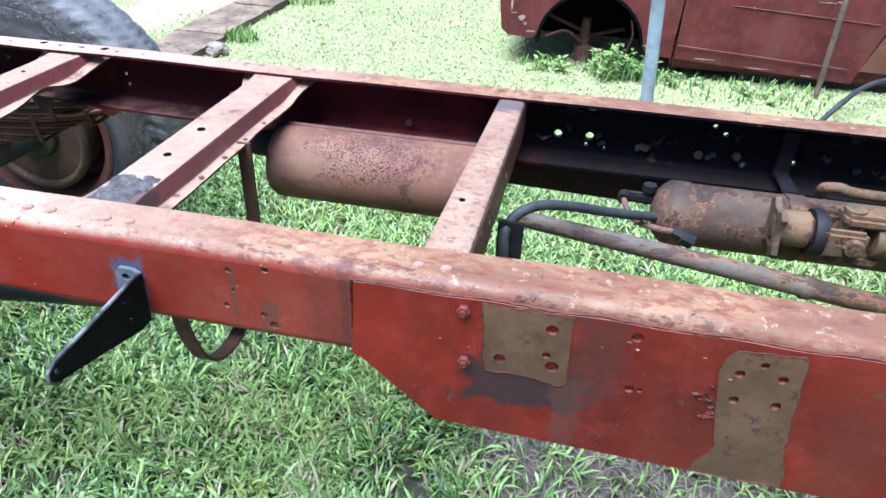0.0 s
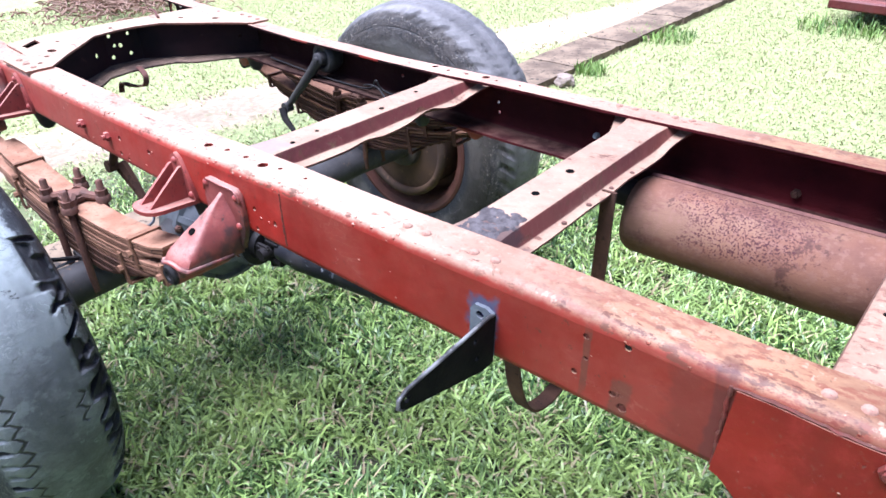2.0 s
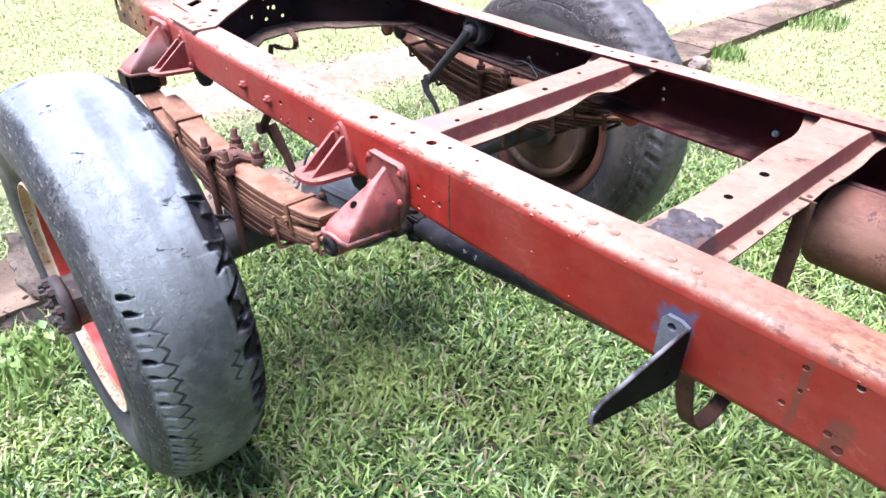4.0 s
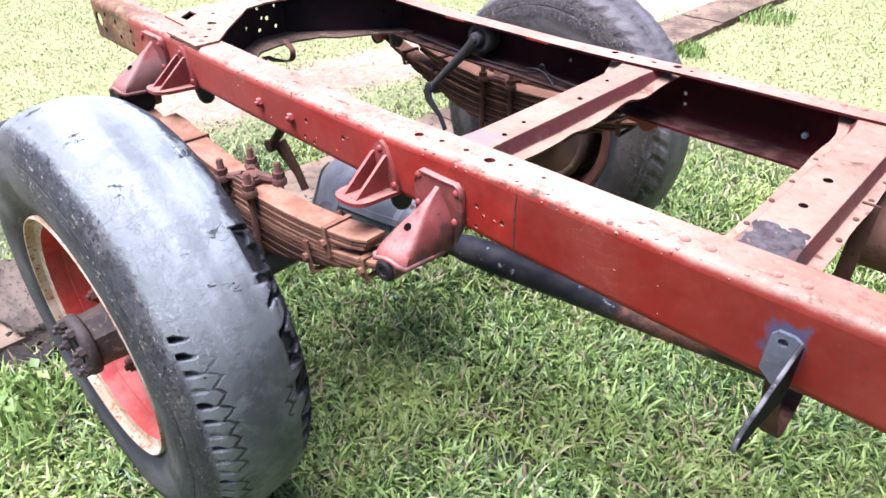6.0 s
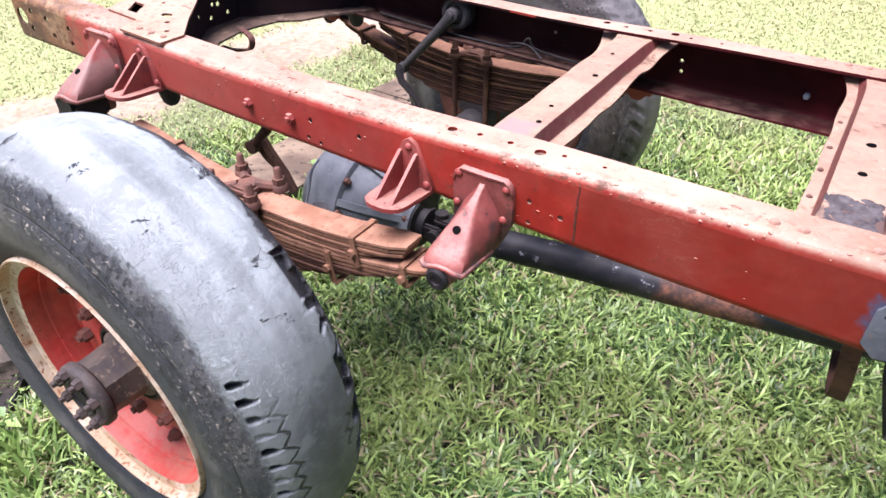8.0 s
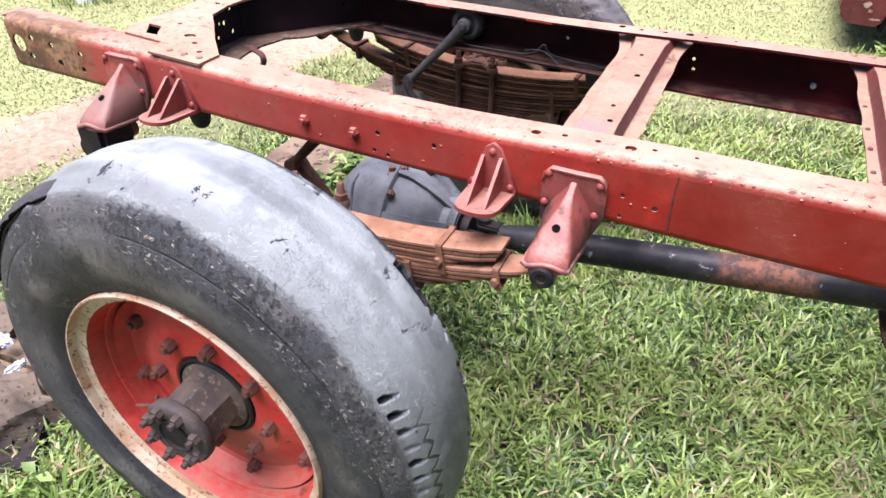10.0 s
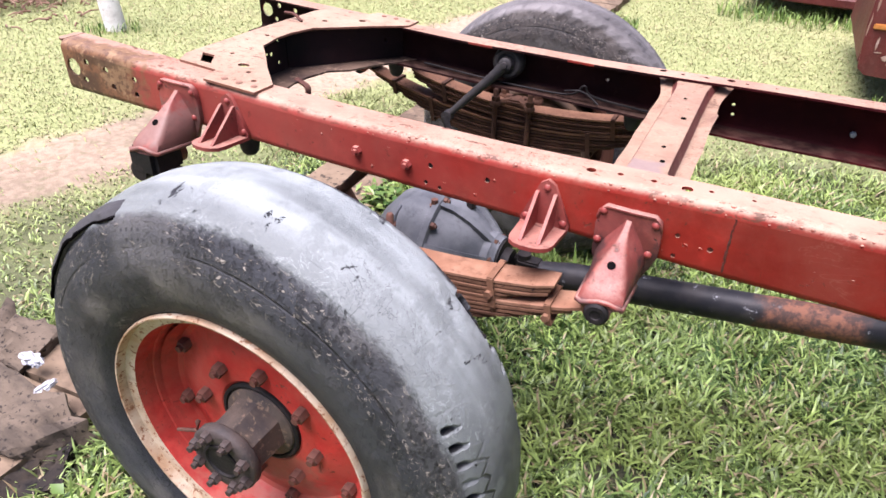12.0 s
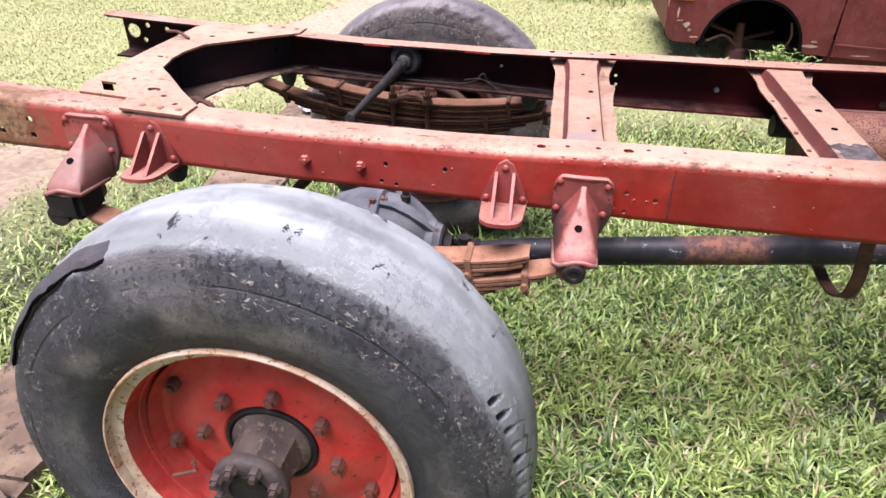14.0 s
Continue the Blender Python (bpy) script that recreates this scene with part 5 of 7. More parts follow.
def quad_through(x, a, b, c):
    """The parabola through three points."""
    return sum(p[1] * np.prod([(x - q[0]) / (p[0] - q[0]) for q in (a, b, c) if q is not p]) for p in (a, b, c))


SPRING_Y, SPRING_X = -0.092, -1.767


def build_leaf(name, parent, x0, x1, curve, drop, width, thick, material, far, eyes=()):
    bm = bmesh.new()
    secs = []
    for x in np.linspace(x0, x1, 22):
        z = curve(x) - drop
        taper = 1 - 0.25 * max(0, 1 - min(x - x0, x1 - x) / 0.03)
        w, h = width / 2 * taper, thick / 2
        secs.append([(x, SPRING_Y + a, z + b) for a, b in ((-w, -h * 0.7), (-w + 0.002, -h), (w - 0.002, -h), (w, -h * 0.7), (w, h * 0.7), (w - 0.002, h), (-w + 0.002, h), (-w, h * 0.7))])
    loft(bm, secs)
    for x, r in eyes:
        lathe(bm, [(-width / 2, r), (width / 2, r)], (x, SPRING_Y, curve(x) - drop + 0.006), 16)
    return part(name, tidy(bm), material, parent, "", far)


def build_spring(far):
    hz = lambda x: quad_through(x, (-2.163, 0.800), (SPRING_X, 0.733), (-1.295, 0.772))
    mz = lambda x: quad_through(x, (-2.36, 0.786), (SPRING_X, 0.672), (-1.215, 0.746))
    # Lower leaves are darkened for shade; the far spring is darker throughout.
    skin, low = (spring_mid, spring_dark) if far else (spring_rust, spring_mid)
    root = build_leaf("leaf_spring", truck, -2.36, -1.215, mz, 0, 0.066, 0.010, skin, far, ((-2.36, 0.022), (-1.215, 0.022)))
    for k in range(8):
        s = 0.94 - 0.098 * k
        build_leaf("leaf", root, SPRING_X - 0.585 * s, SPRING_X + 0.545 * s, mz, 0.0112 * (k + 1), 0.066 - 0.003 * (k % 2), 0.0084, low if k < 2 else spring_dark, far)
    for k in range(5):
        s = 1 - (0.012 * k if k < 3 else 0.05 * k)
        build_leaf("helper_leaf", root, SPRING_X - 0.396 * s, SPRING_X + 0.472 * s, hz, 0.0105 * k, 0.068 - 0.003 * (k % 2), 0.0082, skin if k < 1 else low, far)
    # clamp plate, spacer and bolts
    bm = bmesh.new()
    zc = hz(SPRING_X) + 0.005
    box(bm, (SPRING_X - 0.032, SPRING_Y - 0.034, zc - 0.001), (SPRING_X + 0.032, SPRING_Y + 0.034, zc + 0.020), 0.006)
    for sx in (-1, 1):
        for sy in (-1, 1):
            c = (SPRING_X + sx * 0.061, SPRING_Y + sy * 0.043, 0)
            lathe(bm, [(zc - 0.003, 0.019), (zc + 0.010, 0.019), (zc + 0.014, 0.016)], c, 14, "z")
            tube(bm, [(SPRING_X + sx * 0.015, SPRING_Y + sy * 0.012, zc + 0.013), (c[0], c[1], zc + 0.005)], [0.014, 0.010], 8)
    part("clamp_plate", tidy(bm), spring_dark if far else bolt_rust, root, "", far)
    for sx in (-1, 1):
        for sy in (-1, 1):
            bm = bmesh.new()
            x, y = SPRING_X + sx * 0.061, SPRING_Y + sy * 0.043
            tube(bm, [(x, y, 0.50), (x, y, zc + 0.052), (x, y, zc + 0.056)], [0.009, 0.009, 0.006], 10)
            secs = [[(x + 0.0155 * math.cos(math.pi / 3 * k), y + 0.0155 * math.sin(math.pi / 3 * k), z) for k in range(6)] for z in (zc + 0.013, zc + 0.030)]
            loft(bm, secs)
            part("u_bolt", tidy(bm), [spring_dark, bolt_rust][0 if far else 1], root, "", far)
    bm = bmesh.new()
    box(bm, (SPRING_X - 0.05, SPRING_Y - 0.036, 0.555), (SPRING_X + 0.05, SPRING_Y + 0.036, 0.585), 0.004)
    part("axle_seat", bm, axle_iron, root, "", far)
    for x, curve, top, deep in ((-1.425, hz, 0.008, 0.060), (-2.03, hz, 0.008, 0.055), (-1.30, mz, 0.010, 0.036), (-1.50, mz, 0.006, 0.075), (-2.23, mz, 0.010, 0.036), (-2.08, mz, 0.006, 0.075)):
        bm = bmesh.new()
        z, w = curve(x), 0.038
        loop = [(SPRING_Y - w, z + top), (SPRING_Y + w, z + top), (SPRING_Y + w, z - deep), (SPRING_Y - w, z - deep), (SPRING_Y - w, z + top)]
        for (a, b), (c, d) in zip(loop, loop[1:]):
            tube(bm, [(x - 0.15 * (b - z), a, b), (x - 0.15 * (d - z), c, d)], 0, flat=(0.0135, 0.0045, (1, 0, 0)))
        secs = [[(x + 0.009 * math.cos(math.pi / 3 * k), SPRING_Y - w - q, z - deep * 0.45 + 0.009 * math.sin(math.pi / 3 * k)) for k in range(6)] for q in (0.0, 0.012)]
        loft(bm, secs)
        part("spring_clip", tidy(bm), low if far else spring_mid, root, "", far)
    # the rear shackle
    bm = bmesh.new()
    for y in (SPRING_Y - 0.046, SPRING_Y + 0.040):
        tube(bm, [(-2.352, y, 0.845), (-2.356, y, 0.82), (-2.36, y, 0.79)], 0, flat=(0.05, 0.010, (1, 0, 0)))
        for z, x in ((0.812, -2.352), (0.785, -2.372)):
            lathe(bm, [(-0.012, 0.026), (0.008, 0.026)], (x, y, z), 16)
    box(bm, (-2.398, SPRING_Y - 0.060, 0.775), (-2.308, SPRING_Y + 0.040, 0.850), 0.012)
    part("shackle", tidy(bm), grease_iron, root, "", far)


def build_shock(far):
    """A lever damper on the rail's inner face, with its arm and drop link."""
    bm = bmesh.new()
    p = Vector((-1.755, 0.055, 0.918))
    lathe(bm, [(-0.050, 0.040), (-0.03, 0.049), (-0.005, 0.051), (0.006, 0.048), (0.012, 0.041), (0.012, 0.032), (0.006, 0.027), (0.006, 0.022), (0.030, 0.021), (0.033, 0.017), (0.034, 0.011), (0.042, 0.010), (0.043, 0.006)], p, 28)
    ob = part("lever_damper", bm, damper_iron, truck, "greasy dark lever shock absorber", far)
    bm = bmesh.new()
    tube(bm, [p + Vector((-0.004, 0.020, -0.004)), p + Vector((-0.035, 0.024, -0.040)), Vector((-1.93, 0.088, 0.735)), Vector((-1.945, 0.09, 0.718))], [0.019, 0.0165, 0.0115, 0.014], 12)
    lathe(bm, [(-0.016, 0.018), (0.014, 0.018)], (-1.942, 0.09, 0.722), 12)
    part("arm", bm, damper_iron if far else spring_dark, ob, "", far)
    bm = bmesh.new()
    tube(bm, [(-1.942, 0.112, 0.724), (-1.925, 0.118, 0.69), (-1.875, 0.118, 0.645), (-1.85, 0.118, 0.60)], [0.014, 0.012, 0.0075, 0.008] if far else [0.021, 0.019, 0.013, 0.012], 8)
    part("drop_link", bm, grease_iron if far else spring_dark, ob, "", far)


for far in (False, True):
    build_snout(far, -1.193, 0.858, 1.0)
    build_snout(far, -2.340, 0.920, 1.0, 0.118, 0.128)
    build_pad(far, -1.362, 0.834)
    build_pad(far, -2.180, 0.868)
    build_spring(far)
    build_shock(far)

# ---- axle, differential and propeller shaft ----
AX, AZ, DY = -1.757, 0.515, 0.285
bm = bmesh.new()
tube(bm, [(AX, y, AZ) for y in (-0.36, -0.2, -0.02, 0.10, 0.16, 0.22)], [0.062, 0.055, 0.052, 0.056, 0.085, 0.12], 24)
tube(bm, [(AX, y, AZ) for y in (1.19, 1.02, 0.86, 0.52, 0.44, 0.36)], [0.062, 0.055, 0.052, 0.056, 0.085, 0.12], 24)
axle = part("rear_axle", bm, axle_iron, truck)
bm = bmesh.new()
prof = [(-0.17, 0.03), (-0.15, 0.09), (-0.10, 0.145), (-0.03, 0.168), (0.03, 0.168), (0.035, 0.160), (0.08, 0.150), (0.125, 0.122), (0.155, 0.092), (0.18, 0.066), (0.205, 0.060)]
lathe(bm, prof, (AX, DY, AZ), 40, "x")
part("differential", tidy(bm), grey_paint, axle, "grey-painted differential housing")
for deg in (20, 62, 105, 150, 200, 245, 290, 335):
    a = radians(deg)
    u = Vector((0, math.cos(a), math.sin(a)))
    bm = bmesh.new()
    fin = [(0.040, 0.150), (0.040, 0.172), (0.075, 0.166), (0.120, 0.140), (0.160, 0.108), (0.188, 0.080), (0.188, 0.058), (0.155, 0.085), (0.120, 0.115), (0.08, 0.142)]
    side = Vector((0, -u.z, u.y))
    sheet(bm, fin, lambda p, q, w: Vector((AX + p, DY, AZ)) + u * q + side * (w - 0.009), 0.018)
    part("rib", tidy(bm), grey_paint, axle)
bm = bmesh.new()
lathe(bm, [(0.150, 0.082), (0.186, 0.082), (0.190, 0.078), (0.206, 0.074)], (AX, DY, AZ), 32, "x")
part("pinion_collar", tidy(bm), grey_paint, axle)
for k in range(8):
    a = radians(45 * k + 12)
    piece("bolt", bolt_oily, axle, at(AX + 0.188, DY + 0.070 * math.cos(a), AZ + 0.070 * math.sin(a), Matrix.Rotation(radians(90), 4, "Y")))
bm = bmesh.new()
lathe(bm, [(-0.014, 0.166), (-0.010, 0.174), (0.007, 0.174), (0.011, 0.168)], (AX + 0.03, DY, AZ), 48, "x")
part("housing_flange", bm, grey_paint, axle)
for k in range(12):
    a = radians(30 * k + 10)
    piece("bolt", bolt_small, axle, at(AX + 0.042, DY + 0.169 * math.cos(a), AZ + 0.169 * math.sin(a), Matrix.Rotation(radians(90), 4, "Y")))
for x, y, r in ((-1.735, 0.235, 0.16), (-1.66, 0.31, 0.12)):
    bm = bmesh.new()
    z = AZ + math.sqrt(max(0.02, (0.158 if x < -1.7 else 0.148) ** 2 - (y - DY) ** 2))
    lathe(bm, [(z - 0.01, 0.015), (z + 0.010, 0.015), (z + 0.012, 0.010), (z + 0.026, 0.010)], (x, y, 0), 6, "z")
    part("breather", bm, bolt_rust if x < -1.7 else grease_iron, axle)
bm = bmesh.new()
tube(bm, smooth_pts([(AX - 0.05, 0.18, 0.68), (AX - 0.05, 0.15, 0.66), (AX - 0.04, 0.11, 0.60), (AX - 0.03, 0.06, 0.575), (AX - 0.02, -0.2, 0.572)], 5), 0.004, 6)
part("brake_pipe", bm, steel_grey, axle)
bm = bmesh.new()
lathe(bm, [(0.195, 0.070), (0.212, 0.070), (0.214, 0.050), (0.235, 0.046)], (AX, DY, AZ), 20, "x")
for s in (-1, 1):
    box(bm, (AX + 0.225, DY + s * 0.030 - 0.009, AZ - 0.022), (AX + 0.285, DY + s * 0.030 + 0.009, AZ + 0.022), 0.005)
    box(bm, (AX + 0.255, DY - 0.022, AZ + s * 0.030 - 0.009), (AX + 0.32, DY + 0.022, AZ + s * 0.030 + 0.009), 0.005)
tube(bm, [(AX + 0.27, DY - 0.052, AZ), (AX + 0.27, DY + 0.052, AZ)], 0.018, 14)
tube(bm, [(AX + 0.27, DY, AZ - 0.052), (AX + 0.27, DY, AZ + 0.052)], 0.018, 14)
part("universal_joint", bm, grease_iron, truck)
P0, P1 = Vector((AX + 0.305, DY, AZ + 0.005)), Vector((0.03, 0.263, 0.707))
bm = bmesh.new()
tube(bm, [P0, P0.lerp(P1, 0.02), P0.lerp(P1, 0.04), P0.lerp(P1, 0.06), P0.lerp(P1, 0.96), P1], [0.028, 0.032, 0.034, 0.039, 0.039, 0.03], 28)
shaft = part("propeller_shaft", bm, propshaft_paint, truck, "black propeller shaft with a bare rusty stretch")
bm = bmesh.new()
lathe(bm, [(-0.02, 0.05), (-0.015, 0.062), (0.03, 0.062), (0.035, 0.05)], P1, 24, "x")
part("centre_bearing", bm, grease_iron, shaft)
# safety loop round the shaft, hung from the second member
bm = bmesh.new()
loop = smooth_pts([(-0.548, 0.432, 0.92), (-0.550, 0.432, 0.75), (-0.548, 0.42, 0.65), (-0.540, 0.36, 0.575), (-0.532, 0.24, 0.545), (-0.530, 0.15, 0.575), (-0.535, 0.11, 0.65), (-0.545, 0.105, 0.75), (-0.548, 0.105, 0.92)], 5)
tube(bm, loop, 0, flat=(0.030, 0.006, (1, 0, 0)))
part("safety_loop", bm, spring_dark, truck, "flat steel loop round the shaft")

# black outrigger bracket
bm = bmesh.new()
line = [(0.0, 0.893), (-0.012, 0.897), (-0.195, 0.886), (-0.212, 0.878), (-0.214, 0.866), (-0.205, 0.857), (-0.03, 0.806), (-0.004, 0.806)]
sheet(bm, line, lambda u, v, w: (-0.506 - w, u - 0.003, v), 0.006, [disc_loop(-0.198, 0.872, 0.006, 8), disc_loop(-0.05, 0.875, 0.005, 8), disc_loop(-0.045, 0.84, 0.005, 8)])
outrigger = part("outrigger_bracket", tidy(bm), black_paint, truck, "black triangular steel bracket")
# A pale bead paints in the light caught by the bracket's top edge.
bm = bmesh.new()
tube(bm, [(-0.5085, u - 0.003, v) for u, v in ((-0.004, 0.8945), (-0.012, 0.897), (-0.10, 0.8917), (-0.195, 0.886), (-0.212, 0.878), (-0.2145, 0.866), (-0.205, 0.857))], 0.0032, 8)
part("edge_highlight", bm, edge_glint, outrigger, "pale bead painted as the light along the bracket's edge")
bm = bmesh.new()
sheet(bm, [(-0.552, 0.83), (-0.550, 0.892), (-0.542, 0.902), (-0.520, 0.902), (-0.508, 0.895), (-0.508, 0.815), (-0.53, 0.81)], lambda u, v, w: (u, -0.008 + w, v), 0.007, [disc_loop(-0.532, 0.886, 0.007, 10)])
part("fixing_tab", tidy(bm), steel_grey, outrigger, "grey bolted tab")


# ---- wheels ----
def build_wheel(far):
    cx, cz, mid = AX, AZ, -0.430
    c = (cx, 0, cz)
    rng = random.Random(21 if far else 20)
    # tyre
    worn_block = [(rng.choice((0.1, 0.5, 1.0, 1.0)), rng.choice((0.3, 0.8, 1.0, 1.1))) for _ in range(96)]
    N = 640 if far else 1152
    prof = [(-0.112, 0.296), (-0.124, 0.3045), (-0.136, 0.33), (-0.144, 0.37), (-0.145, 0.40), (-0.140, 0.430), (-0.1375, 0.434), (-0.135, 0.446), (-0.128, 0.462), (-0.118, 0.477), (-0.105, 0.489), (-0.094, 0.496),
            (-0.084, 0.501), (-0.06, 0.508), (-0.045, 0.511), (-0.036, 0.5125), (-0.015, 0.514), (0.0, 0.5145), (0.015, 0.514), (0.036, 0.5125), (0.045, 0.511), (0.06, 0.508), (0.084, 0.501), (0.094, 0.496),
            (0.105, 0.489), (0.118, 0.477), (0.128, 0.462), (0.135, 0.446), (0.1375, 0.434), (0.140, 0.430), (0.145, 0.40), (0.144, 0.37), (0.136, 0.33), (0.126, 0.305), (0.118, 0.298)]
    # finer steps across the shoulders, where slots are cut
    steps = []
    for (a, r), (b, q) in zip(prof, prof[1:]):
        m = 4 if min(abs(a), abs(b)) > 0.055 and min(r, q) > 0.455 else 1
        steps += [(a + (b - a) * k / m, r + (q - r) * k / m) for k in range(m)]
    prof = [*steps, prof[-1]]
    bm = bmesh.new()
    secs = []
    for a, r in prof:
        ring = []
        side, off = (1 if a > 0 else 0), abs(a)
        across = ease(0.072, 0.088, off) * (1 - ease(0.119, 0.128, off)) if r > 0.455 else 0.0
        if not far and side == 0:
            across = ease(0.080, 0.090, off) * (1 - ease(0.100, 0.110, off)) if r > 0.47 else 0.0
        for k in range(N):
            t = 2 * math.pi * k / N
            deg = math.degrees(t) % 360
            ct, st = math.cos(t), math.sin(t)
            rr = r + 0.0016 * noise.noise((ct * 3, a * 20, st * 3)) * (1 if r > 0.35 else 0)
            # slots remain where the tread has not worn bald
            if far:
                left = 0.55 + 0.5 * noise.noise((ct * 4, a * 9, st * 4))
            else:
                left = ease(285, 310, deg) if deg > 180 else 1 - ease(29, 33, deg)
            turned = (deg + 2.6 * side) / (7.5 if far or side else 4.0) - (off - 0.1) * (14 if far or side else 6)
            block, phase = int(turned) % 90, turned % 1.0
            wide = 0.5 if far else 0.26 if side else (0.34 + 0.12 * worn_block[block][1]) * (0.35 + 0.65 * ease(0.079, 0.100, off))
            slot = across * math.sin(math.pi * phase / wide) ** 0.6 if 0 < phase < wide else 0.0
            rr -= (0.018 if far else 0.019) * slot * left * max(0.25 if side == 0 and not far else 0.55, worn_block[block][side])
            if far and abs(off - 0.043) < 0.010 and r > 0.5:
                rr -= 0.006 * left * (1 if phase % 0.5 < 0.2 else 0.15)
            if not far and 0.07 < a < 0.128 and r > 0.455 and (deg > 285 or deg < 45):
                torn = noise.noise((ct * 9, a * 8, st * 9)) + 0.6 * noise.noise((ct * 26, a * 26, st * 26))
                rr -= 0.013 * ease(0.05, 0.22, torn) * across
            if not far and r > 0.5 and left < 0.5:
                rr -= 0.003 * max(0, noise.noise((ct * 6, a * 22, st * 6)))
            ring.append((cx + rr * ct, mid + a, cz + rr * st))
        secs.append(ring)
    secs.append(secs[0])
    loft(bm, secs[:-1], caps=False)
    wheel_bm = bmesh.new()
    rim = [(-0.128, 0.2945), (-0.132, 0.2955), (-0.1325, 0.2985), (-0.128, 0.3005), (-0.120, 0.301), (-0.114, 0.298), (-0.108, 0.272), (-0.09, 0.266), (-0.03, 0.262), (0.05, 0.262), (0.09, 0.268), (0.112, 0.290), (0.122, 0.310), (0.130, 0.308), (0.132, 0.296), (0.12, 0.27), (0.10, 0.258), (0.05, 0.250), (-0.03, 0.250), (-0.068, 0.262), (-0.078, 0.276), (-0.088, 0.2885)]
    secs = [[(cx + r * math.cos(2 * math.pi * k / 72), mid + a, cz + r * math.sin(2 * math.pi * k / 72)) for k in range(72)] for a, r in rim]
    loft(wheel_bm, secs + secs[:1], caps=False)
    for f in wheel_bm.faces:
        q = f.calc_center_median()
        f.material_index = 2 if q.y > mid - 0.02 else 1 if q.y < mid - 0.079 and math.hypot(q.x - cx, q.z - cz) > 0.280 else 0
    # dished disc
    disc = [(-0.060, 0.252), (-0.045, 0.247), (-0.028, 0.238), (-0.024, 0.226), (-0.030, 0.20), (-0.046, 0.168), (-0.050, 0.155), (-0.050, 0.10), (-0.046, 0.094), (-0.036, 0.094), (-0.040, 0.155), (-0.020, 0.205), (-0.014, 0.226), (-0.018, 0.244), (-0.022, 0.252)]
    secs = [[(cx + r * math.cos(2 * math.pi * k / 72), mid + a, cz + r * math.sin(2 * math.pi * k / 72)) for k in range(72)] for a, r in disc]
    loft(wheel_bm, secs, caps=False)
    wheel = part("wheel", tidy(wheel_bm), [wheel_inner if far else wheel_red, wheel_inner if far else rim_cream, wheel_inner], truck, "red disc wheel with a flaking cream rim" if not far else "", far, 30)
    part("tyre", tidy(bm), brown_rubber if far else worn_rubber, wheel, "worn brown-grey lugged tyre" if far else "bald cracked grey truck tyre", far, 30)
    # drum and hub
    bm = bmesh.new()
    lathe(bm, [(-0.035, 0.10), (-0.02, 0.19), (0.0, 0.205), (0.10, 0.205), (0.105, 0.215), (0.125, 0.215), (0.13, 0.19), (0.132, 0.07)], (cx, mid, cz), 48)
    # The near drum is coloured black for the dark behind the hub.
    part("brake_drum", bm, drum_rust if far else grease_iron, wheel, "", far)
    bm = bmesh.new()
    tube(bm, [(cx + 0.208 * math.cos(radians(7.2 * k)), mid + 0.136, cz + 0.208 * math.sin(radians(7.2 * k))) for k in range(51)], 0.017 if far else 0.0115, 12)
    part("drum_lip", tidy(bm), drum_rust if far else spring_dark, wheel, "", far)
    bm = bmesh.new()
    lathe(bm, [(0.131, 0.10), (0.150, 0.095), (0.155, 0.085), (0.156, 0.06)], (cx, mid, cz), 32)
    box(bm, (cx + 0.06, mid + 0.128, cz + 0.09), (cx + 0.14, mid + 0.165, cz + 0.14), 0.01)
    box(bm, (cx - 0.14, mid + 0.128, cz - 0.03), (cx - 0.09, mid + 0.16, cz + 0.05), 0.01)
    tube(bm, smooth_pts([(cx + 0.10, mid + 0.16, cz + 0.12), (cx + 0.05, mid + 0.19, cz + 0.14), (cx - 0.02, mid + 0.22, cz + 0.09), (cx - 0.02, mid + 0.3, cz + 0.06)], 5), 0.006, 8)
    part("backing_plate", tidy(bm), flange_iron if far else grease_iron, wheel, "", far)
    bm = bmesh.new()
    secs = []
    for a, r, lobes in ((-0.03, 0.088, 0), (-0.055, 0.080, 0), (-0.062, 0.066, 0.004), (-0.12, 0.062, 0.004), (-0.137, 0.064, 0.002), (-0.139, 0.060, 0)):
        flat = lambda t: r / max(math.cos((t + 0.2) % (math.pi / 4) - math.pi / 8), 0.5) * 0.955 if lobes else r
        secs.append([(cx + flat(t) * math.cos(t), mid + a, cz + flat(t) * math.sin(t)) for t in [2 * math.pi * k / 64 for k in range(64)]])
    loft(bm, secs)
    hub = part("hub", tidy(bm), hub_iron, wheel, "", far)
    bm = bmesh.new()
    lathe(bm, [(-0.134, 0.064), (-0.138, 0.072), (-0.141, 0.074), (-0.156, 0.074), (-0.160, 0.071), (-0.163, 0.064), (-0.163, 0.042), (-0.160, 0.036), (-0.160, 0.010)], (cx, mid, cz), 48)
    part("drive_flange", tidy(bm), flange_iron, hub, "dark greasy bolted hub flange", far)
    bm = bmesh.new()
    lathe(bm, [(-0.1585, 0.040), (-0.1655, 0.040), (-0.1665, 0.036), (-0.1625, 0.033), (-0.1625, 0.004)], (cx, mid, cz), 28)
    part("hub_cap", tidy(bm), grease_iron, hub, "", far)
    # Black ring put in for the dark gap round the hub.
    bm = bmesh.new()
    lathe(bm, [(-0.040, 0.094), (-0.0525, 0.094), (-0.055, 0.090), (-0.0545, 0.086), (-0.050, 0.084), (-0.050, 0.070)], (cx, mid, cz), 40)
    part("hub_gap_ring", tidy(bm), grease_iron, wheel, "", far)
    out = bearing(0, 1) if far else OUT
    put = lambda x, y, z: at(x, SPAN - y if far else y, z, out)
    for k in range(8):
        a = radians(-10 + 45.3 * k)
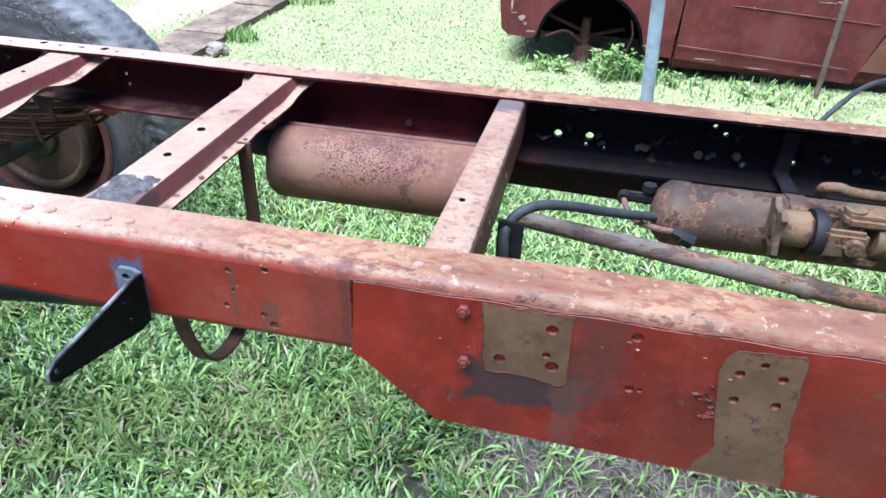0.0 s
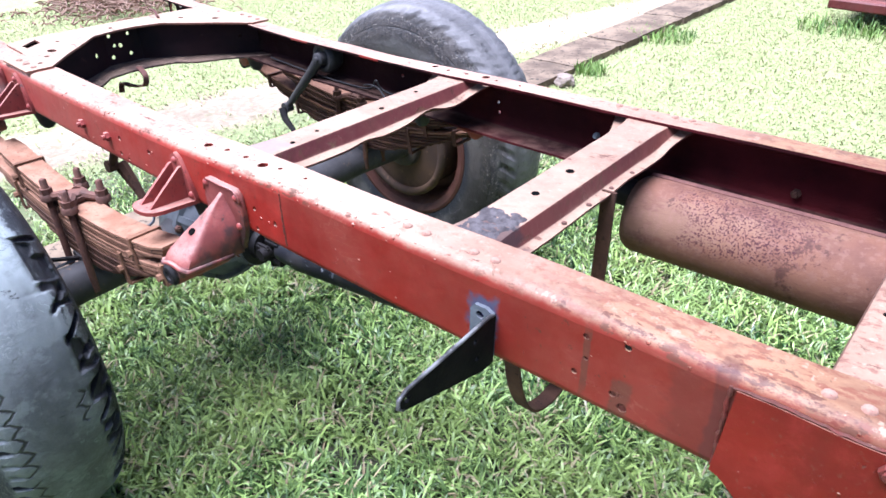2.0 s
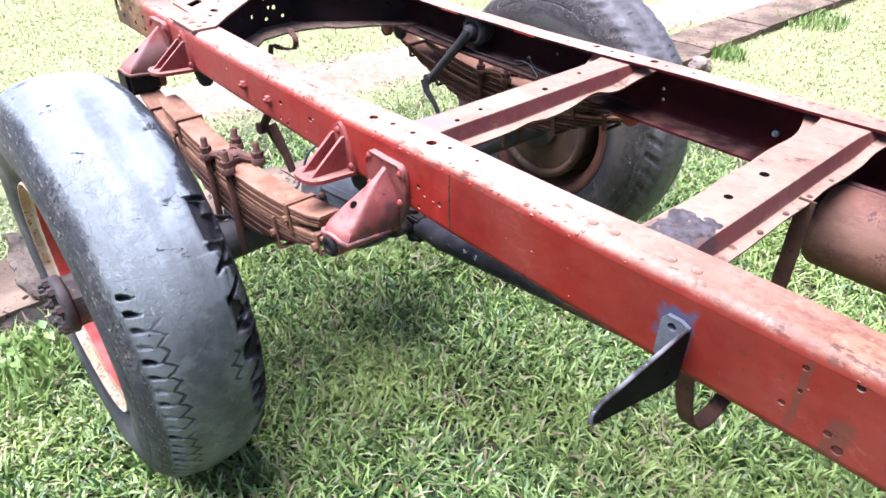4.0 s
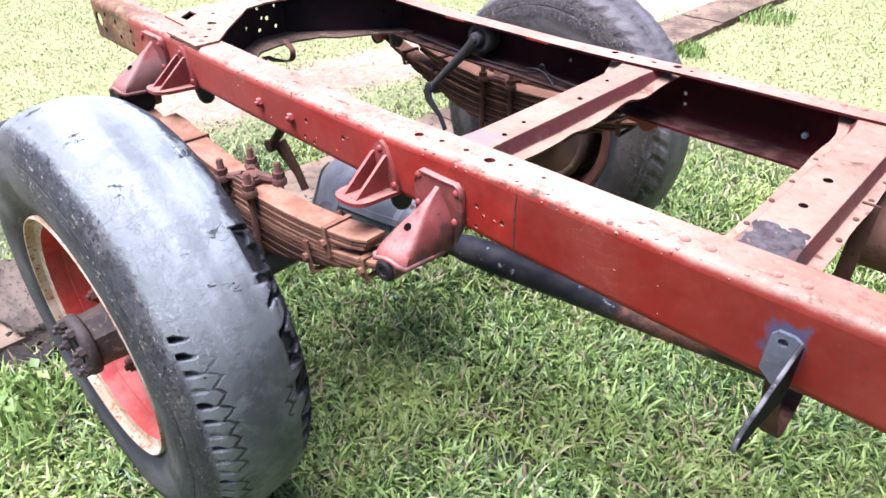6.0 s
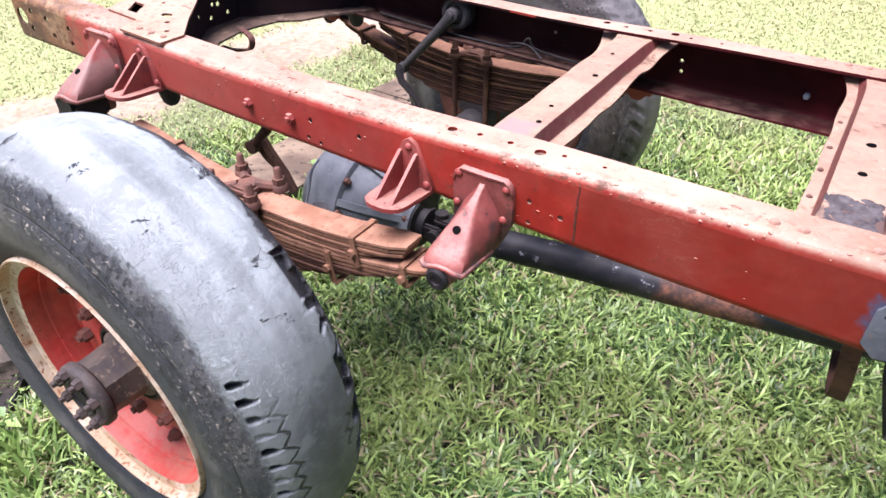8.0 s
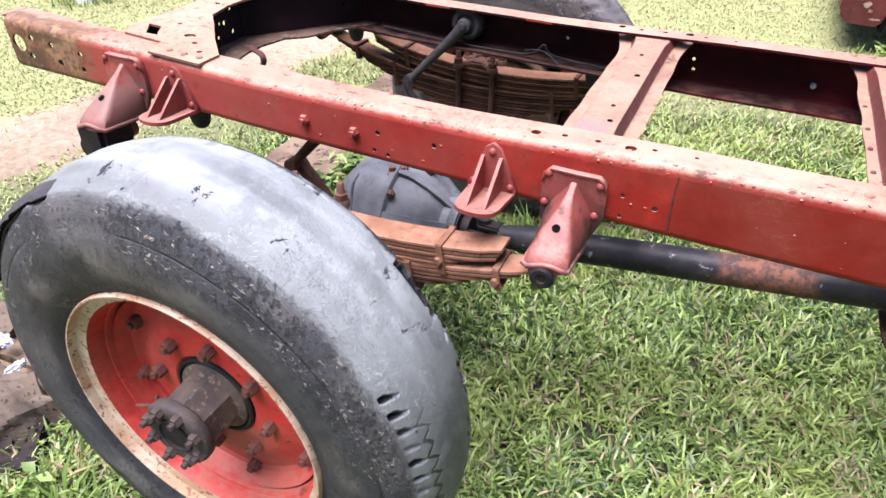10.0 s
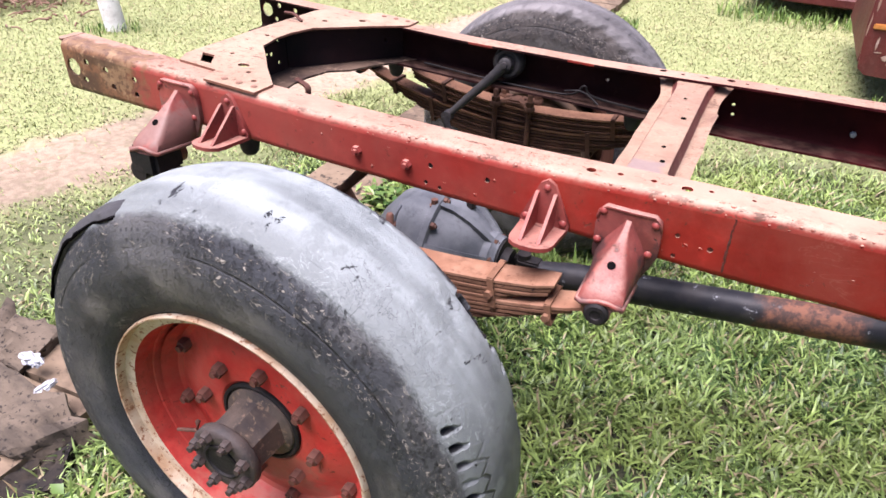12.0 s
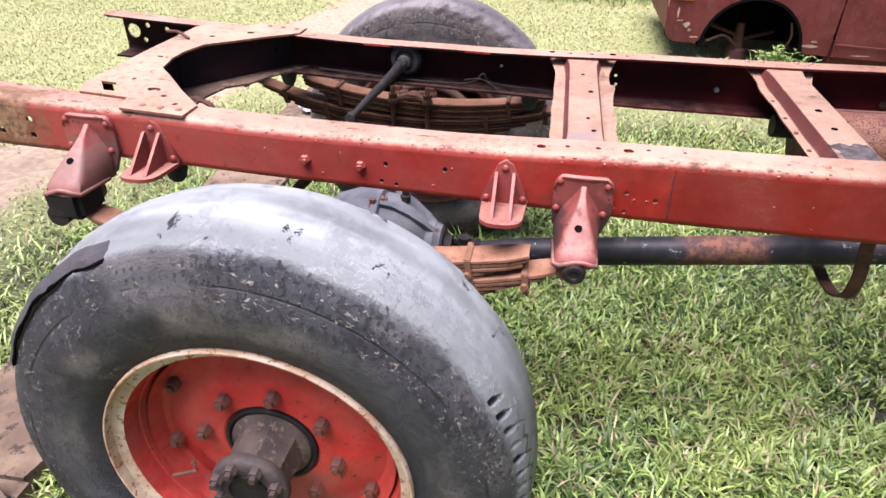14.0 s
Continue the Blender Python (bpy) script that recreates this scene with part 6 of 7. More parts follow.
        piece("wheel_nut", nut_big, wheel, put(cx + 0.136 * math.cos(a), mid - 0.050, cz + 0.136 * math.sin(a)))
        a = radians(22 + 45 * k)
        piece("hub_stud", stud, wheel, put(cx + 0.060 * math.cos(a), mid - 0.159, cz + 0.060 * math.sin(a)))
    for deg in (150, 191, 240, -31, -80, 75):
        a = radians(deg)
        piece("wheel_nut", nut_big, wheel, put(cx + 0.222 * math.cos(a), mid - 0.024, cz + 0.222 * math.sin(a)))
    if not far:
        bm = bmesh.new()
        a = radians(205)
        p = Vector((cx + 0.20 * math.cos(a), mid - 0.055, cz + 0.20 * math.sin(a)))
        tube(bm, [p, p + Vector((0.02, -0.022, 0.004)), p + Vector((-0.03, -0.03, -0.010))], [0.006, 0.005, 0.004], 8)
        part("valve", bm, bolt_rust, wheel)
        # the flap of tread that has come loose at the back
        bm = bmesh.new()
        secs, edge = [], []
        for k in range(26):
            t = radians(106 + 2.0 * k)
            lift = -0.015 + 0.008 * math.sin(math.pi * k / 25) + 0.004 * rng.random()
            jog = 0.075 * max(0.0, 1 - k / 5) ** 1.3 + 0.012 * math.exp(-((k - 8) / 1.6) ** 2)
            slim = min(1.0, 0.25 + k / 7)
            wide = lambda y, q: (cx + (0.512 + q) * math.cos(t), mid + jog - 0.120 + y * slim, cz + (0.512 + q) * math.sin(t))
            ragged = 0.005 * rng.random()
            secs.append([wide(ragged - 0.002, lift - 0.016), wide(0.008, lift - 0.006), wide(0.022, lift - 0.001), wide(0.040 + 0.006 * rng.random(), lift + 0.001), wide(0.042, lift - 0.010), wide(0.015, lift - 0.016), wide(0.006, lift - 0.024)])
            edge.append(wide(ragged - 0.001, lift - 0.0185))
        loft(bm, secs)
        # A black bead along the flap's edge stands for the dark gap beneath.
        rip = bmesh.new()
        tube(rip, edge, [0.0022 + 0.0022 * rng.random() for p in edge], 6)
        flap = part("loose_tread", tidy(bm), tread_flap, wheel, "torn strip of tread lifting off")
        part("tear_shade", tidy(rip), shade_black, flap, "black line painted for the shade under the lifting tread")


build_wheel(False)
build_wheel(True)

# ---- things slung in the chassis ahead of the axle ----
bm = bmesh.new()
TY, TZ = 0.635, 0.785
lathe(bm, [(-0.575, 0.055), (-0.572, 0.078), (-0.562, 0.085), (-0.555, 0.087), (-0.05, 0.087), (-0.04, 0.083), (-0.035, 0.07)], (0, TY, TZ), 48, "x")
tank = part("silencer", tidy(bm), silencer_skin, truck, "rust-pitted red cylinder silencer")
bm = bmesh.new()
lathe(bm, [(-0.64, 0.024), (-0.64, 0.032), (-0.575, 0.034), (-0.57, 0.05)], (0, TY + 0.02, TZ + 0.030), 20, "x")
part("pipe_stub", bm, grease_iron, tank)
bm = bmesh.new()
tube(bm, [(-0.56, TY + 0.035, TZ + 0.081), (-0.05, TY + 0.035, TZ + 0.081)], 0, flat=(0.016, 0.006, (0, 1, 0)))
part("seam", bm, tank_rust, tank)

bm = bmesh.new()
SY, SZ = 0.645, 0.772
lathe(bm, [(0.312, 0.02), (0.320, 0.048), (0.334, 0.064), (0.344, 0.071), (0.356, 0.0695), (1.25, 0.0695), (1.26, 0.05)], (0, SY, SZ), 40, "x")
servo = part("brake_servo", tidy(bm), servo_rust, truck, "rusty brown vacuum cylinder slung under the rail")
for x in (0.365, 0.60, 0.98):
    bm = bmesh.new()
    lathe(bm, [(-0.019, 0.0725), (0.019, 0.0725), (0.019, 0.0695)], (x, SY, SZ), 40, "x")
    part("strap", bm, servo_rust, servo)
    if x > 0.5:
        bm = bmesh.new()
        box(bm, (x - 0.017, 0.795, 0.79), (x + 0.017, 0.812, 0.93), 0.002)
        box(bm, (x - 0.017, 0.69, 0.828), (x + 0.017, 0.80, 0.834), 0.002)
        part("strap_bracket", bm, inner_dark, servo)
bm = bmesh.new()
box(bm, (0.242, 0.655, 0.780), (0.318, 0.675, 0.801), 0.004)
tube(bm, [(0.250, 0.665, 0.792), (0.249, 0.645, 0.790)], 0.014, 10)
tube(bm, [(0.302, 0.665, 0.80), (0.302, 0.665, 0.808), (0.302, 0.665, 0.809), (0.302, 0.665, 0.824)], [0.011, 0.011, 0.016, 0.016], 6)
part("valve_fitting", bm, grease_iron, servo)
bm = bmesh.new()
tube(bm, smooth_pts([(0.2485, 0.65, 0.790), (0.259, 0.62, 0.779), (0.2818, 0.60, 0.763), (0.325, 0.575, 0.7655), (0.358, 0.56, 0.7716)], 6), 0.0068, 8)
part("copper_pipe", bm, bolt_rust, servo)
bm = bmesh.new()
tube(bm, [(0.352, 0.562, 0.771), (0.372, 0.560, 0.764), (0.373, 0.560, 0.763), (0.398, 0.558, 0.753)], [0.013, 0.013, 0.018, 0.017], 6)
part("pipe_union", bm, grease_iron, servo)
bm = bmesh.new()
tube(bm, smooth_pts([(0.325, 0.61, 0.775), (0.257, 0.56, 0.799), (0.194, 0.51, 0.8264), (0.1335, 0.46, 0.8553), (0.0771, 0.42, 0.8714), (0.0399, 0.39, 0.8675), (0.0207, 0.375, 0.8481), (0.0145, 0.355, 0.829), (0.017, 0.346, 0.785), (0.018, 0.345, 0.62)], 7), 0.0105, 12)
part("rubber_hose", bm, rubber_dark, servo, "black rubber vacuum hose")
bm = bmesh.new()
a, b = Vector((0.03, 0.49, 0.796)), Vector((1.1, 0.50, 0.660))
tube(bm, [a, a.lerp(b, 0.05), a.lerp(b, 0.54), a.lerp(b, 0.545), a.lerp(b, 0.56), a.lerp(b, 0.565), b], [0.0175, 0.018, 0.0215, 0.0255, 0.0255, 0.0215, 0.022], 20)
part("exhaust_pipe", tidy(bm), pipe_grey, truck, "grey-brown rusty pipe")


def build_front_joint():
    """A caked universal joint and yoke beside the vacuum cylinder."""
    y, z = 0.545, 0.825
    bm = bmesh.new()
    tube(bm, [(0.545, y, z), (0.60, y, z), (0.605, y, z), (0.615, y, z)], [0.035, 0.037, 0.030, 0.030], 20)
    root = part("coupling", bm, dry_mud, truck, "mud-caked universal joint")
    bm = bmesh.new()
    line = [(-0.045, 0.035), (-0.03, 0.045), (-0.012, 0.036), (0.012, 0.036), (0.03, 0.048), (0.048, 0.035), (0.035, 0.012), (0.036, -0.015), (0.048, -0.04), (0.028, -0.05), (0.01, -0.034), (-0.014, -0.036), (-0.032, -0.052), (-0.05, -0.036), (-0.036, -0.012), (-0.036, 0.012)]
    sheet(bm, [(1.05 * p, 1.05 * q) for p, q in line], lambda u, v, w: (0.535 + w, y + u, z + v), 0.012)
    lathe(bm, [(0.532, 0.018), (0.534, 0.026), (0.548, 0.028), (0.56, 0.034)], (0, y, z), 20, "x")
    part("yoke_flange", tidy(bm), dry_mud, root)
    bm = bmesh.new()
    for q in (-1, 1):
        box(bm, (0.62, y + q * 0.040 - 0.012, z - 0.03), (0.70, y + q * 0.040 + 0.012, z + 0.03), 0.008)
        box(bm, (0.655, y - 0.03, z + q * 0.042 - 0.013), (0.74, y + 0.03, z + q * 0.042 + 0.013), 0.008)
    lathe(bm, [(-0.06, 0.016), (-0.055, 0.02), (0.055, 0.02), (0.06, 0.016)], (0.675, y, z), 14)
    lathe(bm, [(z - 0.06, 0.02), (z + 0.06, 0.02)], (0.675, y, 0), 14, "z")
    part("cross", tidy(bm), dry_mud, root)
    bm = bmesh.new()
    tube(bm, [(0.72, y, z), (0.78, y, z), (0.80, y, z - 0.004), (1.3, y, z - 0.03)], [0.04, 0.04, 0.034, 0.034], 20)
    part("front_shaft", bm, dry_mud, root)
    bm = bmesh.new()
    lathe(bm, [(0.606, 0.048), (0.622, 0.050), (0.632, 0.046)], (0, y, z - 0.004), 24, "x")
    part("dust_seal", bm, grease_iron, root)
    bm = bmesh.new()
    tube(bm, smooth_pts([(0.63, 0.62, 0.87), (0.625, 0.60, 0.895), (0.65, 0.585, 0.905), (0.70, 0.59, 0.895), (0.95, 0.62, 0.88)], 6), 0.011, 10)
    part("brake_rod", bm, dry_mud, root)


build_front_joint()

# ---- the yard ----
def build_kerb():
    """A weathered concrete edging strip, cracked into lengths."""
    rng = random.Random(4)
    y = -5.2
    n = 0
    root = thing("concrete_edging", "weathered grey concrete edging strip across the lawn", "edging", (-2.76, 2.0, 0))
    while y < 11:
        ln = rng.uniform(0.7, 1.3)
        bm = bmesh.new()
        x0, x1 = -2.96 + rng.uniform(-0.02, 0.02), -2.56 + rng.uniform(-0.02, 0.02)
        top = 0.055 + rng.uniform(-0.008, 0.008)
        line = []
        for a, b, c, d in ((x0, y, x1, y), (x1, y, x1, y + ln), (x1, y + ln, x0, y + ln), (x0, y + ln, x0, y)):
            m = max(4, int(math.hypot(c - a, d - b) / 0.07))
            line += [(a + (c - a) * k / m + rng.uniform(-0.008, 0.008), b + (d - b) * k / m + rng.uniform(-0.008, 0.008)) for k in range(m)]
        sheet(bm, line, lambda u, v, w: (u, v, top - w + 0.008 * noise.noise((u * 5, v * 5, 0))), 0.12)
        part("slab", tidy(bm), concrete, root, smooth=30)
        y += ln + 0.012
        n += 1


build_kerb()


def stone(name, at_, size, seed, material, label, category, group=""):
    bm = bmesh.new()
    bmesh.ops.create_icosphere(bm, subdivisions=5, radius=1)
    for v in bm.verts:
        k = 1 + 0.06 * noise.noise(v.co * 11) + 0.35 * noise.noise(v.co * 1.3 + Vector((seed, 0, 0))) + 0.12 * noise.noise(v.co * 4 + Vector((seed, 5, 0)))
        q = v.co * k
        v.co = Vector((at_[0] + q.x * size[0], at_[1] + q.y * size[1], at_[2] + max(-0.6, min(0.75, q.z)) * size[2]))
    return lone(name, bm, material, label, category, group, smooth=60)


def slab(at_, size, turn, seed, material):
    """A broken, angular lump with split faces."""
    bm = bmesh.new()
    bmesh.ops.create_cube(bm, size=1.0)
    bmesh.ops.subdivide_edges(bm, edges=bm.edges[:], cuts=9, use_grid_fill=True)
    spin = Matrix.Rotation(turn[2], 3, "Z") @ Matrix.Rotation(turn[1], 3, "Y") @ Matrix.Rotation(turn[0], 3, "X")
    for v in bm.verts:
        p = v.co.copy()
        p.x += 0.22 * p.y * math.sin(seed) + 0.18 * p.z * math.cos(2 * seed)
        p.y += 0.2 * p.x * math.cos(seed)
        q = Vector((p.x * size[0], p.y * size[1], p.z * size[2]))
        q += Vector((1, 1, 1)) * 0.030 * noise.noise(q * 9 + Vector((seed, 0, 0))) + v.co.normalized() * 0.016 * noise.noise(q * 34 + Vector((0, seed, 0)))
        v.co = Vector(at_) + spin @ q
    return lone("rubble_stone", bm, material, "broken brown stone slab lying against the edging" if material is stone_brown else "broken dark concrete slab lying against the edging", "stone", "rubble by the edging", smooth=25)


for k, (p, size, turn) in enumerate((
    ((-2.76, -0.49, 0.045), (0.46, 0.19, 0.115), (0.06, 0.04, -0.10)), ((-2.60, -0.56, 0.018), (0.26, 0.20, 0.05), (0.05, 0.06, 0.5)),
    ((-2.80, -0.66, 0.02), (0.30, 0.16, 0.06), (-0.05, 0.03, -0.35)), ((-3.02, -0.28, 0.05), (0.26, 0.20, 0.12), (0.0, 0.1, 0.2)),
    ((-2.55, -0.66, 0.012), (0.15, 0.10, 0.04), (0.1, 0.05, 0.9)))):
    slab(p, size, turn, 3.0 * k + 1, stone_brown if k in (0, 3) else rubble_brown)
stone("rubble_stone", (-2.46, 3.62, 0.035), (0.07, 0.07, 0.055), 40, pale_stone, "pale rounded stone beside the edging", "stone")


def crumpled(name, at_, size, seed, label):
    bm = bmesh.new()
    bmesh.ops.create_icosphere(bm, subdivisions=4, radius=1)
    for v in bm.verts:
        q = v.co * (1 + 0.5 * noise.noise(v.co * 2.4 + Vector((seed, 2, 0))))
        v.co = Vector((at_[0] + q.x * size[0], at_[1] + q.y * size[1], max(0.0, at_[2] + q.z * size[2])))
    return lone(name, bm, plastic_white, label, "litter", smooth=20)


crumpled("plastic_bag", (-2.82, -0.335, 0.125), (0.042, 0.022, 0.018), 1, "crumpled white plastic bag on the rubble")
crumpled("plastic_bag", (-2.70, -0.385, 0.105), (0.014, 0.034, 0.012), 4, "torn white plastic strip on the rubble")
crumpled("plastic_bag", (-2.70, 2.50, 0.10), (0.13, 0.09, 0.05), 7, "crumpled white plastic sheet on the edging")


# ---- posts ----
def build_post(name, foot, top, r, material, label):
    bm = bmesh.new()
    a, b = Vector(foot), Vector(top)
    tube(bm, [a - (b - a) * 0.1, a.lerp(b, 0.3), a.lerp(b, 0.7), b], [r * 1.04, r, r, r * 0.98], 20)
    return lone(name, bm, material, label, "post")


build_post("pipe_post", (0.460, 2.22, 0), (0.276, 2.22, 2.3), 0.028, galvanised, "grey galvanised pipe post standing in the grass")
build_post("peeling_stake", (1.667, 3.93, 0), (1.62, 3.93, 1.6), 0.017, concrete, "thin weathered grey stake beside the car")
build_post("white_post", (-6.2, 2.9, 0), (-6.45, 2.95, 1.7), 0.085, limewash, "whitewashed wooden post in the lawn")
build_post("white_post", (-6.9, 5.6, 0), (-7.0, 5.7, 1.7), 0.085, limewash, "whitewashed wooden post in the lawn")
bm = bmesh.new()
tube(bm, smooth_pts([(1.55, 3.40, 0.02), (1.66, 3.48, 0.12), (1.85, 3.72, 0.17), (2.1, 3.95, 0.16), (2.5, 4.1, 0.05)], 6), 0.016, 10)
lone("loose_hose", bm, rubber_dark, "black hose lying in the grass by the car", "hose")


# ---- the derelict car ----
def build_car():
    car = thing("car", "derelict maroon saloon car without wheels sunk in the grass", "car", (1.6, 4.9, 0))
    Y0, DEPTH = 4.08, 1.62
    sill = lambda x: 0.20 - 0.055 * (x + 0.45)
    arch_c, arch_r = (0.15, 0.165), 0.355

    def side_y(z):
        return Y0 + 0.10 * max(0, z - 0.62) ** 1.3 + 0.05 * max(0, 0.34 - z)

    def panel(name, line, mat, label="", holes=()):
        bm = bmesh.new()
        sheet(bm, line, lambda u, v, w: (u, side_y(v) + w, v), 0.02, holes)
        return part(name, tidy(bm), mat, car, label)

    arch = [(arch_c[0] + arch_r * math.cos(radians(a)), arch_c[1] + arch_r * math.sin(radians(a))) for a in range(180, -1, -12)]
    fender = [(-0.47, sill(-0.45) + 0.04), (-0.42, sill(-0.42)), (-0.25, sill(-0.25))] + [p for p in arch if p[1] > 0.19] + [(0.55, sill(0.55)), (0.72, sill(0.72)), (0.73, 0.5), (0.75, 0.80), (0.2, 0.86), (-0.40, 0.84), (-0.50, 0.72), (-0.50, 0.5)]
    wing = panel("front_wing", fender, car_red)
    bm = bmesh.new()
    # The arch lining is near-black: the shade inside is put in as colour.
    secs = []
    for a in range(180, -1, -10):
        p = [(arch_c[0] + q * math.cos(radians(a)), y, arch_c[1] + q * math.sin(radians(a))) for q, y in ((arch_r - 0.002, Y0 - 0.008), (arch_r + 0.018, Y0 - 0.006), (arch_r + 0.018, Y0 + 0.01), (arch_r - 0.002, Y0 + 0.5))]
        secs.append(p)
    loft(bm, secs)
    part("wheel_arch", tidy(bm), [shade_black], wing)
    rng = random.Random(17)
    for x, z, w, h in ((-0.332, 0.327, 0.030, 0.022), (-0.305, 0.287, 0.016, 0.012), (-0.405, 0.41, 0.010, 0.050), (-0.268, 0.236, 0.040, 0.008), (-0.385, 0.355, 0.024, 0.006), (0.57, 0.206, 0.075, 0.014), (0.60, 0.238, 0.030, 0.008), (0.524, 0.606, 0.022, 0.009), (-0.486, 0.52, 0.006, 0.09), (-0.47, 0.66, 0.008, 0.07)):
        # chips where the paint has come off in flakes
        line = [(x + w * rng.uniform(0.55, 1.1) * math.cos(radians(36 * k)), z + h * rng.uniform(0.55, 1.1) * math.sin(radians(36 * k))) for k in range(10)]
        bm = bmesh.new()
        sheet(bm, line, lambda u, v, d: (u, side_y(v) - 0.0015 + d, v), 0.0012)
        part("paint_chip", tidy(bm), chip_pale, wing)
    door = [(0.745, sill(0.74) + 0.0), (1.90, sill(1.9) - 0.0), (2.02, 0.5), (2.05, 0.80), (0.765, 0.80), (0.74, 0.5)]
    d = panel("front_door", door, car_red)
    bm = bmesh.new()
    tube(bm, [(x, side_y(0.4) - 0.004, sill(x) + 0.095) for x in np.arange(0.75, 1.94, 0.1)], 0.005, 6)
    part("lower_crease", bm, car_red, d)
    for x, z, w, h in ((1.708, 0.392, 0.010, 0.030), (1.678, 0.583, 0.028, 0.006), (1.60, 0.575, 0.06, 0.004), (1.172, 0.508, 0.010, 0.008), (1.30, 0.118, 0.10, 0.005), (0.95, 0.148, 0.07, 0.005), (1.62, 0.098, 0.06, 0.006)):
        line = [(x + w * rng.uniform(0.55, 1.1) * math.cos(radians(36 * k)), z + h * rng.uniform(0.55, 1.1) * math.sin(radians(36 * k))) for k in range(10)]
        bm = bmesh.new()
        sheet(bm, line, lambda u, v, q: (u, side_y(v) - 0.0015 + q, v), 0.0012)
        part("paint_chip", tidy(bm), chip_pale, d)
    bm = bmesh.new()
    tube(bm, [(x, side_y(0.5) - 0.003, 0.50 - 0.055 * (x - 1.3)) for x in np.arange(1.05, 2.0, 0.1)], 0.004, 6)
    part("trim_line", bm, car_red, d)
    panel("rear_door", [(1.925, sill(1.9) + 0.09), (2.7, sill(2.7) + 0.12), (2.85, 0.6), (2.85, 0.80), (2.07, 0.80), (2.04, 0.5)], car_brown, "brown primer door")
    panel("rear_wing", [(2.87, 0.28), (3.3, 0.25), (3.75, 0.3), (3.8, 0.75), (2.87, 0.80)], car_red)
    bm = bmesh.new()
    box(bm, (0.76, Y0 + 0.03, 0.2), (3.74, Y0 + DEPTH, 0.80), 0.04)
    box(bm, (-0.44, Y0 + 0.03, 0.62), (0.80, Y0 + DEPTH, 0.82), 0.04)
    box(bm, (-0.48, Y0 + 0.02, 0.24), (-0.40, Y0 + DEPTH, 0.7), 0.03)
    box(bm, (0.72, Y0 + 0.05, 0.06), (3.0, Y0 + DEPTH, 0.26), 0.02)
    ob = part("body_shell", bm, car_red, car)
    bm = bmesh.new()
    lo = [(0.75, Y0 + 0.03), (3.25, Y0 + 0.03), (3.25, Y0 + DEPTH - 0.03), (0.75, Y0 + DEPTH - 0.03)]
    hi = [(1.3, Y0 + 0.2), (2.85, Y0 + 0.2), (2.85, Y0 + DEPTH - 0.2), (1.3, Y0 + DEPTH - 0.2)]
    loft(bm, [[(*p, 0.80) for p in lo], [(*p, 1.22) for p in hi], [(p[0] + (0.1 if p[0] < 2 else -0.1), p[1], 1.27) for p in hi]])
    part("cabin", tidy(bm), car_red, car)
    for u0, u1 in ((0.95, 1.95), (2.05, 2.9)):
        bm = bmesh.new()
        top0, top1 = max(u0, 1.36), min(u1, 2.76)
        loft(bm, [[(u0, Y0 + 0.03, 0.83), (u1, Y0 + 0.03, 0.83), (u1, Y0 + 0.06, 0.83), (u0, Y0 + 0.06, 0.83)], [(top0, Y0 + 0.165, 1.17), (top1, Y0 + 0.165, 1.17), (top1, Y0 + 0.2, 1.17), (top0, Y0 + 0.2, 1.17)]])
        part("side_window", tidy(bm), glass_dark, car)
    bm = bmesh.new()
    box(bm, (-0.46, Y0 - 0.012, 0.50), (-0.31, Y0 + 0.01, 0.535), 0.006)
    part("side_lamp", bm, amber, car, "amber side marker lamp")
    bm = bmesh.new()
    tube(bm, [(0.12, Y0 + 0.25, 0.0), (0.12, Y0 + 0.25, 0.10), (0.12, Y0 + 0.25, 0.12), (0.12, Y0 + 0.25, 0.30)], [0.075, 0.070, 0.045, 0.03], 14)
    tube(bm, smooth_pts([(-0.16, Y0 + 0.05, 0.20), (-0.02, Y0 + 0.12, 0.23), (0.10, Y0 + 0.20, 0.14)], 5), 0.011, 8)
    tube(bm, smooth_pts([(0.42, Y0 + 0.03, 0.36), (0.445, Y0 + 0.05, 0.25), (0.42, Y0 + 0.1, 0.12)], 5), 0.008, 6)
    tube(bm, [(-0.18, Y0 + 0.3, 0.30), (0.12, Y0 + 0.25, 0.20)], 0.014, 8)
    tube(bm, [(0.4, Y0 + 0.35, 0.22), (0.12, Y0 + 0.25, 0.17)], 0.014, 8)
    part("suspension_strut", tidy(bm), tank_rust, car)
    # Unseen near-black panels, added to keep the arch opening dark.
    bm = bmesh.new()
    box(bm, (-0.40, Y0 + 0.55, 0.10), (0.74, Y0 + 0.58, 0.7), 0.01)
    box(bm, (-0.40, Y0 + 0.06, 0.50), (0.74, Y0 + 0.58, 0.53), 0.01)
    part("arch_backing", bm, shade_black, car)
    bm = bmesh.new()
    box(bm, (1.2, Y0 + 0.1, -0.03), (2.9, Y0 + 1.4, 0.08), 0.01)
    part("floor_pan", bm, rubber_dark, car)


build_car()


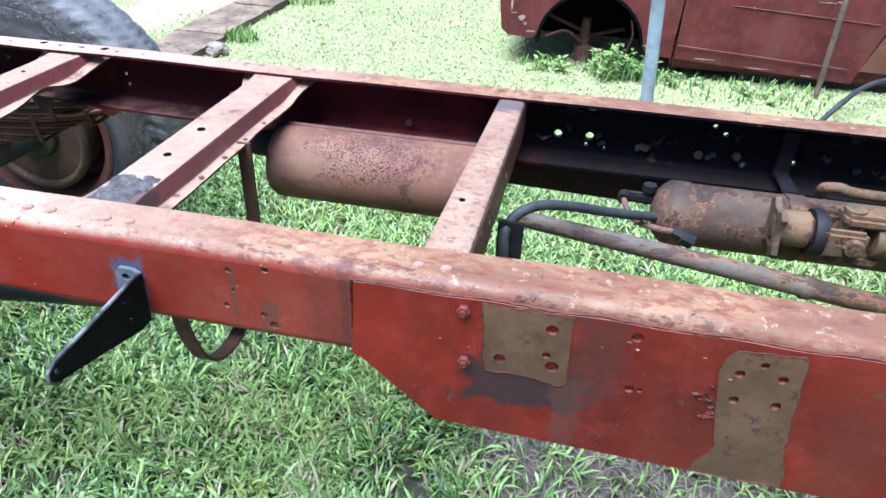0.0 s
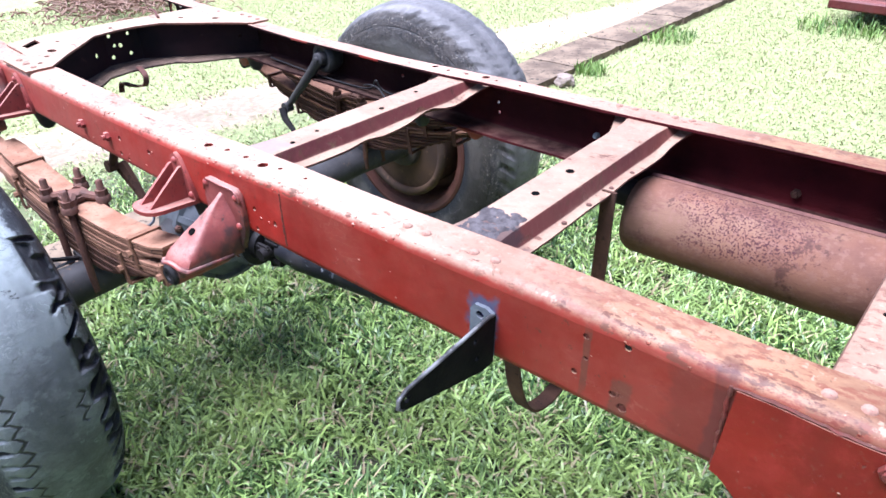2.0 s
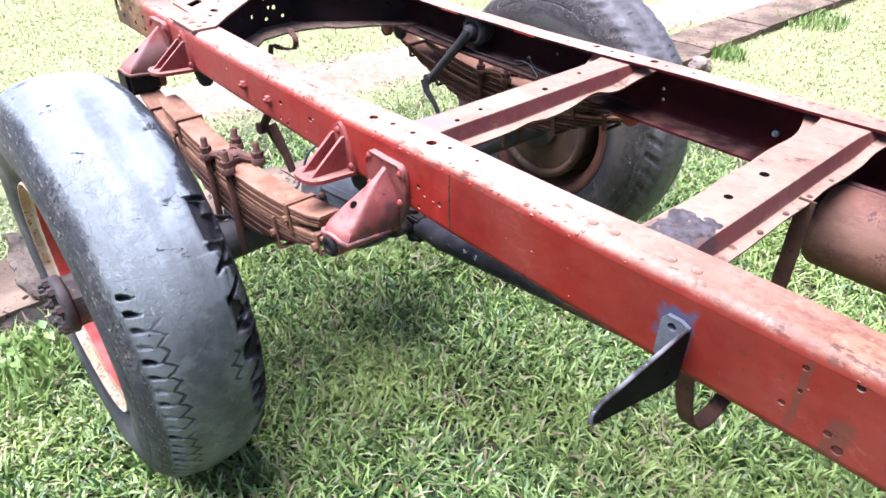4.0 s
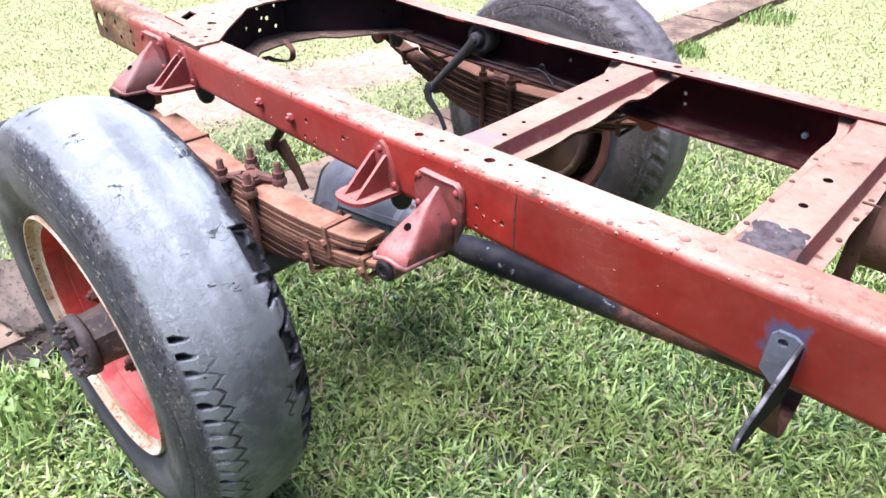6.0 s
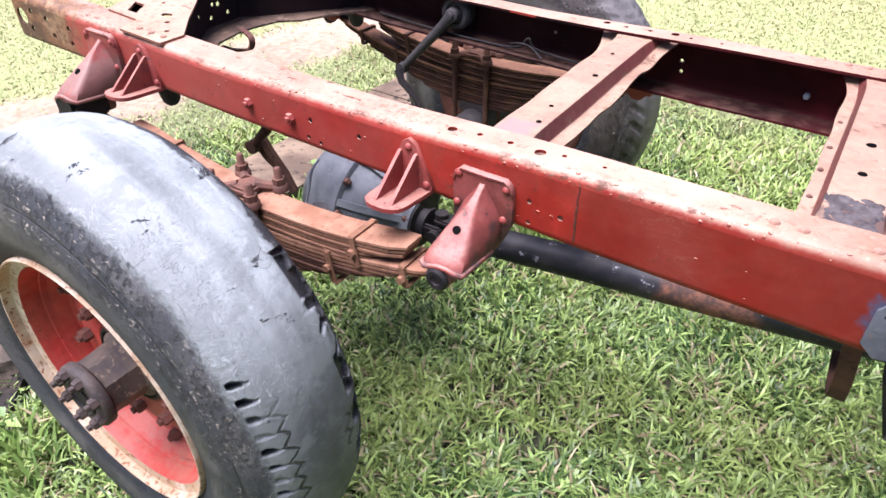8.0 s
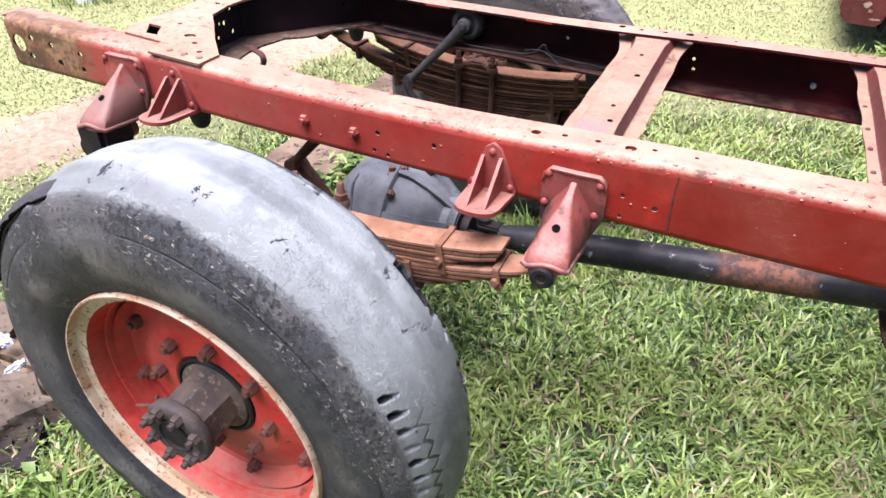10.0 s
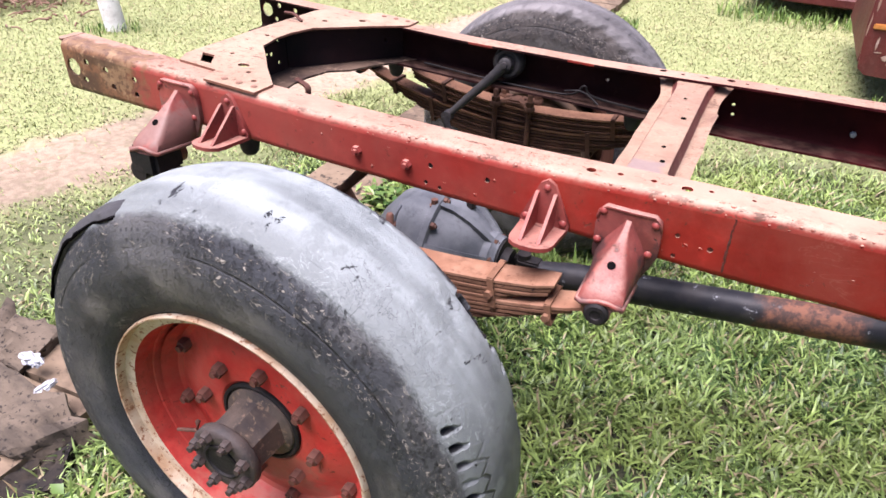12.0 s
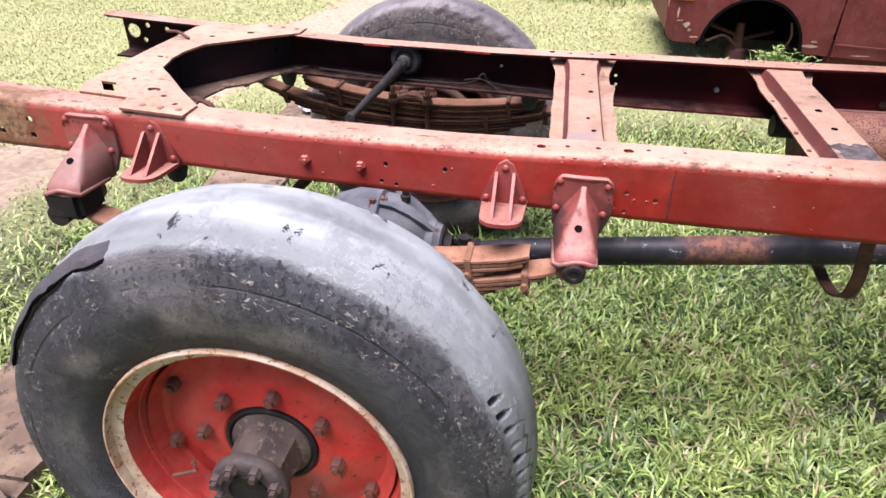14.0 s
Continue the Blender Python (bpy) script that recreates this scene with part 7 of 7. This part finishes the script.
# ---- the gutted body behind the car ----
def build_scrap_body():
    body = thing("scrap_car_body", "gutted dull-red car body shell standing in weeds behind the saloon", "car body", (0.4, 6.95, 0))
    line = lambda x, y: (x, 6.72 - 0.09 * (x + 1.5) + y)
    span = (-1.45, 2.4)

    def beam(name, x0, x1, y0, y1, z0, z1, mat, parent=None, label=""):
        bm = bmesh.new()
        secs = []
        for x in np.linspace(x0, x1, 9):
            sag = 0.006 * math.sin(3.1 * x)
            ring = [(y0, z0 + 0.012), (y0 + 0.012, z0), (y1, z0), (y1, z1), (y0 + 0.015, z1), (y0, z1 - 0.015)]
            secs.append([(*line(x, q), z + sag) for q, z in ring])
        loft(bm, secs)
        return part(name, tidy(bm), mat, parent or body, label)

    beam("sill", *span, 0.0, 0.16, 0.16, 0.25, car_red)
    beam("floor_pan", -1.40, 2.35, 0.14, 1.5, 0.20, 0.23, tank_rust)
    for x in (-1.42, -0.42, 0.62, 2.34):
        beam("pillar", x, x + 0.07, 0.02, 0.12, 0.24, 0.92, car_red)
    beam("waist_rail", *span, 0.02, 0.12, 0.90, 0.97, car_red)
    beam("rear_panel", 0.70, 2.34, 0.04, 0.06, 0.25, 0.90, car_brown)
    beam("far_side", -1.40, 2.35, 1.45, 1.50, 0.23, 0.95, car_red)
    rng = random.Random(5)
    bm = bmesh.new()
    for k in range(90):
        x, y, z = rng.uniform(-1.3, 0.55), rng.uniform(0.2, 0.7), rng.uniform(0.24, 0.42)
        p = Vector((*line(x, y), z))
        d = Vector((rng.uniform(-0.2, 0.2), rng.uniform(-0.1, 0.1), rng.uniform(-0.08, 0.1)))
        tube(bm, [p - d, p + Vector((0, 0, 0.05)), p + d], 0.004, 4)
    tagged(part("wire_scrap", bm, galvanised, body, "tangled grey wire inside"), kind="stuff")


build_scrap_body()

# ---- twigs heaped at the yard's edge ----
def build_brush():
    rng = random.Random(14)
    bm = bmesh.new()
    for k in range(900):
        c = Vector((rng.gauss(-8.05, 0.42), rng.gauss(3.15, 0.40), 0))
        c.z = 0.03 + rng.random() * 0.22 * max(0, 1 - (c - Vector((-8.05, 3.15, c.z))).length / 1.2)
        d = Vector((rng.uniform(-1, 1), rng.uniform(-1, 1), rng.uniform(-0.25, 0.25))).normalized() * rng.uniform(0.03, 0.10)
        tube(bm, [c - d, c + Vector((0, 0, 0.02)), c + d], [rng.uniform(0.006, 0.014), 0.008, 0.004], 5)
    lone("brush_pile", bm, twig_wood, "heap of dry reddish twigs at the edge of the yard", "brush pile", kind="stuff")


build_brush()
bm = bmesh.new()
box(bm, (-9.3, 6.6, 0.0), (-5.2, 6.72, 0.09), 0.01)
lone("timber_edging", bm, twig_wood, "low weathered timber lying along the lawn's edge", "timber")


# ---- grass ----
def heights(x, y):
    return np.array([ground_height(a, b) for a, b in zip(x, y)])


def blades(name, count, area, length, width, material, seed, keep, label, lean=(0.5, 1.2), tuft=1, fine=False, combed=0.0):
    """Single bent blades of grass joined into one mesh; fine ones arch over in four steps, combed ones lie in drifts."""
    r = np.random.RandomState(seed)
    x, y = r.uniform(area[0], area[1], count), r.uniform(area[2], area[3], count)
    if tuft > 1:
        x, y = np.repeat(x[: count // tuft], tuft), np.repeat(y[: count // tuft], tuft)
        x, y = x + r.normal(0, 0.008, len(x)), y + r.normal(0, 0.008, len(y))
    ok = keep(x, y, r.uniform(0, 1, len(x)))
    x, y = x[ok], y[ok]
    n = len(x)
    z = heights(x, y)
    az = r.uniform(0, 2 * np.pi, n)
    if combed:
        drift = np.array([noise.noise((a * 4.0, b * 4.0, 9.0)) for a, b in zip(x, y)]) * 9.0
        az = np.where(r.rand(n) < combed, drift + r.normal(0, 0.8, n), az)
    ln = r.uniform(length[0], length[1], n) * (1 - 0.35 * r.rand(n) ** 2)
    wd = r.uniform(width[0], width[1], n)
    bend = r.uniform(lean[0], lean[1], n)
    ux, uy = np.cos(az), np.sin(az)
    twist = r.uniform(-0.7, 0.7, n)
    px, py = -np.sin(az + twist), np.cos(az + twist)
    tip = r.uniform(-0.35, 0.35, n)
    # each step: share of the length, width, and how far the blade has bent over by then
    steps = ((0.0, 0.55, 0.0), (0.34, 1.0, 0.5), (0.36, 0.85, 1.0), (0.30, 0.0, 1.45)) if fine else ((0.0, 0.75, 0.0), (0.5, 1.0, 0.55), (0.5, 0.0, 1.25))
    m = len(steps)
    nv = 2 * m - 1
    co = np.zeros((n, nv, 3))
    out, up = np.zeros(n), np.zeros(n)
    for i, (t, w, b) in enumerate(steps):
        out, up = out + ln * t * np.sin(bend * b), up + ln * t * np.cos(bend * b)
        up = np.maximum(up, 0.003 * i)
        cx, cy, cz = x + ux * out, y + uy * out, z + up
        if w:
            rise = wd * w * 0.5 * tip * (1 if i else 0)
            co[:, 2 * i] = np.stack([cx - px * wd * w / 2, cy - py * wd * w / 2, cz - rise], 1)
            co[:, 2 * i + 1] = np.stack([cx + px * wd * w / 2, cy + py * wd * w / 2, cz + rise], 1)
        else:
            co[:, 2 * i] = np.stack([cx, cy, cz], 1)
    base = np.arange(n) * nv
    cols = []
    for i in range(m - 2):
        cols += [base + 2 * i, base + 2 * i + 1, base + 2 * i + 3, base + 2 * i + 2]
    cols += [base + nv - 3, base + nv - 2, base + nv - 1]
    loops = np.stack(cols, 1).ravel()
    starts = (np.arange(n)[:, None] * len(cols) + np.arange(m - 1) * 4).ravel()
    me = bpy.data.meshes.new(name)
    me.vertices.add(n * nv)
    me.vertices.foreach_set("co", co.ravel())
    me.loops.add(len(loops))
    me.loops.foreach_set("vertex_index", loops.astype(np.int32))
    me.polygons.add((m - 1) * n)
    me.polygons.foreach_set("loop_start", starts.astype(np.int32))
    me.update(calc_edges=True)
    me.polygons.foreach_set("use_smooth", [True] * len(me.polygons))
    me.materials.append(material)
    return tagged(new(name, me), label, "grass", kind="stuff")


def on_path(x, y):
    """How thinly grass stands: 1 in the middle of the trodden path, 0 off it."""
    broad = np.clip(y + 0.2, 0, 1)
    off = np.abs(x - (PATH_X + PATH_SLOPE * y) + 0.10 - 0.10 * broad) - 0.23 - 0.13 * broad
    return np.clip(0.5 - off / 0.16 - 0.9 * patchy(3 * x, 3 * y) - 0.5 * patchy(9 * x, 9 * y), 0, 1)


def on_kerb(x, y):
    return (x > -2.95) & (x < -2.57)


def patchy(x, y):
    return np.array([noise.noise((a * 1.5, b * 1.5, 5.0)) for a, b in zip(x, y)])


def reach(x, y):
    """0 by the chassis to 1 on the open lawn."""
    d = np.hypot(0.8 * (x + 1.0), y - 0.6) + 0.9 * patchy(x * 0.6, y * 0.6)
    margin = np.minimum(np.minimum(x + 3.6, 2.0 - x), np.minimum(y + 1.5, 2.8 - y)) + 0.35 * patchy(x * 1.3, y * 1.3) - 0.1
    return np.maximum(np.clip((d - 1.9) / 1.3, 0, 1), np.clip(1 - margin / 0.6, 0, 1))


def keep_near(x, y, q):
    bare = (((x - 0.60) / 0.65) ** 2 + ((y - 0.55) / 0.34) ** 2 < 1) | (((x + 0.21) / 0.12) ** 2 + ((y - 0.37) / 0.07) ** 2 < 1)
    return ~(on_kerb(x, y) & (q > 0.015)) & ~(bare & (q > 0.12)) & (q < 1.02 - on_path(x, y)) & (q < (0.78 + 0.5 * patchy(x, y)) * (1 - reach(x, y)))


def keep_far(x, y, q):
    return ~on_kerb(x, y) & (q < 1.02 - on_path(x, y)) & (q < (0.85 + 0.4 * patchy(x, y)) * reach(x, y))


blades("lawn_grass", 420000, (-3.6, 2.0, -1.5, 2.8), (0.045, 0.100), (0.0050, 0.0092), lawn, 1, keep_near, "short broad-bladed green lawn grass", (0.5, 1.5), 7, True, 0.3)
blades("lawn_grass", 430000, (-9, 4.0, -3.0, 9.5), (0.022, 0.05), (0.005, 0.010), lawn, 2, keep_far, "short sunlit yellow-green lawn grass", (0.95, 1.4))


def clump(x, y, count, tall, spread, seed, label):
    r = np.random.RandomState(seed)
    keep = lambda a, b, q: ((a - x) / spread) ** 2 + ((b - y) / spread) ** 2 < 1
    return blades("weed_clump", int(count * 1.8), (x - spread, x + spread, y - spread, y + spread), (tall * 0.5, tall), (0.006, 0.013), weed_green, seed, keep, label, (0.2, 1.0))


for k, (x, y, c, h, s) in enumerate(((0.35, 4.05, 110, 0.22, 0.2), (-0.15, 4.12, 60, 0.12, 0.2), (0.62, 4.02, 80, 0.13, 0.14), (1.1, 3.97, 90, 0.09, 0.36), (1.55, 3.88, 100, 0.10, 0.28), (-2.50, 1.3, 110, 0.13, 0.14), (-2.50, 0.85, 90, 0.11, 0.12), (-2.25, -0.75, 220, 0.18, 0.2), (-2.45, 4.0, 120, 0.15, 0.12), (-2.49, 5.4, 300, 0.12, 0.3), (-1.55, 0.95, 140, 0.2, 0.12), (-6.2, 2.85, 90, 0.13, 0.24), (-1.3, 6.6, 160, 0.22, 0.35), (-0.7, 6.55, 170, 0.18, 0.35), (-0.1, 6.5, 160, 0.2, 0.35), (0.6, 6.4, 160, 0.18, 0.4), (1.4, 6.4, 170, 0.25, 0.45), (2.2, 6.3, 170, 0.25, 0.45))):
    clump(x, y, c, h, s, 60 + k, "clump of taller green weeds in the lawn")


def leafy_weed(x, y, stems, tall, spread, seed):
    """A low broad-leaved weed: thin leaning stems with pairs of pointed, folded leaves."""
    rng = random.Random(seed)
    bm = bmesh.new()
    for k in range(stems):
        a, lean = rng.uniform(0, 6.283), rng.uniform(0.1, 0.7)
        foot = Vector((x + rng.gauss(0, spread * 0.4), y + rng.gauss(0, spread * 0.4), 0))
        foot.z = ground_height(foot.x, foot.y)
        tip = foot + Vector((math.cos(a) * lean, math.sin(a) * lean, 1.0)) * tall * rng.uniform(0.5, 1.0)
        tube(bm, [foot, foot.lerp(tip, 0.5) + Vector((0, 0, 0.01)), tip], [0.0022, 0.0018, 0.001], 4)
        for i in range(7):
            at_ = foot.lerp(tip, 0.3 + 0.7 * i / 6)
            b = a + i * 2.4 + rng.uniform(-0.4, 0.4)
            out = Vector((math.cos(b), math.sin(b), rng.uniform(-0.15, 0.6))).normalized()
            across = out.cross(Vector((0, 0, 1))).normalized()
            up = across.cross(out)
            ln, w = rng.uniform(0.035, 0.07), rng.uniform(0.009, 0.017)
            p = [at_, at_ + out * ln * 0.45 + across * w + up * 0.004, at_ + out * ln - up * 0.008, at_ + out * ln * 0.45 - across * w + up * 0.004, at_ + out * ln * 0.5]
            v = [bm.verts.new(q) for q in p]
            bm.faces.new((v[0], v[1], v[4])), bm.faces.new((v[1], v[2], v[4])), bm.faces.new((v[2], v[3], v[4])), bm.faces.new((v[3], v[0], v[4]))
    return lone("leafy_weed", bm, weed_green, "broad-leaved green weed growing in the grass", "weed", kind="stuff", smooth=30)


for k, (x, y, n, tall, spread) in enumerate(((0.34, 3.98, 26, 0.22, 0.16), (0.52, 4.02, 14, 0.16, 0.12), (-0.05, 4.0, 12, 0.10, 0.2), (0.8, 3.95, 6, 0.07, 0.2), (1.25, 3.92, 7, 0.07, 0.3), (-2.52, 1.19, 22, 0.13, 0.11), (-2.55, 0.98, 12, 0.11, 0.10), (-2.30, -0.72, 10, 0.10, 0.12))):
    leafy_weed(x, y, n, tall, spread, 90 + k)

dry = lambda x, y, q: (((x - 0.60) / 0.75) ** 2 + ((y - 0.52) / 0.42) ** 2 < 1) & (q < 0.8)
blades("straw_litter", 5000, (-0.2, 1.4, 0.05, 1.0), (0.04, 0.11), (0.002, 0.004), straw_dry, 9, dry, "dry grey straw scattered on bare soil", (1.3, 1.7))
